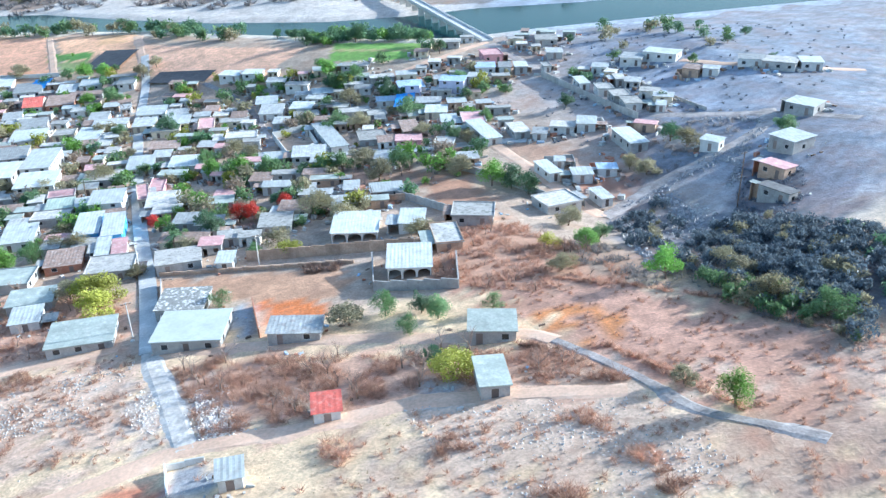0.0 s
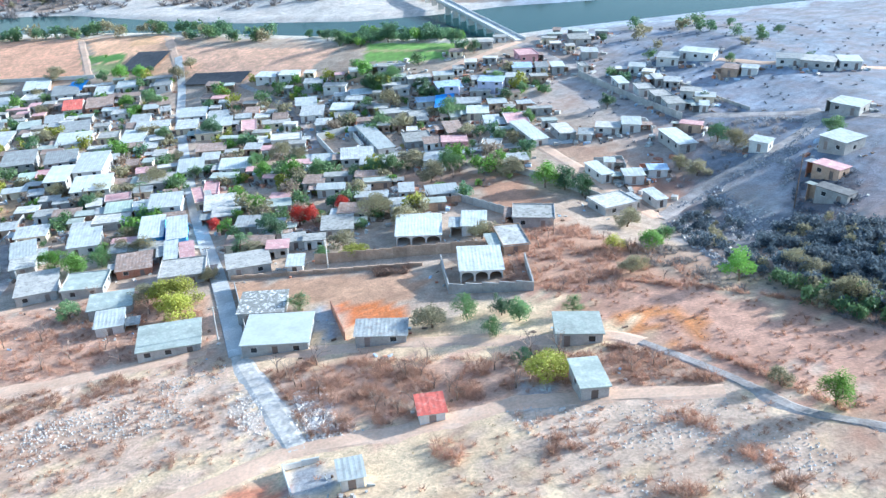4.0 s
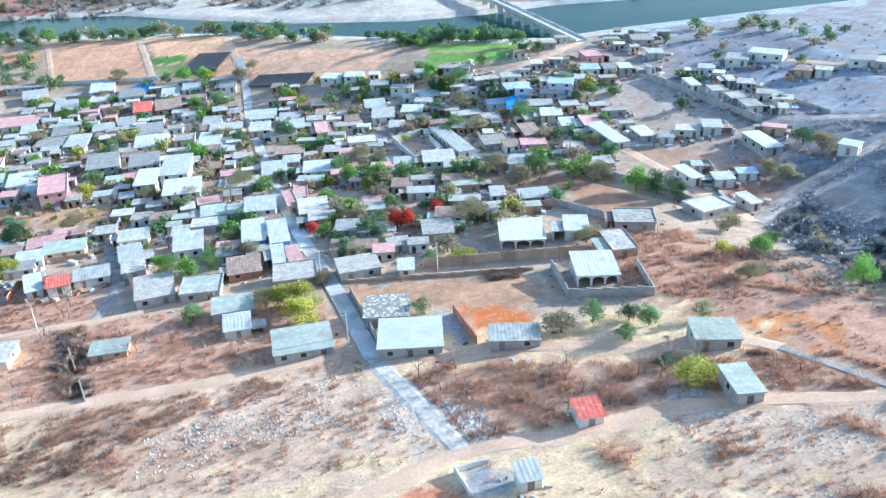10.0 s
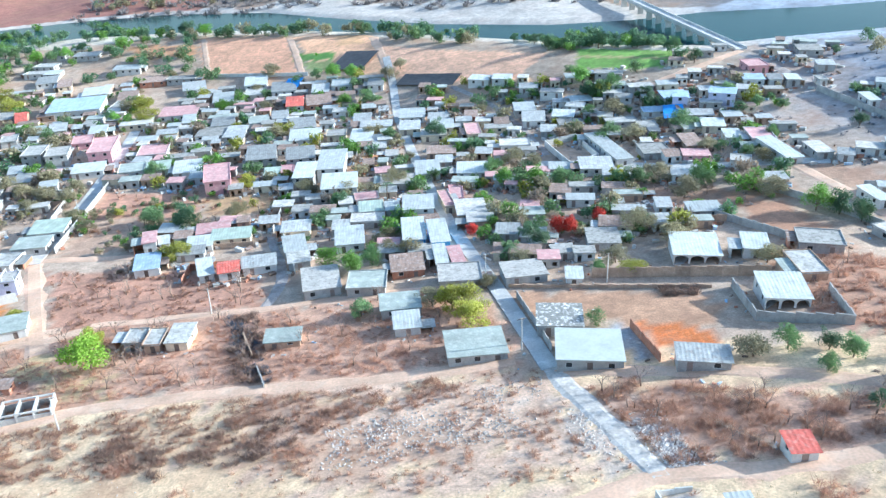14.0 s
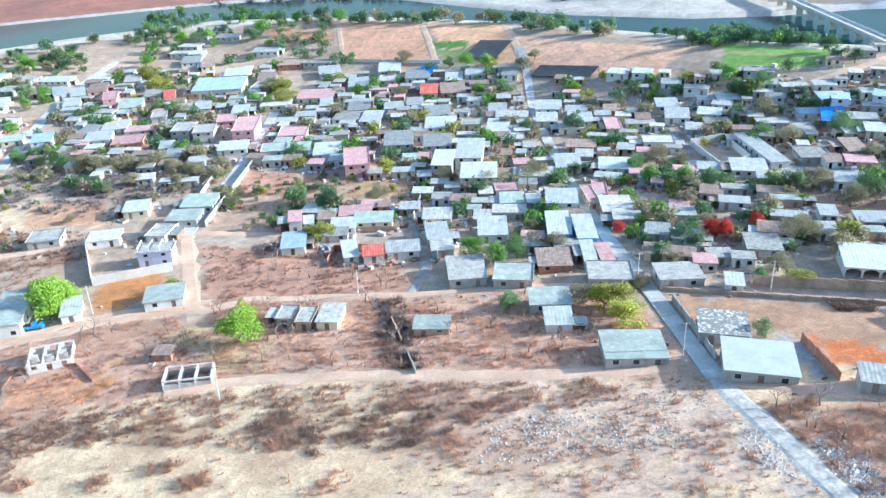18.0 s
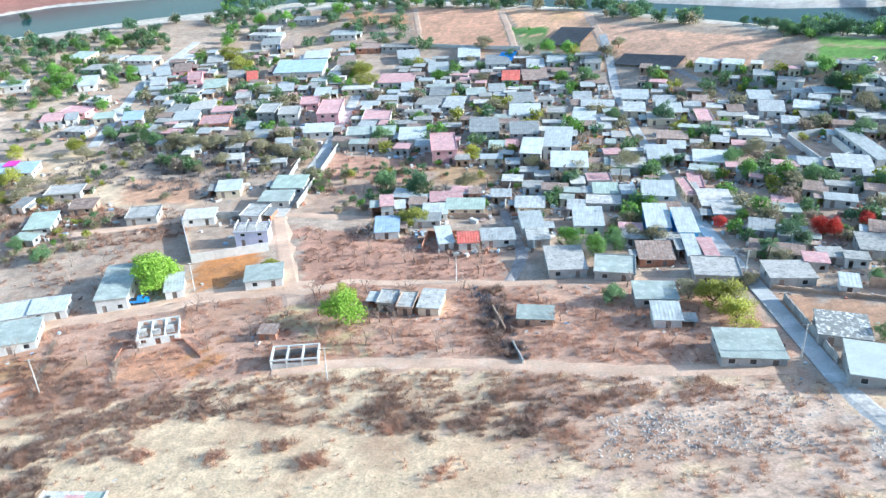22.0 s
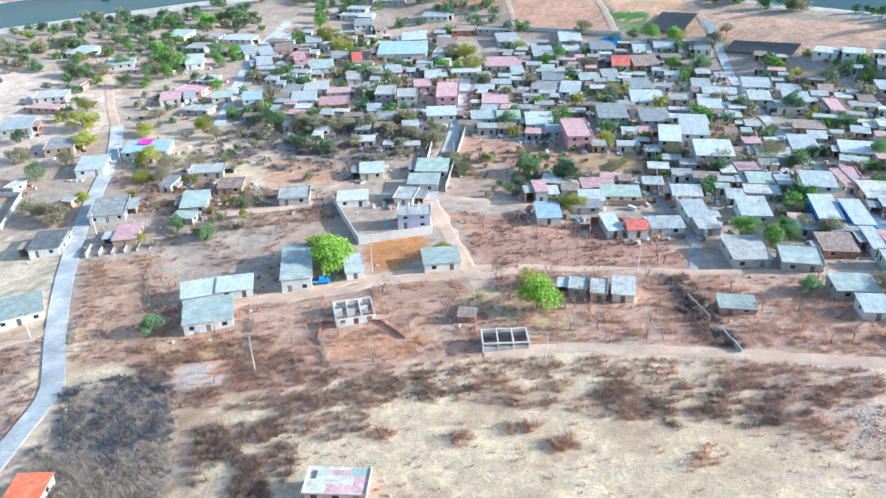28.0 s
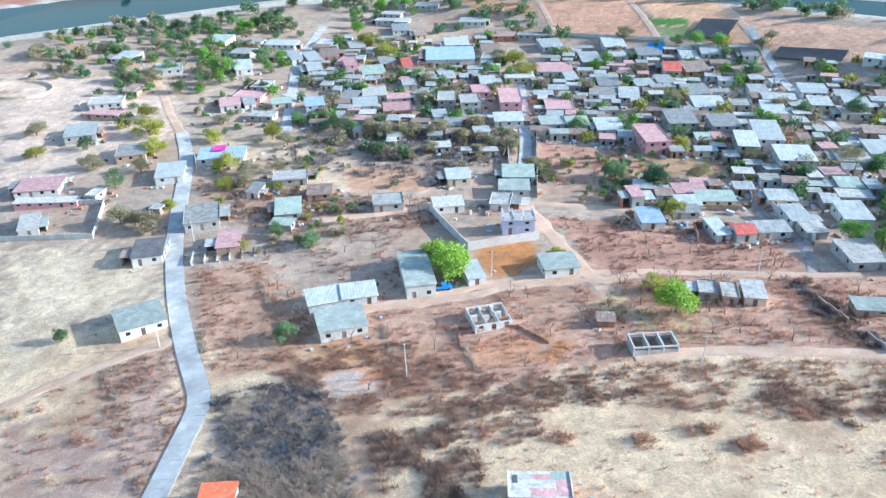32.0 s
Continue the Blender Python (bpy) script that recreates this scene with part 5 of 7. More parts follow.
boundary_wall([(4.1, 157.5), (25.3, 152.4), (45.7, 147.1)], 0.7, 0.5, WALL["adobe"], "low crumbling adobe wall along a bare lot")
boundary_wall([(22.6, 158.5), (39.9, 154.6), (58.6, 150.0)], 2.3, 0.18, WALL["adobe"], "long brown panel wall with posts")
boundary_wall([(-53.2, 144.3), (-49.0, 135.0)], 1.1, 0.25, WALL["adobe"], "low stained wall beside a ruin")
boundary_wall([(-46.6, 129.6), (-43.6, 122.8)], 0.9, 0.25, WALL["grey"], "low stained wall beside a ruin")
boundary_wall([(145.0, 265.0), (149.0, 234.0), (152.0, 214.0)], 1.0, 0.3, WALL["grey"], "low grey wall along a bare field")
boundary_wall([(26.2, 133.0), (28.6, 118.4)], 1.8, 0.2, WALL["brick"], "red brick wall of an orange yard")
boundary_wall([(-283.6, 177.6), (-258.8, 179.9), (-249.0, 159.3), (-278.5, 155.1)], 1.6, 0.2, WALL["white"], "pale wall round an open lot")
boundary_wall([(-129.6, 196.5), (-139.6, 250.1)], 2.0, 0.2, WALL["white"], "long pale wall along a street")
boundary_wall([(-122.4, 200.4), (-130.4, 262.4)], 2.0, 0.2, WALL["grey"], "long grey wall along a street")
boundary_wall([(119.5, 281.5), (124.6, 264.0), (128.2, 244.0), (133.0, 218.5)], 2.2, 0.25, WALL["grey"], "long grey wall beside a gravel road")
boundary_wall([(-57.0, 202.0), (-48.4, 176.0)], 2.2, 0.2, WALL["white"], "pale wall along a narrow alley")
boundary_wall([(22.0, 264.0), (33.0, 268.0), (37.4, 245.0), (28.0, 239.0), (22.0, 264.0)], 2.2, 0.25, WALL["white"], "pale wall of a roofless court")
house(41.2, 250.0, 5.4, 28.0, 3.0, 13, "white", "white", style="flat", label="long white flat-roofed building beside a court")
boundary_wall([(56.0, 190.5), (72.0, 165.0)], 1.9, 0.2, WALL["grey"], "dark block wall down a slope")
boundary_wall([(75.0, 205.0), (98.0, 168.0)], 1.9, 0.2, WALL["grey"], "grey block wall beside a dirt lane")
boundary_wall([(-92.0, 196.5), (-64.0, 196.5)], 1.6, 0.2, WALL["adobe"], "low brown wall at the edge of a field")
boundary_wall([(24.6, 82.6), (19.7, 82.1), (21.1, 76.0)], 0.8, 0.2, WALL["white"], "low pale wall round a small yard")
boundary_wall([(5.5, 152.0), (8.35, 138.0), (10.5, 126.5)], 1.5, 0.18, WALL["grey"], "grey block wall along the main street")
boundary_wall([(-60.5, 203.0), (-63.0, 245.0)], 1.9, 0.2, WALL["grey"])

# foundations of a row of rooms
row = new("foundation_walls")
row.matrix_world = pose(-210.0, 147.0, float(land(-210, 147)) - 0.2, 0, 0, 22)
for i in range(7):
    part("cross_wall", boxes((i * 3.4, 0, -0.6, i * 3.4 + 0.25, 6.0, 1.7 - 0.1 * (i % 3))), WALL["grey"], row)
    part("back_wall", boxes((i * 3.4 + 0.25, 5.75, -0.6, i * 3.4 + 3.4, 6.0, 1.2)), WALL["grey"], row)
    part("floor_slab", boxes((i * 3.4 + 0.25, 0.0, -0.5, i * 3.4 + 3.4, 5.75, 0.25 + 0.05 * (i % 2))), CONCRETE, row)
tagged(row, "row of pale concrete foundations with low cross walls", "foundation")


def bridge():
    """A concrete road bridge on piers over the river."""
    a, b = Vector((110.0, 337.0, 0)), Vector((79.0, 505.0, 0))
    za, zb = float(land(110, 337)) + 0.5, float(water_z(95)) + 8.0
    length = (b - a).length
    root = new("road_bridge")
    root.matrix_world = Matrix.Translation((a.x, a.y, za)) @ pose(0, 0, 0, math.degrees(math.atan2(zb - za, length)) * 0, 0, math.degrees(math.atan2(b.y - a.y, b.x - a.x)))
    rise = zb - za
    n = 14

    def beam(name, x0, x1, y0, y1, low, high, material):
        vs = [(x, y, rise * x / length + z) for z in (low, high) for x, y in ((x0, y0), (x1, y0), (x1, y1), (x0, y1))]
        part(name, (vs, list(BOX_FACES)), material, root)

    for i in range(n):
        x0, x1 = length * i / n, length * (i + 1) / n
        beam("deck", x0, x1 - 0.04, -2.6, 2.6, -0.6, 0.0, CONCRETE)
        for s in (-1, 1):
            beam("parapet", x0, x1 - 0.04, s * 2.6 - 0.1, s * 2.6 + 0.1, 0.0, 0.75, WALL["white"])
            beam("girder", x0, x1 - 0.04, s * 1.6 - 0.2, s * 1.6 + 0.2, -1.5, -0.6, CONCRETE)
        if i > 1:
            z = rise * x0 / length
            part("pier", boxes((x0 - 0.4, -1.5, z - 11, x0 + 0.4, 1.5, z - 2.0), (x0 - 0.5, -2.3, z - 2.0, x0 + 0.5, 2.3, z - 1.5)), CONCRETE, root)
    return tagged(root, "pale concrete road bridge on piers over the river", "bridge")


bridge()


def pole(x, y, h, arm=True, lean=0.0, material=None):
    root = new("utility_pole")
    root.matrix_world = pose(x, y, float(land(x, y)) - 0.3, lean, lean * 0.6, 20)
    vs, fs = [], []
    k = 8
    for z, r in ((0, 0.15), (h, 0.09)):
        vs += [(math.cos(6.283 * i / k) * r, math.sin(6.283 * i / k) * r, z) for i in range(k)]
    fs += [(i, (i + 1) % k, k + (i + 1) % k, k + i) for i in range(k)] + [tuple(range(k, 2 * k))]
    part("shaft", (vs, fs), material or CONCRETE, root)
    if arm:
        part("crossarm", boxes((-0.9, 0.125, h - 0.5, 0.9, 0.22, h - 0.38)), TRUNK, root)
        for x0 in (-0.75, -0.25, 0.25, 0.75):
            part("insulator", boxes((x0 - 0.05, 0.13, h - 0.38, x0 + 0.05, 0.22, h - 0.2)), WALL["white"], root)
    return tagged(root, "tall slim %s utility pole beside a track" % ("dark wooden" if material else "pale concrete"), "utility pole", "utility poles")


for x, y, h, lean in ((-79.5, 114.1, 8.0, 2), (-137.2, 105.3, 8.5, -2), (-127.3, 148.6, 8.0, 1), (25.5, 155.2, 7.5, 0), (-64.1, 157.1, 7.0, 1), (-1.0, 161.5, 7.5, 0), (5.0, 128.0, 7.5, 0), (-198.0, 111.0, 7.5, 1), (-216.0, 160.0, 7.5, 0), (-241.0, 208.0, 7.5, 0), (-126.0, 225.0, 7.5, 0)):
    pole(x, y, h, lean=lean)
pole(129.2, 148.1, 13.0, lean=0, material=TRUNK)

NET = mat("dark_shade_net", (0.06, 0.065, 0.075), 0.9, 0.15, 2.0, 0.3, (0.11, 0.11, 0.12), 0.4)
TARP = mat("blue_tarpaulin", (0.05, 0.30, 0.75), 0.5, 0.15, 2.0, 0.3, (0.2, 0.45, 0.8), 0.4)
MAGENTA = mat("magenta_sheet", (0.75, 0.06, 0.42), 0.7, 0.1, 2.0, 0.3)


def stretched(name, x, y, w, d, h, yaw, material, label, category, sag=0.25):
    """A sheet stretched over posts, sagging in the middle."""
    root = new(name)
    root.matrix_world = pose(x, y, float(land(x, y)), 0, 0, yaw)
    n = 8
    low = float(land(x, y))
    c, s = math.cos(radians(yaw)), math.sin(radians(yaw))
    vs, fs = [], []
    for k, dz in ((0, 0.0), (1, -0.05)):
        for j in range(n + 1):
            for i in range(n + 1):
                u, v = w * (i / n - 0.5), d * (j / n - 0.5)
                g = float(land(x + c * u - s * v, y + s * u + c * v)) - low
                vs.append((u, v, g + h + dz - sag * (math.sin(3.1416 * i / n) * math.sin(3.1416 * j / n)) + 0.05 * math.sin(i * 2.1 + j * 1.7)))
    m = (n + 1) ** 2
    for j in range(n):
        for i in range(n):
            a = j * (n + 1) + i
            fs += [(a, a + 1, a + n + 2, a + n + 1), (m + a + n + 1, m + a + n + 2, m + a + 1, m + a)]
    part("sheet", (vs, fs), material, root)
    for i in (-1, 1):
        for j in (-1, 1):
            u, v = i * (w / 2 - 0.1), j * (d / 2 - 0.1)
            g = float(land(x + c * u - s * v, y + s * u + c * v)) - low
            part("post", boxes((u - 0.05, v - 0.05, g - 0.3, u + 0.05, v + 0.05, g + h)), TRUNK, root)
    return tagged(root, label, category)


stretched("shade_net", -60.2, 394.2, 18, 20, 0.9, -20, NET, "dark shade net over a seedbed beside sandy fields", "shade net")
stretched("shade_net", -22.0, 355.5, 29, 10, 0.9, -25, NET, "long dark shade net at the edge of a field", "shade net")
stretched("tarpaulin", -87.7, 374.5, 8, 12, 2.8, -5, TARP, "bright blue tarpaulin stretched over a yard", "tarpaulin")
stretched("tarpaulin", 68.4, 276.3, 7, 12, 2.8, -10, TARP, "bright blue tarpaulin stretched over a yard", "tarpaulin")
stretched("tarpaulin", -238.0, 220.0, 4.6, 5.0, 3.3, 15, MAGENTA, "magenta sheet hung over a blue-roofed yard", "tarpaulin")


def pickup(x, y, yaw, paint, label):
    """A small parked pick-up truck."""
    root = new("pickup_truck")
    root.matrix_world = pose(x, y, float(land(x, y)) + 0.14, 0, 0, yaw)
    body = bmesh.new()
    prof = [(-2.3, 0.35), (-2.3, 0.95), (-0.3, 0.95), (-0.2, 1.6), (0.9, 1.65), (1.4, 1.05), (2.3, 0.95), (2.35, 0.35)]
    rows = [[body.verts.new((px, s * 0.85 * (0.9 if pz > 1.2 else 1), pz)) for px, pz in prof] for s in (-1, 1)]
    body.faces.new(rows[0])
    body.faces.new(rows[1][::-1])
    for i in range(len(prof)):
        j = (i + 1) % len(prof)
        body.faces.new((rows[0][j], rows[0][i], rows[1][i], rows[1][j]))
    part("body", body, paint, root)
    part("load_bed", boxes((-2.2, -0.75, 0.955, -0.4, 0.75, 0.965)), NET, root)
    part("windscreen", ([(0.98, -0.7, 1.57), (1.36, -0.75, 1.12), (1.36, 0.75, 1.12), (0.98, 0.7, 1.57), (1.0, -0.7, 1.6), (1.4, -0.75, 1.12), (1.4, 0.75, 1.12), (1.0, 0.7, 1.6)], [(4, 5, 6, 7), (0, 3, 2, 1)]), GLASS, root)
    for wx0 in (-1.5, 1.5):
        for s in (-1, 1):
            vs = [(wx0 + math.cos(6.283 * i / 12) * 0.36, s * (0.68 + k * 0.22), 0.22 + math.sin(6.283 * i / 12) * 0.36) for k in range(2) for i in range(12)]
            part("wheel", (vs, [(i, (i + 1) % 12, 12 + (i + 1) % 12, 12 + i) for i in range(12)] + [tuple(range(12)), tuple(range(23, 11, -1))]), NET, root)
    return tagged(root, label, "truck")


pickup(-138.2, 141.8, 20, TARP, "small bright blue pick-up truck parked by a track")

# ---- the crowded blocks between the streets ----
def clear_of_roads(x, y, gap):
    return min(float(np.min(np.hypot(line[:, 0] - x, line[:, 1] - y))) - w / 2 for line, w in ROAD_LINES) > gap


def free(x, y, r):
    return all((x - a) ** 2 + (y - b) ** 2 > (r + c) ** 2 for a, b, c in TAKEN)


KEEP_OPEN = [
    [(-124, 243), (-93, 240), (-90, 224), (-119, 222)],
    [(22, 264), (33, 268), (46, 236), (28, 239)],
    [(43, 233), (65, 210), (65, 189), (42, 199)],
    [(103, 187), (120, 182), (118, 172), (107, 175)],
    [(65, 209), (80, 187), (80, 170), (68, 170)],
    [(90, 221), (103, 216), (111, 200), (97, 195)],
    [(95, 276), (104, 280), (121, 281), (124, 262), (116, 247), (101, 251), (94, 261)],
    [(-254, 238), (-220, 243), (-201, 219), (-165, 219), (-156, 199), (-184, 195), (-231, 210)],
    [(-118, 188), (-61, 179), (-50, 160), (-100, 152)],
    [(-161, 470), (-105, 450), (-88, 391), (-141, 408)],
    [(-101, 448), (-56, 437), (-41, 373), (-79, 389)],
    [(-50, 412), (-20, 390), (33, 360), (13, 335), (-36, 366)],
    [(45, 366), (89, 344), (72, 318), (40, 333)],
    [(-130, 250), (-94, 245), (-63, 235), (-61, 218), (-86, 216), (-100, 203), (-122, 200), (-125, 225)],
    [(-90, 406), (-72, 400), (-67, 387), (-83, 392)],
    [(153, 265), (213, 232), (195, 205), (165, 202), (147, 218), (145, 238)],
]
infill = random.Random(19)
BLOCKS = [
    ([(-128, 212), (-100, 200), (-60, 204), (-12, 168), (-22, 262), (-34, 330), (-45, 372), (-130, 385), (-148, 330), (-140, 262)], 120, 6),
    ([(2, 166), (40, 172), (75, 195), (96, 230), (112, 290), (62, 312), (0, 345), (-28, 350), (-18, 270)], 80, -4),
    ([(-150, 330), (-142, 265), (-222, 252), (-262, 330), (-262, 380), (-170, 400)], 70, 9),
    ([(60, 300), (112, 300), (150, 330), (118, 350), (70, 335)], 16, -15),
    ([(118, 270), (140, 215), (160, 225), (140, 285)], 6, -25),
    ([(-222, 268), (-150, 270), (-142, 228), (-190, 240)], 14, 15),
]
for poly, count, turn in BLOCKS:
    xs, ys = [p[0] for p in poly], [p[1] for p in poly]
    made = tries = 0
    while made < count and tries < 4000:
        tries += 1
        x, y = infill.uniform(min(xs), max(xs)), infill.uniform(min(ys), max(ys))
        w, d = infill.uniform(3.0, 8.5), infill.uniform(2.6, 6.0)
        if not bool(inside(np.array([x]), np.array([y]), poly)[0]) or not free(x, y, 0.5 * max(w, d)) or not clear_of_roads(x, y, 0.5 * min(w, d) + 1):
            continue
        if any(bool(inside(np.array([x]), np.array([y]), z)[0]) for z in KEEP_OPEN):
            continue
        roof = infill.choice(["tin", "white", "slab", "light", "tin", "slab", "rust", "slab", "rust", "mossy", "pink", "light"])
        wall = infill.choice(["white", "grey", "cream", "adobe", "grey"])
        if y < 235 and made % 2:
            house(x, y, w, d, infill.uniform(2.3, 2.8), turn + infill.uniform(-6, 6), roof, wall)
        else:
            far_house(x, y, w, d, infill.uniform(2.3, 2.8), turn + infill.uniform(-6, 6), roof, wall)
        made += 1
for material, (vs, fs) in FAR.items():
    tagged(part("far_houses", (vs, fs), material), "small houses and sheds crowded between far yards", "houses", "", "stuff")

# low brick footings of an unbuilt lot, and a wall before the far fields
boundary_wall([(-128.3, 117.0), (-130.5, 124.2), (-117.5, 126.6), (-109.8, 120.4)], 0.5, 0.3, WALL["brick"], "low red brick footing round a bare lot", "low_wall")
boundary_wall([(-137.1, 404.7), (-112.1, 397.1), (-82.8, 387.7)], 1.6, 0.25, WALL["white"], "pale wall along a bare far field")

house(-98.6, 129.5, 3.6, 2.8, 1.9, 8, "rust", "brick", label="small ruined brick hut with rusted roof sheet")

# painted patches and a hatch on the pink house's roof
part("roof_coating", boxes((2.6, -2.6, 2.69, 4.9, 0.9, 2.715)), ROOF["pink"], painted, "faded pink roof paint")
part("roof_coating", boxes((-1.6, -2.7, 2.69, 2.4, -0.9, 2.712)), ROOF["pink"], painted, "faded pink roof paint")
part("roof_coating", boxes((-1.2, 1.0, 2.69, 1.8, 2.2, 2.712)), ROOF["pink"], painted, "faded pink roof paint")
part("roof_coating", boxes((1.9, 1.0, 2.69, 4.8, 2.7, 2.714)), ROOF["green"], painted, "pale green roof paint")
part("hatch", boxes((-4.2, 0.2, 2.69, -3.5, 1.9, 2.8)), ROOF["dark"], painted, "dark roof hatch")
part("parapet", boxes((-5.15, -2.9, 2.69, -4.95, 2.9, 2.95), (4.95, -2.9, 2.69, 5.15, 2.9, 2.95)), WALL["white"], painted, "low white parapet")

# walls between the plots
plot_rng = random.Random(29)
for x, y, r in list(TAKEN):
    if not 165 < y < 330 or plot_rng.random() > 0.24:
        continue
    a = radians(4 if x < 0 else -9) + plot_rng.choice([0, math.pi / 2, math.pi, -math.pi / 2])
    s, t = plot_rng.uniform(7, 13), plot_rng.uniform(5, 11)
    c0 = (x + math.cos(a) * (r + 1.6) - math.sin(a) * s / 2, y + math.sin(a) * (r + 1.6) + math.cos(a) * s / 2)
    c1 = (c0[0] + math.sin(a) * s, c0[1] - math.cos(a) * s)
    c2 = (c1[0] - math.cos(a) * t, c1[1] - math.sin(a) * t)
    if all(clear_of_roads(*p, 0.6) and free(*p, 0.6) for p in (c0, c1, c2, ((c0[0] + c1[0]) / 2, (c0[1] + c1[1]) / 2), ((c1[0] + c2[0]) / 2, (c1[1] + c2[1]) / 2))):
        boundary_wall([c0, c1, c2], plot_rng.uniform(1.3, 2.1), 0.18, plot_rng.choice([WALL["grey"], WALL["grey"], WALL["white"], WALL["adobe"], WALL["brick"]]), "plot wall of plain masonry between two yards")

CORRAL = [(-360 + 15 * math.cos(6.283 * i / 20), 270 + 10 * math.sin(6.283 * i / 20)) for i in range(21)]
boundary_wall(CORRAL, 1.1, 0.2, WALL["cream"], "low pale ring wall of a round corral", "corral")

# ---- trees and scrub ----
def tapered(vs, fs, a, b, ra, rb, n=6):
    """A tapered limb from a to b."""
    way = (b - a).normalized()
    u = way.orthogonal().normalized()
    v = way.cross(u)
    k = len(vs)
    for p, r in ((a, ra), (b, rb)):
        vs += [tuple(p + (u * math.cos(6.283 * i / n) + v * math.sin(6.283 * i / n)) * r) for i in range(n)]
    fs += [(k + i, k + (i + 1) % n, k + n + (i + 1) % n, k + n + i) for i in range(n)]


def make_tree(kind, seed):
    """A tree 1 m high to be scaled: trunk with limbs, and a crown of leaves in uneven clumps."""
    r = random.Random(seed)
    vs, fs = [], []
    fork = Vector((r.uniform(-0.04, 0.04), r.uniform(-0.04, 0.04), 0.20))
    tapered(vs, fs, Vector((0, 0, -0.06)), fork, 0.035, 0.026)
    clumps = []
    for i in range(r.randint(6, 8)):
        a = 6.283 * i / 7 + r.uniform(-0.4, 0.4)
        tip = fork + Vector((math.cos(a) * r.uniform(0.14, 0.42), math.sin(a) * r.uniform(0.14, 0.42), r.uniform(0.06, 0.52)))
        tapered(vs, fs, fork, tip, 0.018, 0.006, 5)
        clumps.append((tip, r.uniform(0.17, 0.25)))
        b = tip + Vector((r.uniform(-0.18, 0.18), r.uniform(-0.18, 0.18), r.uniform(0.0, 0.14)))
        clumps.append((b, r.uniform(0.10, 0.17)))
        tapered(vs, fs, tip, b, 0.006, 0.003, 4)
    clumps += [(fork + Vector((0, 0, 0.58)), 0.18), (fork + Vector((0.1, -0.1, 0.35)), 0.24), (fork + Vector((-0.1, 0.08, 0.42)), 0.22)]
    lv, lf = [], []
    for c, size in clumps:
        for k in range(int(4200 * size * size) + 40):
            d = Vector((r.gauss(0, 1), r.gauss(0, 1), r.gauss(0, 0.8))).normalized()
            p = c + d * size * r.uniform(0.45, 1.12)
            if p.z < 0.08:
                continue
            u = Vector((r.gauss(0, 1), r.gauss(0, 1), r.gauss(0, 0.6))).normalized()
            v = u.orthogonal().normalized()
            s = r.uniform(0.016, 0.036)
            j = len(lv)
            lv += [tuple(p - u * s), tuple(p + v * s * 0.6 + Vector((0, 0, s * 0.25))), tuple(p + u * s), tuple(p - v * s * 0.6 + Vector((0, 0, s * 0.25)))]
            lf += [(j, j + 1, j + 2, j + 3)]
    root = new("tree")
    part("trunk", (vs, fs), TRUNK, root)
    part("crown", (lv, lf), LEAF[kind], root)
    return root


TREE_WORDS = {"L": "lime-green leafy tree with dense crown beside a house", "G": "bright green leafy tree in a yard", "g": "mid-green broad-crowned tree between houses", "d": "dark green tree with dense crown", "o": "olive-green half-dry tree with thin crown", "y": "yellow-green flowering tree with loose crown", "R": "tree covered in red blossom"}
PROTO = {k: [make_tree(k, 40 + i + 10 * "GgdoyRL".index(k)) for i in range(3)] for k in "GgdoyRL"}
trees_rng = random.Random(5)


def tree(x, y, h, kind):
    v = trees_rng.randrange(3)
    spread = trees_rng.uniform(0.85, 1.15) * (1.3 if kind in "oyL" else 1.0)
    m = pose(x, y, float(land(x, y)) - 0.1, 0, 0, trees_rng.uniform(0, 360)) @ Matrix.Diagonal((h * spread, h * spread, h, 1))
    ob = copy_thing(PROTO[kind][v], m)
    return tagged(ob, TREE_WORDS[kind], "tree", "village trees")

tree(-381.2, 309.3, 7.0, "o")
tree(-388.6, 353.3, 6.0, "d")
tree(-371.2, 376.8, 5.0, "d")
tree(-372.4, 362.5, 5.0, "d")
tree(-354.7, 325.5, 6.0, "o")
tree(-363.9, 318.2, 5.0, "y")
tree(-332.0, 354.1, 7.0, "d")
tree(-323.9, 334.3, 7.0, "g")
tree(-334.2, 379.0, 6.0, "d")
tree(-321.1, 397.0, 7.0, "g")
tree(-320.7, 228.3, 6.0, "o")
tree(-306.9, 210.0, 5.0, "y")
tree(-291.9, 219.1, 6.0, "d")
tree(-354.7, 298.3, 6.0, "g")
tree(-322.3, 289.3, 7.0, "g")
tree(-313.8, 287.2, 7.0, "g")
tree(-308.4, 292.4, 7.0, "o")
tree(-321.5, 270.8, 4.0, "g")
tree(-288.1, 281.1, 7.0, "g")
tree(-286.2, 250.7, 7.0, "y")
tree(-275.4, 234.6, 8.0, "y")
tree(-264.3, 220.1, 6.0, "y")
tree(-279.2, 203.8, 6.0, "o")
tree(-261.5, 190.4, 8.0, "g")
tree(-260.1, 203.7, 6.0, "o")
tree(-245.6, 168.8, 7.0, "o")
tree(-233.3, 164.7, 7.0, "o")
tree(-239.9, 167.6, 6.0, "o")
tree(-235.1, 179.1, 4.0, "y")
tree(-212.0, 209.8, 5.0, "o")
tree(-223.4, 194.7, 5.0, "y")
tree(-224.8, 111.5, 4.0, "g")
tree(-169.2, 116.9, 5.0, "g")
tree(-192.5, 165.2, 5.0, "g")
tree(-286.9, 310.2, 8.0, "G")
tree(-276.6, 295.5, 8.0, "G")
tree(-284.0, 293.8, 7.0, "g")
tree(-264.5, 320.4, 6.0, "G")
tree(-246.6, 286.0, 6.0, "G")
tree(-262.4, 294.5, 5.0, "g")
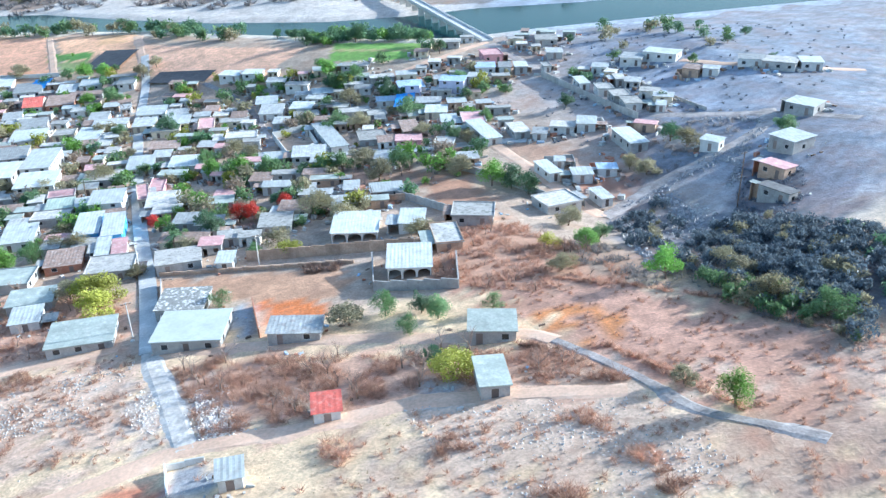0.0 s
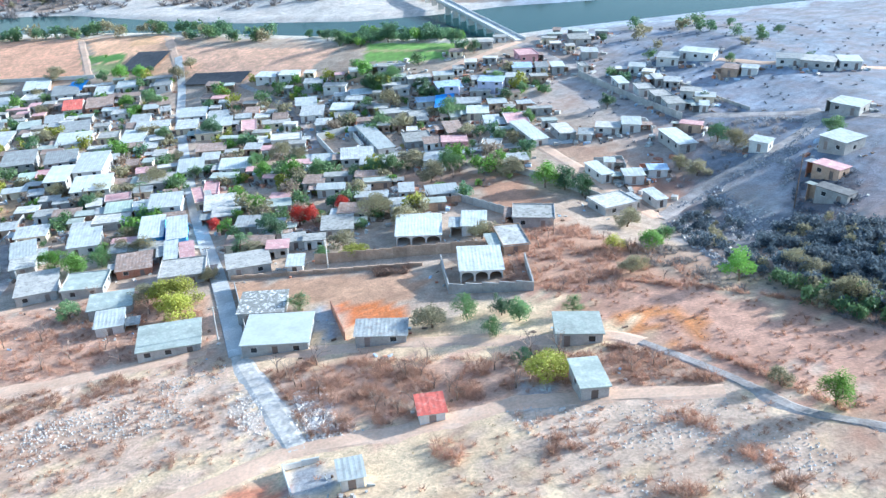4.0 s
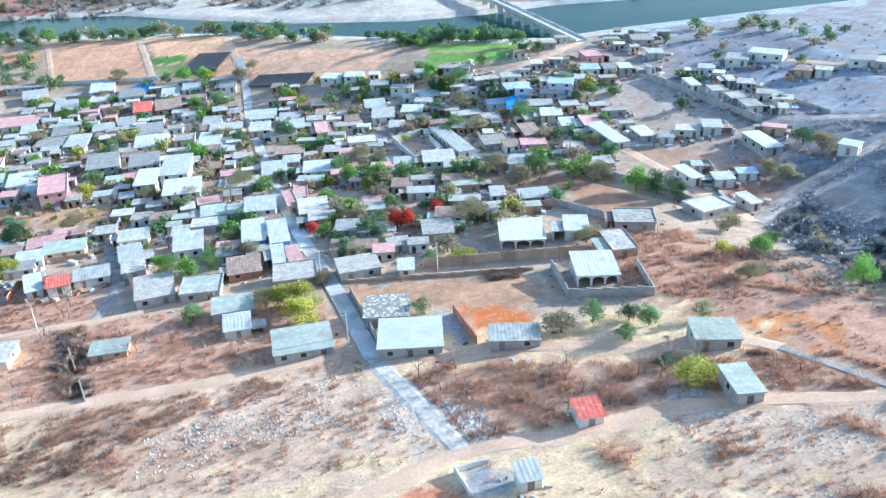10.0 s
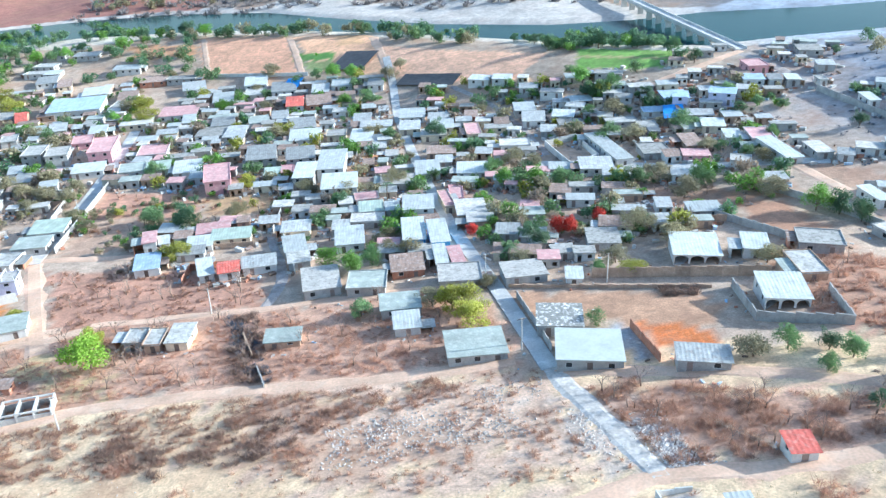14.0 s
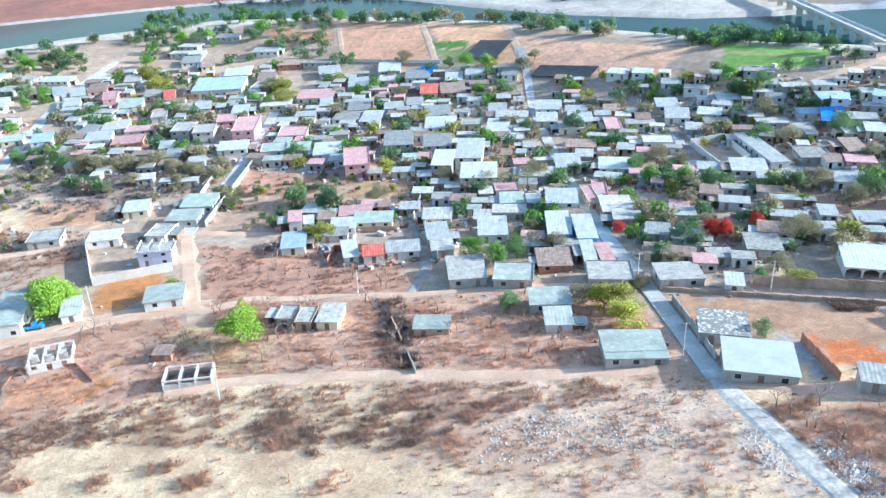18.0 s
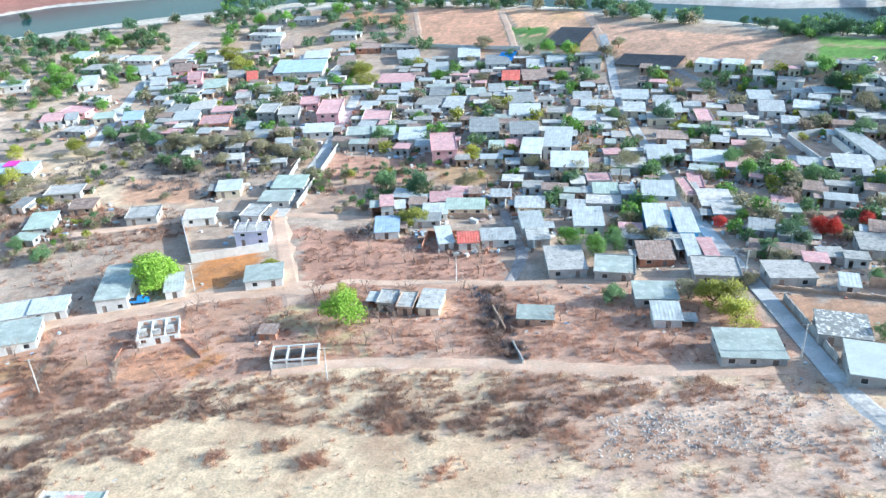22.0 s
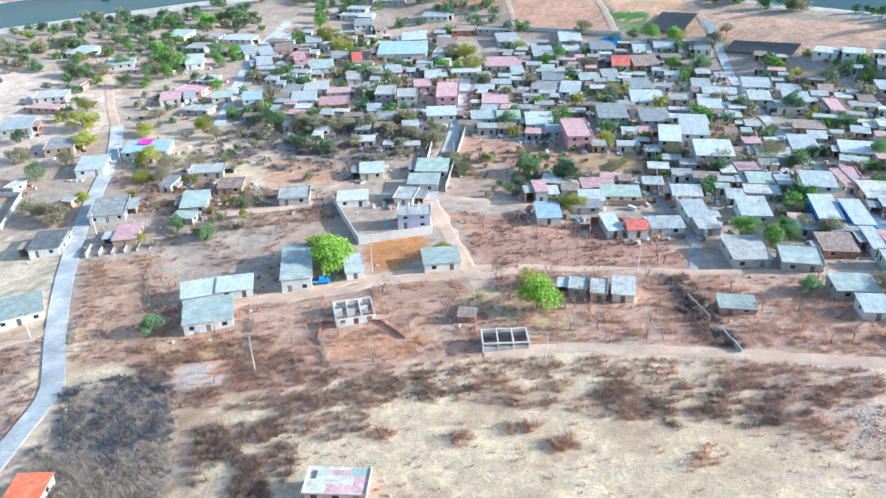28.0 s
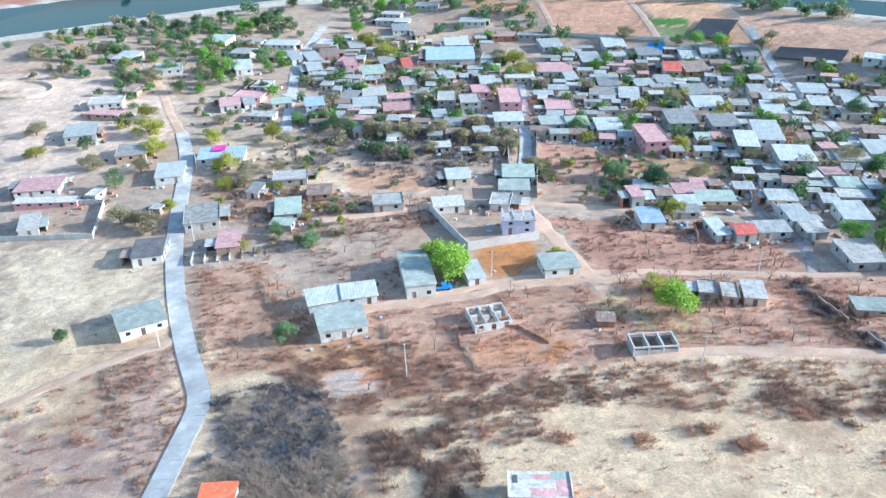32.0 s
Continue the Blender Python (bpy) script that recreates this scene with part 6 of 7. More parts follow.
tree(-286.7, 388.6, 7.0, "d")
tree(-305.4, 408.1, 7.0, "d")
tree(-309.6, 387.4, 8.0, "G")
tree(-364.2, 284.5, 4.0, "o")
tree(-353.8, 286.5, 4.0, "o")
tree(-112.3, 160.0, 4.0, "y")
tree(-247.4, 233.3, 5.0, "y")
tree(-168.3, 203.7, 3.0, "o")
tree(-386.5, 393.3, 6.0, "d")
tree(-363.6, 391.7, 6.0, "d")
tree(-341.0, 374.4, 8.0, "d")
tree(-342.7, 396.5, 6.0, "d")
tree(-332.3, 405.6, 6.0, "G")
tree(-327.2, 406.3, 7.0, "d")
tree(-304.2, 384.9, 7.0, "G")
tree(-302.1, 398.5, 7.0, "d")
tree(-301.0, 417.7, 7.0, "d")
tree(-302.8, 443.8, 6.0, "d")
tree(-276.4, 452.0, 8.0, "d")
tree(-247.1, 399.5, 8.0, "G")
tree(-263.9, 453.4, 8.0, "g")
tree(-247.0, 444.7, 9.0, "G")
tree(-240.1, 454.5, 7.0, "d")
tree(-308.5, 346.4, 7.0, "G")
tree(-301.0, 327.1, 8.0, "G")
tree(-281.1, 312.3, 8.0, "G")
tree(-288.6, 302.0, 7.0, "o")
tree(-307.4, 306.9, 7.0, "g")
tree(-273.9, 333.2, 8.0, "g")
tree(-264.4, 335.3, 7.0, "G")
tree(-232.1, 376.1, 8.0, "y")
tree(-218.0, 366.6, 6.0, "o")
tree(-253.9, 291.9, 5.0, "d")
tree(-272.9, 300.8, 5.0, "g")
tree(-227.1, 305.0, 6.0, "g")
tree(-252.1, 249.9, 5.0, "o")
tree(-226.2, 238.5, 7.0, "y")
tree(-218.2, 233.8, 6.0, "o")
tree(-190.8, 246.0, 7.0, "o")
tree(-184.3, 246.8, 7.0, "o")
tree(-198.9, 248.0, 7.0, "g")
tree(-206.8, 253.1, 6.0, "g")
tree(-222.2, 254.2, 6.0, "g")
tree(-177.8, 247.7, 6.0, "o")
tree(-175.0, 251.1, 6.0, "o")
tree(-167.1, 249.0, 6.0, "o")
tree(-209.5, 249.6, 5.0, "d")
tree(-165.6, 255.4, 6.0, "o")
tree(-155.2, 247.4, 6.0, "o")
tree(-144.5, 242.7, 6.0, "o")
tree(-181.0, 232.8, 5.0, "d")
tree(-230.1, 209.2, 7.0, "y")
tree(-220.4, 205.6, 6.0, "o")
tree(-186.1, 316.0, 6.0, "o")
tree(-191.8, 252.0, 6.0, "o")
tree(-203.6, 260.0, 5.0, "o")
tree(-153.1, 263.3, 5.0, "o")
tree(-139.7, 252.1, 5.0, "o")
tree(-164.5, 234.7, 5.0, "o")
tree(-168.6, 226.1, 4.0, "o")
tree(-147.0, 233.9, 5.0, "o")
tree(-138.2, 147.8, 10.0, "L")
tree(-136.2, 152.6, 7.0, "L")
tree(-142.6, 154.6, 7.5, "L")
tree(-83.6, 136.6, 8.2, "L")
tree(-180.7, 160.4, 5.0, "g")
tree(-218.0, 196.8, 5.0, "o")
tree(-119.8, 216.0, 4.0, "o")
tree(-99.8, 217.7, 7.0, "g")
tree(-88.9, 213.8, 8.0, "d")
tree(-151.0, 329.3, 6.0, "G")
tree(-144.6, 334.5, 8.0, "y")
tree(-160.9, 362.8, 5.0, "o")
tree(-159.1, 410.2, 5.0, "o")
tree(-87.7, 190.2, 4.0, "y")
tree(-452.4, 493.2, 7.0, "d")
tree(-226.9, 458.5, 7.0, "d")
tree(-160.7, 351.7, 7.0, "o")
tree(-158.9, 334.1, 6.0, "G")
tree(-152.4, 350.6, 9.0, "y")
tree(-182.3, 479.8, 8.0, "d")
tree(-173.0, 483.2, 9.0, "d")
tree(-157.2, 470.7, 8.0, "G")
tree(-201.7, 457.4, 9.0, "G")
tree(-196.5, 475.7, 8.0, "d")
tree(-232.5, 450.7, 8.0, "G")
tree(-239.4, 447.6, 7.0, "g")
tree(-270.9, 454.9, 8.0, "g")
tree(-217.6, 356.8, 8.0, "y")
tree(-244.6, 430.5, 6.0, "g")
tree(-102.8, 394.5, 7.0, "o")
tree(-77.7, 382.1, 6.0, "g")
tree(-69.0, 379.9, 8.0, "G")
tree(-58.7, 374.7, 8.0, "G")
tree(-46.8, 336.4, 9.0, "g")
tree(-40.4, 366.7, 7.0, "o")
tree(-114.0, 344.3, 7.0, "G")
tree(-93.8, 340.2, 6.0, "o")
tree(-80.6, 302.2, 6.0, "o")
tree(-105.6, 374.2, 5.0, "o")
tree(-15.4, 240.3, 5.0, "g")
tree(-28.1, 238.0, 7.0, "o")
tree(-34.1, 287.8, 6.0, "g")
tree(-16.9, 286.4, 8.0, "d")
tree(-3.3, 269.3, 5.0, "g")
tree(-58.4, 339.8, 7.0, "G")
tree(-81.7, 409.1, 2.0, "G")
tree(-55.2, 380.4, 4.0, "d")
tree(6.8, 229.0, 7.0, "G")
tree(15.9, 223.8, 8.0, "G")
tree(22.7, 224.3, 7.0, "g")
tree(2.8, 240.8, 7.0, "g")
tree(9.7, 250.2, 6.0, "o")
tree(-25.1, 262.9, 4.0, "o")
tree(15.6, 242.6, 6.0, "o")
tree(42.1, 320.2, 8.0, "G")
tree(51.8, 310.1, 8.0, "g")
tree(32.6, 364.5, 8.0, "d")
tree(-24.8, 446.4, 4.0, "d")
tree(-15.3, 442.6, 4.0, "d")
tree(18.6, 388.2, 5.0, "d")
tree(27.3, 378.2, 6.0, "d")
tree(-78.6, 248.4, 5.0, "y")
tree(-102.2, 220.0, 6.0, "g")
tree(-87.0, 211.2, 8.0, "d")
tree(-115.8, 262.6, 7.0, "g")
tree(-56.2, 236.2, 6.0, "o")
tree(-41.8, 230.7, 6.0, "o")
tree(-44.0, 221.4, 6.0, "d")
tree(-75.1, 220.2, 6.0, "o")
tree(-83.6, 190.9, 6.0, "y")
tree(-40.2, 176.3, 7.0, "G")
tree(-33.4, 173.2, 7.0, "G")
tree(-28.9, 177.5, 6.0, "g")
tree(-25.9, 191.7, 5.0, "o")
tree(-25.8, 183.4, 5.0, "o")
tree(-19.6, 181.8, 6.0, "o")
tree(-28.4, 149.6, 5.0, "g")
tree(1.5, 195.8, 4.5, "G")
tree(-3.9, 191.9, 4.0, "R")
tree(18.4, 186.0, 6.0, "R")
tree(21.6, 187.0, 5.0, "R")
tree(29.5, 192.1, 5.0, "R")
tree(7.0, 200.4, 6.0, "G")
tree(4.9, 175.3, 5.0, "g")
tree(10.3, 183.2, 6.0, "d")
tree(12.8, 178.8, 6.0, "d")
tree(8.0, 170.5, 4.0, "o")
tree(38.0, 183.4, 7.0, "o")
tree(29.2, 165.6, 5.0, "o")
tree(24.5, 160.2, 4.0, "g")
tree(31.7, 158.3, 4.0, "y")
tree(-5.3, 149.3, 6.5, "y")
tree(-1.0, 158.4, 4.0, "o")
tree(-88.0, 146.5, 4.5, "y")
tree(51.0, 220.1, 6.0, "o")
tree(44.7, 217.2, 7.0, "g")
tree(38.6, 219.2, 6.0, "g")
tree(54.4, 204.2, 7.0, "o")
tree(60.9, 211.5, 7.0, "g")
tree(44.7, 173.7, 6.0, "o")
tree(40.3, 289.7, 6.0, "g")
tree(44.7, 265.4, 7.0, "g")
tree(63.0, 289.3, 6.0, "d")
tree(69.4, 264.6, 8.0, "g")
tree(33.2, 216.0, 4.0, "d")
tree(-126.8, 223.4, 5.0, "o")
tree(-136.7, 241.1, 6.0, "o")
tree(-149.6, 247.7, 5.0, "o")
tree(-131.0, 322.3, 4.0, "g")
tree(-42.3, 293.4, 6.0, "o")
tree(83.6, 125.2, 4.0, "o")
tree(44.1, 117.0, 5.0, "o")
tree(50.4, 118.5, 5.0, "g")
tree(20.0, 135.6, 4.0, "g")
tree(-4.5, 141.4, 6.0, "y")
tree(-12.8, 151.7, 5.0, "o")
tree(-8.6, 149.0, 6.5, "y")
tree(56.5, 116.6, 4.0, "d")
tree(58.9, 113.1, 4.5, "g")
tree(53.5, 109.5, 4.0, "g")
tree(68.0, 112.1, 4.0, "g")
tree(58.5, 92.5, 5.0, "y")
tree(56.2, 98.2, 3.0, "d")
tree(98.1, 112.4, 6.0, "G")
tree(88.8, 69.7, 6.0, "G")
tree(85.9, 77.3, 3.0, "o")
tree(84.9, 139.8, 4.0, "y")
tree(92.5, 137.6, 5.0, "G")
tree(96.5, 141.7, 5.0, "g")
tree(94.1, 156.7, 5.0, "o")
tree(86.9, 183.1, 7.0, "d")
tree(82.5, 186.3, 8.0, "G")
tree(90.2, 178.5, 7.0, "d")
tree(75.8, 198.6, 6.0, "o")
tree(72.3, 205.6, 6.0, "o")
tree(71.0, 242.1, 5.0, "o")
tree(89.3, 270.4, 6.0, "d")
tree(89.3, 287.4, 6.0, "g")
tree(96.4, 274.9, 5.0, "g")
tree(87.5, 323.9, 7.0, "d")
tree(82.8, 341.0, 8.0, "d")
tree(54.6, 361.1, 8.0, "d")
tree(38.7, 330.6, 5.0, "g")
tree(46.5, 305.7, 8.0, "g")
tree(49.8, 287.5, 8.0, "o")
tree(42.2, 308.3, 7.0, "d")
tree(63.4, 295.6, 6.0, "d")
tree(70.9, 286.2, 6.0, "g")
tree(52.0, 259.7, 7.0, "o")
tree(140.9, 318.1, 4.0, "d")
tree(119.0, 186.2, 5.0, "o")
tree(121.6, 181.2, 5.0, "o")
tree(135.8, 189.9, 6.0, "o")
tree(133.9, 196.3, 6.0, "d")
tree(156.9, 180.4, 6.0, "g")
tree(118.5, 244.6, 5.0, "d")
tree(168.9, 262.9, 4.0, "g")
tree(190.7, 249.6, 4.0, "d")
tree(189.8, 280.1, 4.0, "d")
tree(103.7, 270.8, 4.0, "g")
tree(92.2, 245.5, 5.0, "g")
tree(79.2, 230.8, 5.0, "g")
tree(82.7, 225.6, 5.0, "o")
tree(145.1, 230.6, 4.0, "d")
tree(202.8, 292.2, 4.0, "d")
tree(-7.6, 437.5, 4.0, "o")
tree(-130.7, 463.2, 6.0, "d")
tree(-114.9, 460.2, 6.0, "d")
tree(-101.2, 453.3, 4.0, "d")
tree(31.7, 382.0, 5.0, "d")
tree(23.6, 390.6, 4.0, "d")
tree(72.3, 359.1, 6.0, "d")
tree(-35.9, 374.8, 6.0, "o")
tree(-10.0, 308.7, 5.0, "d")
tree(60.4, 157.0, 5.0, "o")
tree(108.0, 96.2, 5.0, "o")
tree(111.0, 87.1, 5.0, "g")
tree(108.8, 107.2, 4.0, "o")
tree(109.5, 113.7, 4.0, "o")

def palm(x, y, h, seed):
    """A palm: a slim leaning trunk and arching fronds, each a ribbed strip of leaflets."""
    r = random.Random(seed)
    root = new("palm_tree")
    root.matrix_world = pose(x, y, float(land(x, y)) - 0.2, 0, 0, r.uniform(0, 360))
    vs, fs = [], []
    top = Vector((0.5, 0.2, h))
    tapered(vs, fs, Vector((0, 0, 0)), Vector((0.15, 0.05, h * 0.5)), 0.22, 0.17, 7)
    tapered(vs, fs, Vector((0.15, 0.05, h * 0.5)), top, 0.17, 0.13, 7)
    part("trunk", (vs, fs), TRUNK, root)
    for k in range(16):
        a, rise, reach = 6.283 * k / 16 + r.uniform(-0.15, 0.15), r.uniform(-0.1, 1.0), r.uniform(2.2, 3.0)
        out, side = Vector((math.cos(a), math.sin(a), 0)), Vector((-math.sin(a), math.cos(a), 0))
        vs, fs = [], []
        for i in range(9):
            u = i / 8
            p = top + out * reach * u + Vector((0, 0, rise * u - 2.0 * u * u))
            half = 0.5 * math.sin(3.1416 * min(1.0, u * 0.9 + 0.08))
            n = len(vs)
            vs += [tuple(p), tuple(p + side * half + out * 0.25 - Vector((0, 0, half * 0.5))), tuple(p - side * half + out * 0.25 - Vector((0, 0, half * 0.5))), tuple(p + out * 0.2)]
            fs += [(n, n + 1, n + 3), (n, n + 3, n + 2)]
        part("frond", (vs, fs), LEAF["d" if k % 3 else "g"], root)
    return tagged(root, "palm tree with drooping green fronds between houses", "palm", "palms")


palm(-29.5, 224.6, 6.0, 1)
palm(4.7, 171.6, 4.5, 2)


def make_bare(seed):
    """A leafless tree 1 m high: limbs that fork three times."""
    r = random.Random(seed)
    vs, fs, tv, tf = [], [], [], []

    def grow(a, way, length, radius, depth):
        b = a + way * length
        tapered(vs if depth < 1 else tv, fs if depth < 1 else tf, a, b, radius, radius * 0.6, 5 if depth < 2 else 3)
        if depth < 4:
            for k in range(3 if depth < 3 else 2):
                turn = Vector((r.uniform(-1, 1), r.uniform(-1, 1), r.uniform(-0.3, 0.5))) * 0.8
                grow(b, (way + turn).normalized(), length * r.uniform(0.6, 0.85), radius * 0.55, depth + 1)

    grow(Vector((0, 0, -0.05)), Vector((r.uniform(-0.15, 0.15), r.uniform(-0.15, 0.15), 1)).normalized(), 0.3, 0.03, 0)
    root = new("bare_tree")
    part("trunk", (vs, fs), TRUNK, root)
    part("crown", (tv, tf), DEADWOOD, root, "leafless grey-brown branching crown")
    return root


DEADWOOD = mat("grey_brown_branches", (0.34, 0.25, 0.20), 0.95, 0.2, 6.0, 1.0, tint=0.25)
BARE = [make_bare(90 + i) for i in range(4)]
PROTO["bare"] = BARE
bare_rng = random.Random(31)
for poly, count in (([(-95, 121), (-42, 122), (4, 124), (0, 144), (-9, 159), (-42, 158), (-112, 153)], 34), ([(27, 111), (79, 93), (82, 77), (44, 87), (22, 87), (14, 112)], 30), ([(-176, 131), (-117, 145), (-61, 156), (-10, 144), (-11, 126), (-74, 123), (-145, 95)], 46), ([(-118, 188), (-61, 179), (-50, 160), (-100, 152)], 24), ([(-243, 202), (-182, 195), (-145, 196), (-151, 173), (-187, 167), (-208, 172)], 14), ([(-210, 146), (-191, 151), (-170, 131), (-162, 115), (-167, 106), (-180, 102)], 7), ([(63, 164), (82, 159), (94, 132), (92, 114), (75, 117), (60, 130)], 24), ([(-225, 215), (-150, 205), (-140, 250), (-215, 250)], 26), ([(2, 166), (75, 195), (96, 230), (60, 300), (0, 330), (-18, 270)], 26), ([(-128, 212), (-60, 204), (-12, 168), (-34, 330), (-130, 330)], 26), ([(-200, 130), (-150, 140), (-155, 190), (-215, 200)], 14)):
    xs, ys = [q[0] for q in poly], [q[1] for q in poly]
    made = tries = 0
    while made < count and tries < 3000:
        tries += 1
        x, y = bare_rng.uniform(min(xs), max(xs)), bare_rng.uniform(min(ys), max(ys))
        if bool(inside(np.array([x]), np.array([y]), poly)[0]) and free(x, y, 0.8) and clear_of_roads(x, y, 0.8):
            h = bare_rng.uniform(2.5, 5.5)
            m = pose(x, y, float(land(x, y)), 0, 0, bare_rng.uniform(0, 360)) @ Matrix.Diagonal((h * 1.2, h * 1.2, h, 1))
            tagged(copy_thing(BARE[made % 4], m), "leafless grey-brown tree on dry ground", "tree", "bare trees")
            made += 1


WOODS = {}


def far_tree(x, y, h, kind):
    """A tree of the far yards and banks, gathered by foliage for one joined mesh."""
    r = infill
    clumps = [(Vector((r.uniform(-0.30, 0.30), r.uniform(-0.30, 0.30), r.uniform(0.22, 0.72))), r.uniform(0.17, 0.30)) for k in range(9)]
    n = 420
    c = np.array([(*p, s) for p, s in clumps])[np.array([r.randrange(9) for k in range(n)])]
    g = np.random.RandomState(r.randrange(10 ** 6))
    d = g.normal(0, 1, (n, 3))
    d /= np.linalg.norm(d, axis=1)[:, None]
    p = (c[:, :3] + d * c[:, 3:] * g.uniform(0.5, 1.1, (n, 1))) * (h * 1.15, h * 1.15, h)
    p += (x, y, float(land(x, y)))
    u, v = g.normal(0, 1, (2, n, 3))
    s = h * 0.055 * g.uniform(0.5, 1.2, (n, 1))
    WOODS.setdefault(kind, []).append(np.stack([p + u * s, p + v * s, p - (u + v) * s * 0.7], 1))
    trunk = np.array([[(x - 0.15, y, 0), (x + 0.15, y, 0), (x, y, h * 0.6)], [(x, y - 0.15, 0), (x, y + 0.15, 0), (x, y, h * 0.6)]])
    trunk[:, :, 2] += float(land(x, y)) - 0.2
    WOODS.setdefault("trunk", []).append(trunk)


for poly, count, kinds in [
    ([(-128, 212), (-100, 200), (-60, 204), (-12, 168), (-22, 262), (-34, 330), (-45, 372), (-130, 385), (-148, 330), (-140, 262)], 80, "GgdGoobgyG"),
    ([(2, 166), (40, 172), (75, 195), (96, 230), (112, 290), (62, 312), (0, 345), (-28, 350), (-18, 270)], 80, "gdGogobyG"),
    ([(-150, 330), (-142, 265), (-222, 252), (-262, 330), (-262, 380), (-170, 400)], 56, "gdGooGg"),
    ([(-420, 330), (-300, 260), (-262, 330), (-262, 400), (-330, 440)], 55, "ggddddoG"),
    ([(-240, 400), (-130, 395), (-120, 460), (-200, 480), (-290, 450)], 34, "gddGdo"),
    ([(60, 312), (90, 335), (60, 370), (20, 392), (30, 380), (50, 330)], 34, "gddGdd"),
    ([(-225, 250), (-160, 215), (-140, 262), (-150, 320), (-215, 300)], 26, "oobogo"),
    ([(118, 270), (140, 215), (190, 215), (200, 330), (140, 340)], 16, "odg"),
    ([(-300, 615), (-150, 612), (-20, 560), (100, 500), (300, 480), (300, 560), (100, 600), (-300, 700)], 170, "dodood"),
    ([(-403, 396), (-374, 405), (-308, 390), (-266, 335), (-270, 306), (-285, 279), (-300, 276)], 56, "gGdoGoo"),
    ([(-340, 574), (-261, 566), (-161, 467), (-154, 437), (-195, 439), (-233, 438), (-257, 421)], 50, "ddggGd"),
    ([(45, 407), (88, 392), (88, 330), (79, 326), (40, 366)], 40, "ddgGd"),
    ([(-331, 337), (-330, 399), (-307, 459), (-258, 389), (-275, 373), (-256, 296), (-283, 277)], 22, "gdGooGg"),
    ([(-435, 374), (-350, 367), (-307, 305), (-284, 239), (-301, 231), (-333, 299), (-369, 291)], 32, "ggdoGoy"),
    ([(-180, 490), (-110, 470), (-60, 452), (20, 402), (0, 392), (-80, 430), (-180, 470)], 40, "ddog"),
]:
    xs, ys = [p[0] for p in poly], [p[1] for p in poly]
    made = tries = 0
    while made < count and tries < 5000:
        tries += 1
        x, y = infill.uniform(min(xs), max(xs)), infill.uniform(min(ys), max(ys))
        if bool(inside(np.array([x]), np.array([y]), poly)[0]) and free(x, y, 1.2) and clear_of_roads(x, y, 1.0) and not any(bool(inside(np.array([x]), np.array([y]), z)[0]) for z in KEEP_OPEN):
            far_tree(x, y, infill.uniform(3.4, 6.6) * (1.25 if y > 390 else 1), infill.choice(kinds))
            made += 1

for protos in PROTO.values():
    for proto in protos:
        for o in list(proto.children) + [proto]:
            bpy.data.objects.remove(o)

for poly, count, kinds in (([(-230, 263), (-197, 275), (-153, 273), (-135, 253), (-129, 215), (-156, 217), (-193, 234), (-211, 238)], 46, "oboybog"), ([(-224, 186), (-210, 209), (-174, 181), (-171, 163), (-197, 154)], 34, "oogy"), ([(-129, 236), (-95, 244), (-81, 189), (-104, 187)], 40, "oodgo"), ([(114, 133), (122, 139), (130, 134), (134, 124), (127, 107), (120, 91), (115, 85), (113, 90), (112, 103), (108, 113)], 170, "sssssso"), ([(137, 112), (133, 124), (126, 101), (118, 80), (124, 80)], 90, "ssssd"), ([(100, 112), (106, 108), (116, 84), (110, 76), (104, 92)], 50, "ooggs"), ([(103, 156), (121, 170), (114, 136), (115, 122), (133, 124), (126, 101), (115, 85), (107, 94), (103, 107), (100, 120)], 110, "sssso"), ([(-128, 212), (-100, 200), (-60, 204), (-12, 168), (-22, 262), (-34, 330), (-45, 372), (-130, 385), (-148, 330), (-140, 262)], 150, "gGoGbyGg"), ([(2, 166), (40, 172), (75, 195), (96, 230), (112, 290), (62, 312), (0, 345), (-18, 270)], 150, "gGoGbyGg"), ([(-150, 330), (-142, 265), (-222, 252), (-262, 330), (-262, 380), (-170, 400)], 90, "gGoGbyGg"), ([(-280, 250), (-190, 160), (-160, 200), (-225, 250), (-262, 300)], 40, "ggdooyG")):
    xs, ys = [p[0] for p in poly], [p[1] for p in poly]
    made = tries = 0
    while made < count and tries < 4000:
        tries += 1
        x, y = infill.uniform(min(xs), max(xs)), infill.uniform(min(ys), max(ys))
        if bool(inside(np.array([x]), np.array([y]), poly)[0]) and free(x, y, 0.4) and clear_of_roads(x, y, 0.6):
            far_tree(x, y, infill.uniform(1.4, 3.4), infill.choice(kinds))
            made += 1

# ---- scrub, tufts and stones, too many to count ----
SAND_PIT = [(-156, 105), (-145, 109), (-140, 100), (-151, 97)]


def scatter(poly, count, seed):
    r = np.random.RandomState(seed)
    p = np.array(poly, float)
    lo, hi = p.min(0), p.max(0)
    q = r.uniform(lo, hi, (count * 4, 2))
    keep = inside(q[:, 0], q[:, 1], poly) & ~inside(q[:, 0], q[:, 1], SAND_PIT)
    q = q[keep]
    thick = waves(q[:, 0], q[:, 1], seed + 50, 13) + r.uniform(-0.8, 0.8, len(q))
    return q[thick > -0.1][:count], r


def soup(name, tris, material, label, category):
    """One mesh from an array of triangles."""
    me = bpy.data.meshes.new(name)
    n = len(tris)
    me.vertices.add(3 * n)
    me.vertices.foreach_set("co", tris.reshape(-1))
    me.loops.add(3 * n)
    me.loops.foreach_set("vertex_index", np.arange(3 * n))
    me.polygons.add(n)
    me.polygons.foreach_set("loop_start", np.arange(0, 3 * n, 3))
    me.update()
    me.materials.append(material)
    return tagged(new(name, me), label, category, "", "stuff")


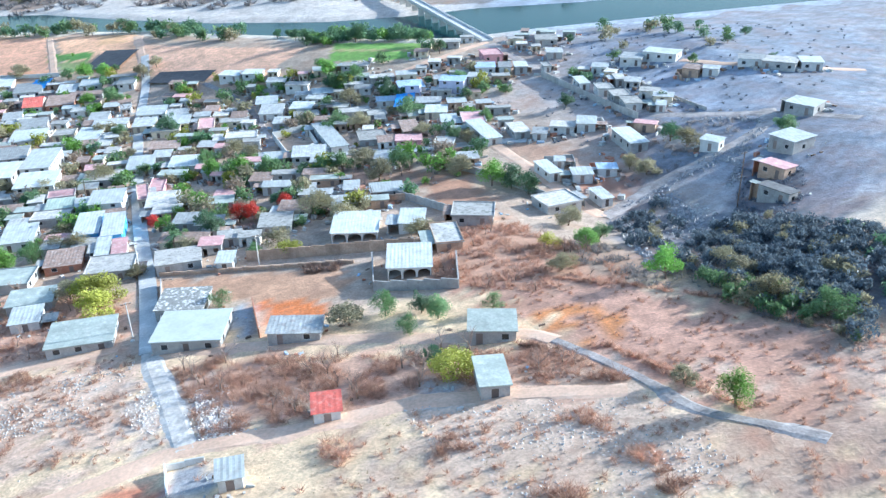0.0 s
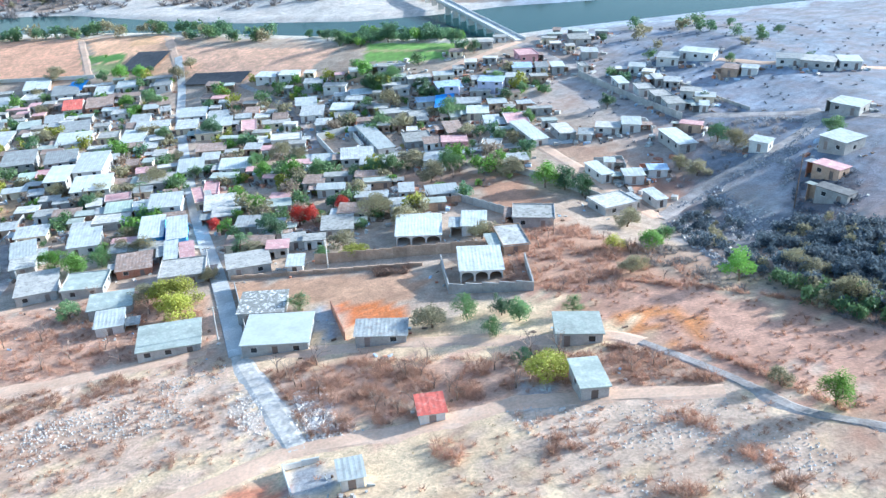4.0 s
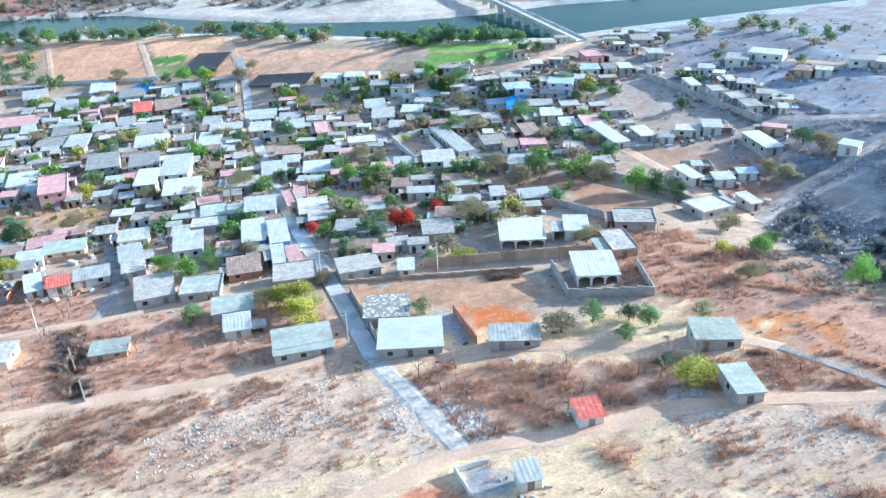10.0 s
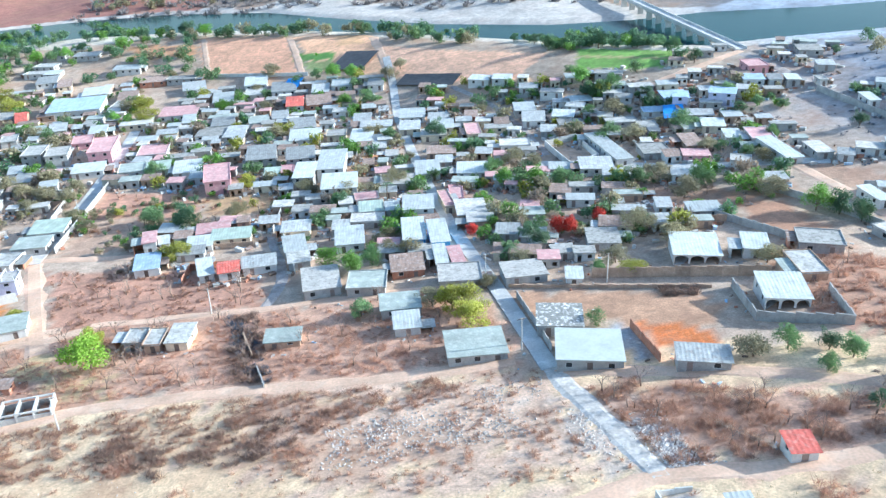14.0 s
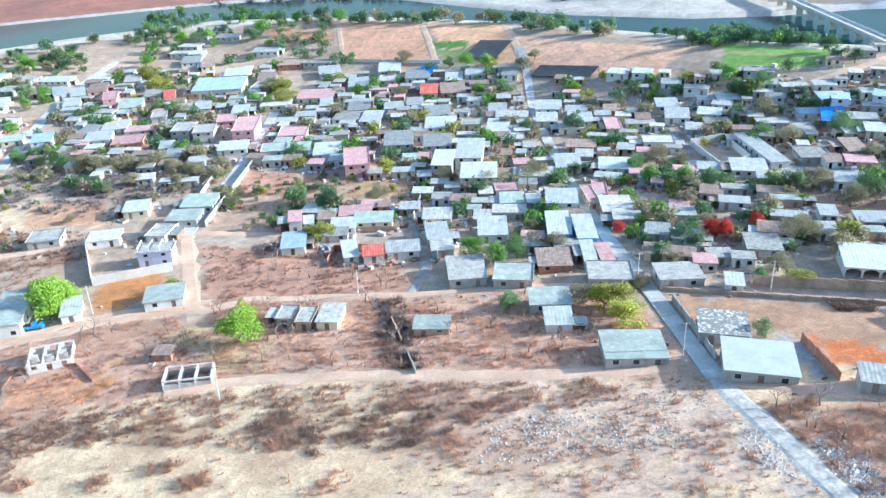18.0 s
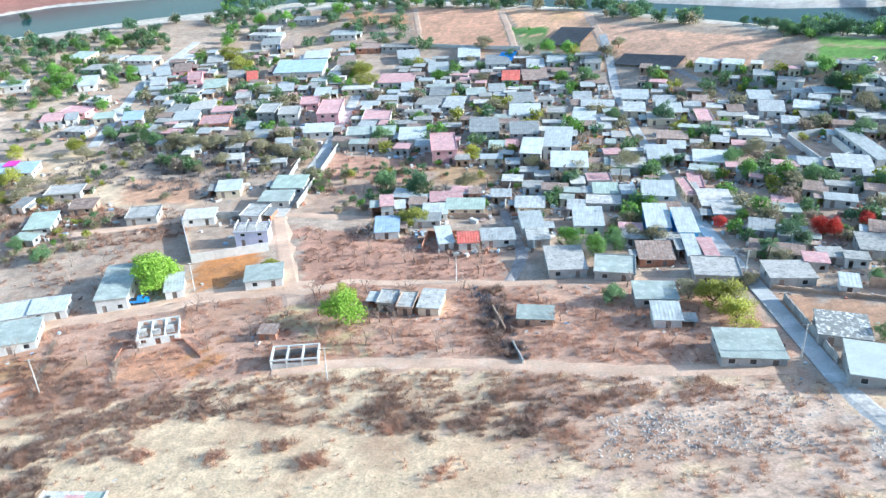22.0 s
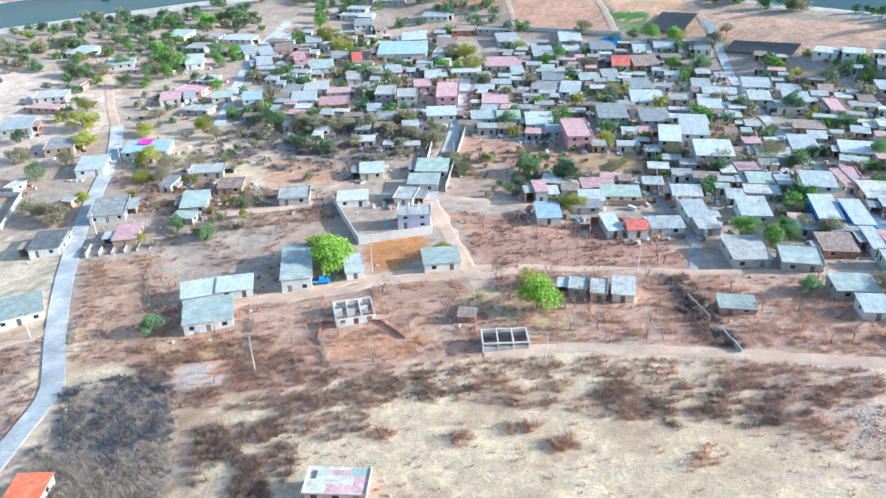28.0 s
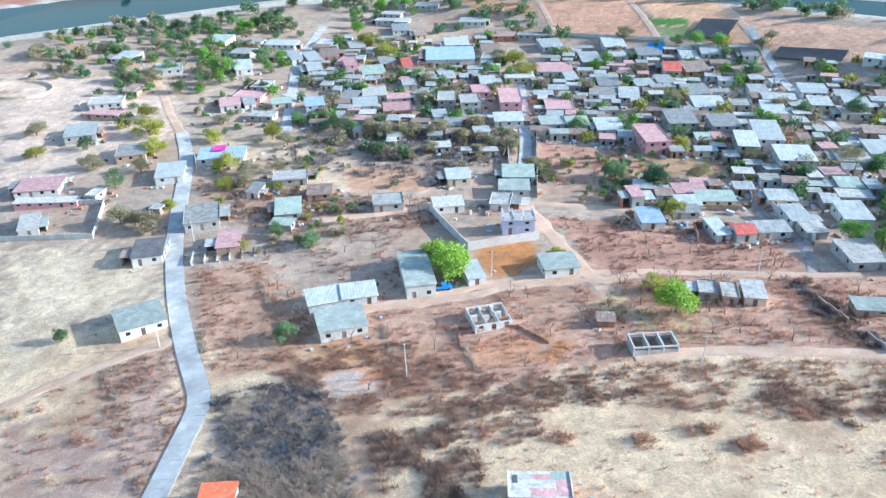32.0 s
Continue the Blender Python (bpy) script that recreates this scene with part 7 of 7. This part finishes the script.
def twigs(q, r, per, low, high, thick, spread=1.15):
    """Bare branching bushes: slim blades that rise from each spot."""
    q = q[np.array([clear_of_roads(a, b, 0.3) for a, b in q])] if len(q) else q
    size = r.uniform(low, high, len(q))
    base = np.repeat(np.c_[q, land(q[:, 0], q[:, 1])], per, 0)
    size = np.repeat(size, per)
    a = r.uniform(0, 6.283, len(base))
    out = r.uniform(0.05, spread, len(base)) * size
    up = size * r.uniform(0.12, 0.85, len(base))
    start = base + np.c_[np.cos(a) * out * 0.35, np.sin(a) * out * 0.35, up * r.uniform(0.0, 0.4, len(base))]
    b = a + r.uniform(-1.3, 1.3, len(base))
    tip = base + np.c_[np.cos(b) * out, np.sin(b) * out, up]
    c = r.uniform(0, 6.283, len(base))
    side = np.c_[np.cos(c), np.sin(c), r.uniform(-0.4, 0.4, len(base))] * thick * (0.6 + size[:, None] * 0.4)
    return np.stack([start - side, start + side, tip], 1)


def bushes(poly, count, seed, per=34, low=0.7, high=1.9, thick=0.05, material=None, label="bare brown scrub on dry ground"):
    q, r = scatter(poly, count, seed)
    return soup("scrub", twigs(q, r, per, low, high, thick), material or TWIG, label, "scrub")


for kind, tris in WOODS.items():
    soup("far_trees", np.concatenate(tris), TRUNK if kind == "trunk" else LEAF[kind], "trees crowded in far yards and along the river banks", "trees")

DEADSTICKS = leaf_mat("bleached_sticks", (0.54, 0.44, 0.35), 0.4)
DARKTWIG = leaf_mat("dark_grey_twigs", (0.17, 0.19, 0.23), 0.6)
GREYTWIG = leaf_mat("grey_twigs", (0.34, 0.31, 0.30), 0.5)
THICKET = leaf_mat("dark_brown_twigs", (0.33, 0.225, 0.175), 0.6)
SLOPETWIG = leaf_mat("slate_grey_twigs", (0.28, 0.265, 0.27), 0.6)
BAND = [(-175, 112), (-128, 106), (-75, 118), (-12, 121), (-4, 114), (-31, 106), (-66, 98), (-91, 101), (-120, 94), (-150, 92)]
bushes([(-95, 121), (-42, 122), (4, 124), (0, 144), (-9, 159), (-42, 158), (-112, 153)], 1000, 1, 44, 0.4, 1.6, 0.03)
bushes([(27, 111), (79, 93), (82, 77), (44, 87), (22, 87), (14, 112)], 850, 2, 44, 0.5, 2.0, 0.03)
bushes([(-176, 131), (-117, 145), (-61, 156), (-10, 144), (-11, 126), (-74, 123), (-145, 95)], 1400, 3, 44, 0.4, 1.6, 0.03)
bushes([(-118, 188), (-61, 179), (-50, 160), (-100, 152)], 420, 4, low=0.4, high=1.3)
bushes([(63, 164), (82, 159), (94, 132), (92, 114), (75, 117), (60, 130)], 520, 5)
bushes([(63, 148), (79, 131), (92, 114), (107, 79), (93, 58), (88, 68), (79, 92), (72, 103), (66, 122)], 420, 6, low=0.3, high=0.9)
bushes([(-47, 121), (8, 120), (16, 88), (-33, 88)], 420, 20, 34, 0.4, 1.3, 0.035)
bushes([(-60, 154), (-56, 154), (-42, 125), (-46, 122)], 110, 21, 40, 0.6, 1.8, 0.06, DARKTWIG, "heap of dark brushwood along a plot wall")
bushes([(-168, 74), (-171, 94), (-157, 105), (-149, 96), (-135, 70), (-164, 66)], 620, 22, 36, 0.6, 1.8, 0.04, DEADSTICKS, "bleached dead sticks on a slope")
bushes([(-163, 76), (-142, 82), (-133, 66), (-158, 64)], 900, 41, 24, 0.9, 2.0, 0.04, DEADSTICKS, "pale upright dead stalks on a slope")
bushes([(-210, 146), (-191, 151), (-170, 131), (-162, 115), (-167, 106), (-180, 102)], 420, 23, 40, 0.4, 1.4, 0.035)
bushes([(-209, 102), (-195, 114), (-182, 94), (-169, 66), (-176, 65)], 380, 24, 36, 0.4, 1.4, 0.04)
bushes([(-209, 102), (-195, 114), (-182, 94), (-169, 66), (-176, 65)], 120, 25, 30, 0.5, 1.4, 0.05, DEADSTICKS, "bleached dead sticks on a slope")
bushes([(-243, 202), (-182, 195), (-145, 196), (-151, 173), (-187, 167), (-208, 172)], 700, 26, 34, 0.5, 1.8, 0.05)
bushes([(-168, 74), (-171, 94), (-157, 105), (-149, 96), (-135, 70), (-164, 66)], 150, 27, 50, 0.6, 1.9, 0.04, DARKTWIG, "dark dense leafless bushes on a slope")
bushes([(-167, 104), (-155, 113), (-139, 119), (-128, 110), (-140, 101), (-158, 97)], 420, 28, 36, 0.4, 1.3, 0.035)
bushes([(94, 145), (103, 125), (113, 105), (116, 87), (108, 75), (104, 90), (95, 109), (87, 127)], 420, 29, 34, 0.5, 1.6, 0.05, GREYTWIG, "grey-green bushes along a gully edge")
bushes([(55, 87), (82, 76), (93, 58), (88, 51), (43, 68), (48, 80)], 170, 30, 40, 0.3, 0.9, 0.025)
bushes([(55, 87), (82, 76), (93, 58), (88, 51), (43, 68), (48, 80)], 40, 37, 40, 0.5, 1.3, 0.04, TWIG, "dark clumps of scrub on stony ground")
bushes([(70, 100), (76, 96), (82, 77), (66, 85)], 260, 38, 34, 0.3, 0.9, 0.035)
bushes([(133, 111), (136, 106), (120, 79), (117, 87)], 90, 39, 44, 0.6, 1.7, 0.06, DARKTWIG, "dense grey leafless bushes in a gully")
bushes([(111, 89), (116, 79), (97, 48), (85, 51), (94, 59)], 260, 40, 34, 0.3, 1.0, 0.035)
bushes([(-140, 87), (-125, 92), (-117, 83), (-115, 72), (-131, 70)], 260, 46, 56, 0.7, 2.0, 0.035, THICKET, "dense brown thicket on a slope")
bushes([(-130, 98), (-113, 102), (-106, 91), (-115, 85), (-125, 88)], 170, 47, 50, 0.6, 1.7, 0.035, THICKET, "dense brown thicket on a slope")
bushes([(-158, 106), (-139, 107), (-117, 102), (-96, 99), (-98, 105), (-118, 109), (-136, 111)], 240, 48, 46, 0.4, 1.3, 0.03, THICKET, "low brown thicket along a field edge")
bushes([(-58, 147), (-56.5, 155), (-53, 155), (-43, 124), (-50, 124)], 120, 49, 60, 0.7, 2.0, 0.045, THICKET, "dark heap of dry brushwood by a ruin")
bushes(BAND, 1600, 7, 44, 0.5, 1.6, 0.03)
bushes([(-105, 109), (-94, 112), (-91, 102), (-101, 101)], 60, 42, 50, 0.6, 1.6, 0.035, THICKET, "dense grey-brown thicket on straw ground")
bushes([(-71, 113), (-52, 111), (-34, 112), (-34, 101), (-54, 97), (-69, 101)], 230, 43, 50, 0.6, 1.7, 0.035, THICKET, "dense grey-brown thicket on straw ground")
bushes([(35, 149.5), (43, 149), (42, 144), (36, 145)], 60, 44, 60, 0.7, 1.7, 0.05, THICKET, "heap of brown brushwood in a bare lot")
bushes([(100, 190), (128, 200), (150, 215), (170, 200), (215, 240), (250, 300), (190, 330), (140, 330), (120, 290)], 260, 45, 40, 0.5, 1.4, 0.06, DARKTWIG, "dark scattered bushes on grey ground")
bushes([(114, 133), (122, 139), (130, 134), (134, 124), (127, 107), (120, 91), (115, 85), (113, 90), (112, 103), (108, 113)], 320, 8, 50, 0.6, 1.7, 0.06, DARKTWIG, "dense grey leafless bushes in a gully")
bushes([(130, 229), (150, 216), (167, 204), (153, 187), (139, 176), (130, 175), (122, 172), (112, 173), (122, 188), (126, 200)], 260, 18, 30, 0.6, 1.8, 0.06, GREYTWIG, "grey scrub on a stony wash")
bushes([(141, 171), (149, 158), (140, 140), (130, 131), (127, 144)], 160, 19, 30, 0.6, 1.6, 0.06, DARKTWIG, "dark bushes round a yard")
bushes([(-177, 95), (-160, 103), (-151, 96), (-141, 80), (-146, 70), (-164, 78)], 420, 9, 46, 0.5, 1.8, 0.04, SLOPETWIG, "dense grey leafless scrub on a slope")
bushes([(-170, 60), (-30, 60), (70, 55), (75, 78), (20, 92), (0, 112), (-60, 100), (-120, 92), (-170, 92)], 420, 10, 26, 0.4, 1.2)
bushes([(-240, 60), (-185, 70), (-195, 105), (-240, 90)], 160, 11)
bushes([(-225, 215), (-150, 205), (-140, 250), (-215, 250)], 420, 12, 34, 1.0, 2.6, 0.07, GREYTWIG, "grey leafless bushes between yards")
bushes([(-230, 263), (-197, 275), (-153, 273), (-135, 253), (-129, 215), (-156, 217), (-193, 234), (-211, 238)], 520, 17, 34, 0.9, 2.6, 0.06, GREYTWIG, "grey-pink leafless bushes behind houses")
bushes([(-190, 150), (-150, 140), (-155, 190), (-205, 200)], 220, 13)
bushes([(-300, 592), (-100, 560), (-20, 500), (100, 480), (300, 470), (300, 620), (-300, 680)], 900, 14, 24, 2.5, 6.0, 0.25, GREYTWIG, "grey-green bush on the far river bank")
bushes([(2, 166), (75, 195), (96, 230), (112, 290), (62, 312), (0, 345), (-18, 270)], 420, 15, 30, 0.8, 2.2, 0.07, GREYTWIG, "grey bushes in back yards")
bushes([(-128, 212), (-60, 204), (-12, 168), (-34, 330), (-45, 372), (-130, 385)], 420, 16, 30, 0.8, 2.2, 0.07, TWIG, "brown bushes in back yards")
for pts, n, seed in (([(66, 84.8), (73.1, 81.3), (82.8, 77.1)], 120, 31), ([(69.3, 97.8), (75.1, 93.8), (82.2, 77.4)], 130, 32), ([(77, 125), (91.7, 112.9), (101.9, 99.9), (109.4, 81.6)], 190, 33), ([(80.7, 92.7), (84.8, 83), (89.1, 69.6)], 120, 34), ([(10.5, 117), (18.3, 88.5)], 70, 35), ([(14.7, 113.4), (24.3, 87)], 80, 36)):
    r = np.random.RandomState(seed)
    seg = r.randint(0, len(pts) - 1, n)
    u = r.uniform(0, 1, n)[:, None]
    line = np.array(pts, float)
    q = line[seg] * (1 - u) + line[seg + 1] * u + r.normal(0, 0.35, (n, 2))
    soup("hedge", twigs(q, r, 30, 0.5, 1.3, 0.05), TWIG, "dry brushwood hedge along a field edge", "hedge")

tufts_q, tufts_r = scatter([(-240, 55), (75, 50), (90, 75), (10, 118), (-60, 118), (-130, 108), (-190, 90), (-240, 90)], 7000, 61)
soup("dry_grass", twigs(tufts_q[:1900], tufts_r, 8, 0.2, 0.5, 0.04, 0.9), STRAW, "pale dry grass tufts", "grass")


def stones(poly, count, seed, low, high, label):
    q, r = scatter(poly, count, seed)
    n = len(q)
    s = r.uniform(low, high, (n, 1, 1)) * r.uniform(0.6, 1.3, (n, 1, 3))
    octa = np.array([(1, 0, 0), (0, 1, 0), (-1, 0, 0), (0, -1, 0), (0, 0, 1)], float)
    v = octa[None] * s + r.normal(0, 0.2, (n, 5, 3)) * s
    v += np.c_[q, land(q[:, 0], q[:, 1]) + 0.02][:, None]
    tris = np.concatenate([v[:, [a, b, 4]] for a, b in ((0, 1), (1, 2), (2, 3), (3, 0))])
    soup("stones", tris, STONE, label, "stones")


stones([(8, 107), (19, 104), (31, 88), (22, 87), (12, 95)], 700, 71, 0.06, 0.22, "pale loose stones beside a lane")
stones([(49, 87), (82, 76), (84, 61), (78, 55), (59, 62)], 900, 72, 0.05, 0.20, "pale loose stones on a bare slope")
stones([(-30, 107), (-14, 109), (-11, 98), (-24, 95)], 480, 78, 0.06, 0.22, "heap of white rubble on dry ground")
stones([(20, 103), (25, 104), (28, 88), (23, 88)], 500, 79, 0.1, 0.3, "grey-white rubble beside a lane")
stones([(-30, 95), (5, 100), (8, 118), (-20, 112)], 1100, 73, 0.06, 0.25, "white rubble on dry ground")
stones([(-170, 60), (-30, 60), (60, 60), (10, 90), (-60, 105), (-130, 100)], 300, 74, 0.06, 0.18, "scattered pale stones on straw-coloured ground")
stones([(107, 162), (122, 170), (127, 144), (134, 135), (133, 121), (125, 99), (115, 85), (111, 102), (108, 114), (100, 120), (101, 140)], 500, 75, 0.2, 0.7, "grey boulders in a gully")
WASH_LINES = [
    [(121.1, 169.3), (120.3, 157.7), (118.8, 140.9), (116.4, 125.1)],
    [(122.7, 169.8), (122.3, 157.7), (121.7, 143.2), (121.1, 132.9)],
    [(121.4, 165.1), (118.8, 151.4), (115.1, 131.2)],
    [(106.9, 167.1), (119.5, 170.6), (129.6, 174.5), (138.7, 175.6), (147.1, 177.9)],
    [(104.0, 145.2), (100.8, 128.7), (99.2, 117.4)],
    [(104.5, 158.5), (109.0, 154.6), (109.8, 141.4)],
    [(140.4, 176.1), (140.7, 170.9), (134.0, 160.6)],
    [(145.3, 206.7), (154.6, 201.8), (158.9, 194.5)],
    [(118.1, 127.2), (124.5, 130.7), (130.4, 130.9)],
    [(134.1, 178.2), (145.2, 179.9), (157.1, 189.7)],
]
WASHSTONE = mat("grey_wash_stone", (0.36, 0.35, 0.35), 0.95, 0.3, 3.0, 1.0)
for n, line in enumerate(WASH_LINES):
    r = np.random.RandomState(500 + n)
    line = np.array(line, float)
    seg, u = r.randint(0, len(line) - 1, 260), r.uniform(0, 1, (260, 1))
    q = line[seg] * (1 - u) + line[seg + 1] * u + r.normal(0, 0.75, (260, 2))
    s = r.uniform(0.12, 0.5, (260, 1, 1)) * r.uniform(0.6, 1.3, (260, 1, 3))
    v = np.array([(1, 0, 0), (0, 1, 0), (-1, 0, 0), (0, -1, 0), (0, 0, 1)], float)[None] * s
    v += np.c_[q, land(q[:, 0], q[:, 1]) + 0.03][:, None]
    soup("stones", np.concatenate([v[:, [a, b, 4]] for a, b in ((0, 1), (1, 2), (2, 3), (3, 0))]), WASHSTONE, "row of grey stones along a dry wash", "stones")


# ---- clutter in the yards ----
PILES = {}
yard_rng = random.Random(77)
yards = [(x, y, r) for x, y, r in TAKEN if y < 330]
for n in range(7000):
    x, y, r = yards[yard_rng.randrange(len(yards))]
    a, e = yard_rng.uniform(0, 6.283), r * yard_rng.uniform(1.15, 2.0) + 0.8
    x, y = x + math.cos(a) * e, y + math.sin(a) * e
    if not free(x, y, 0.3) or not clear_of_roads(x, y, 0.2):
        continue
    w, d, h = yard_rng.uniform(0.3, 2.6), yard_rng.uniform(0.3, 1.6), yard_rng.uniform(0.12, 1.1)
    if y < 172:
        w, d, h = w * 0.45, d * 0.4, h * 0.35
    key = yard_rng.choice([ROOF["tin"], ROOF["rust"], ROOF["slab"], WALL["brick"], WALL["white"], WALL["grey"], TRUNK, TRUNK, ROOF["blue"], STONE])
    vs, fs = boxes((-w / 2, -d / 2, -0.1, w / 2, d / 2, h))
    m = pose(x, y, float(land(x, y)), yard_rng.uniform(-9, 9), yard_rng.uniform(-9, 9), yard_rng.uniform(0, 180))
    av, af = PILES.setdefault(key, ([], []))
    k = len(av)
    av += [tuple(m @ Vector((v[0] * yard_rng.uniform(0.8, 1.1), v[1] * yard_rng.uniform(0.8, 1.1), v[2]))) for v in vs]
    af += [tuple(k + i for i in f) for f in fs]
for material, (vs, fs) in PILES.items():
    tagged(part("yard_clutter", (vs, fs), material), "loose sheets, blocks and piles in the yards", "clutter", "", "stuff")

CLUMPS = [(55.8, 74.3), (71.8, 73.8), (75.7, 64.9), (41.6, 78.5), (38.1, 102.1), (31.1, 97.7), (76.1, 57.8), (64.8, 60.2), (22.3, 112.5), (-90.6, 90), (-73.6, 90.2), (-50.5, 90.5),
          (-63.4, 101.1), (-33.4, 100.9), (-118.1, 89.6), (-126.9, 87.2), (-104.3, 89.4), (-80.6, 94.5), (-72.7, 90.6), (-134, 86), (-121.9, 79.7)]
for n, (x, y) in enumerate(CLUMPS):
    r = np.random.RandomState(300 + n)
    q = np.array([(x, y)]) + r.normal(0, 1.3, (16, 2))
    soup("scrub", twigs(q, r, 60, 0.6, 1.8, 0.035), TWIG, "dark clump of dry scrub on pale ground", "scrub")

for (ax, ay), (bx, by), seed in (((-148.3, 124.2), (-138.1, 103.5), 401), ((-129.8, 120.9), (-123.1, 108.9), 402), ((-186.5, 140.7), (-174.7, 124.6), 403), ((-208.2, 103.1), (-193.9, 89.1), 404), ((-191.3, 118.5), (-186.0, 110.0), 405), ((31.1, 99.5), (43.5, 83.3), 406)):
    r = np.random.RandomState(seed)
    u = r.uniform(0, 1, (90, 1))
    q = np.array([(ax, ay)]) * (1 - u) + np.array([(bx, by)]) * u + r.normal(0, 0.25, (90, 2))
    soup("hedge", twigs(q, r, 26, 0.5, 1.2, 0.045), DEADSTICKS, "brushwood fence of dry sticks between plots", "fence")
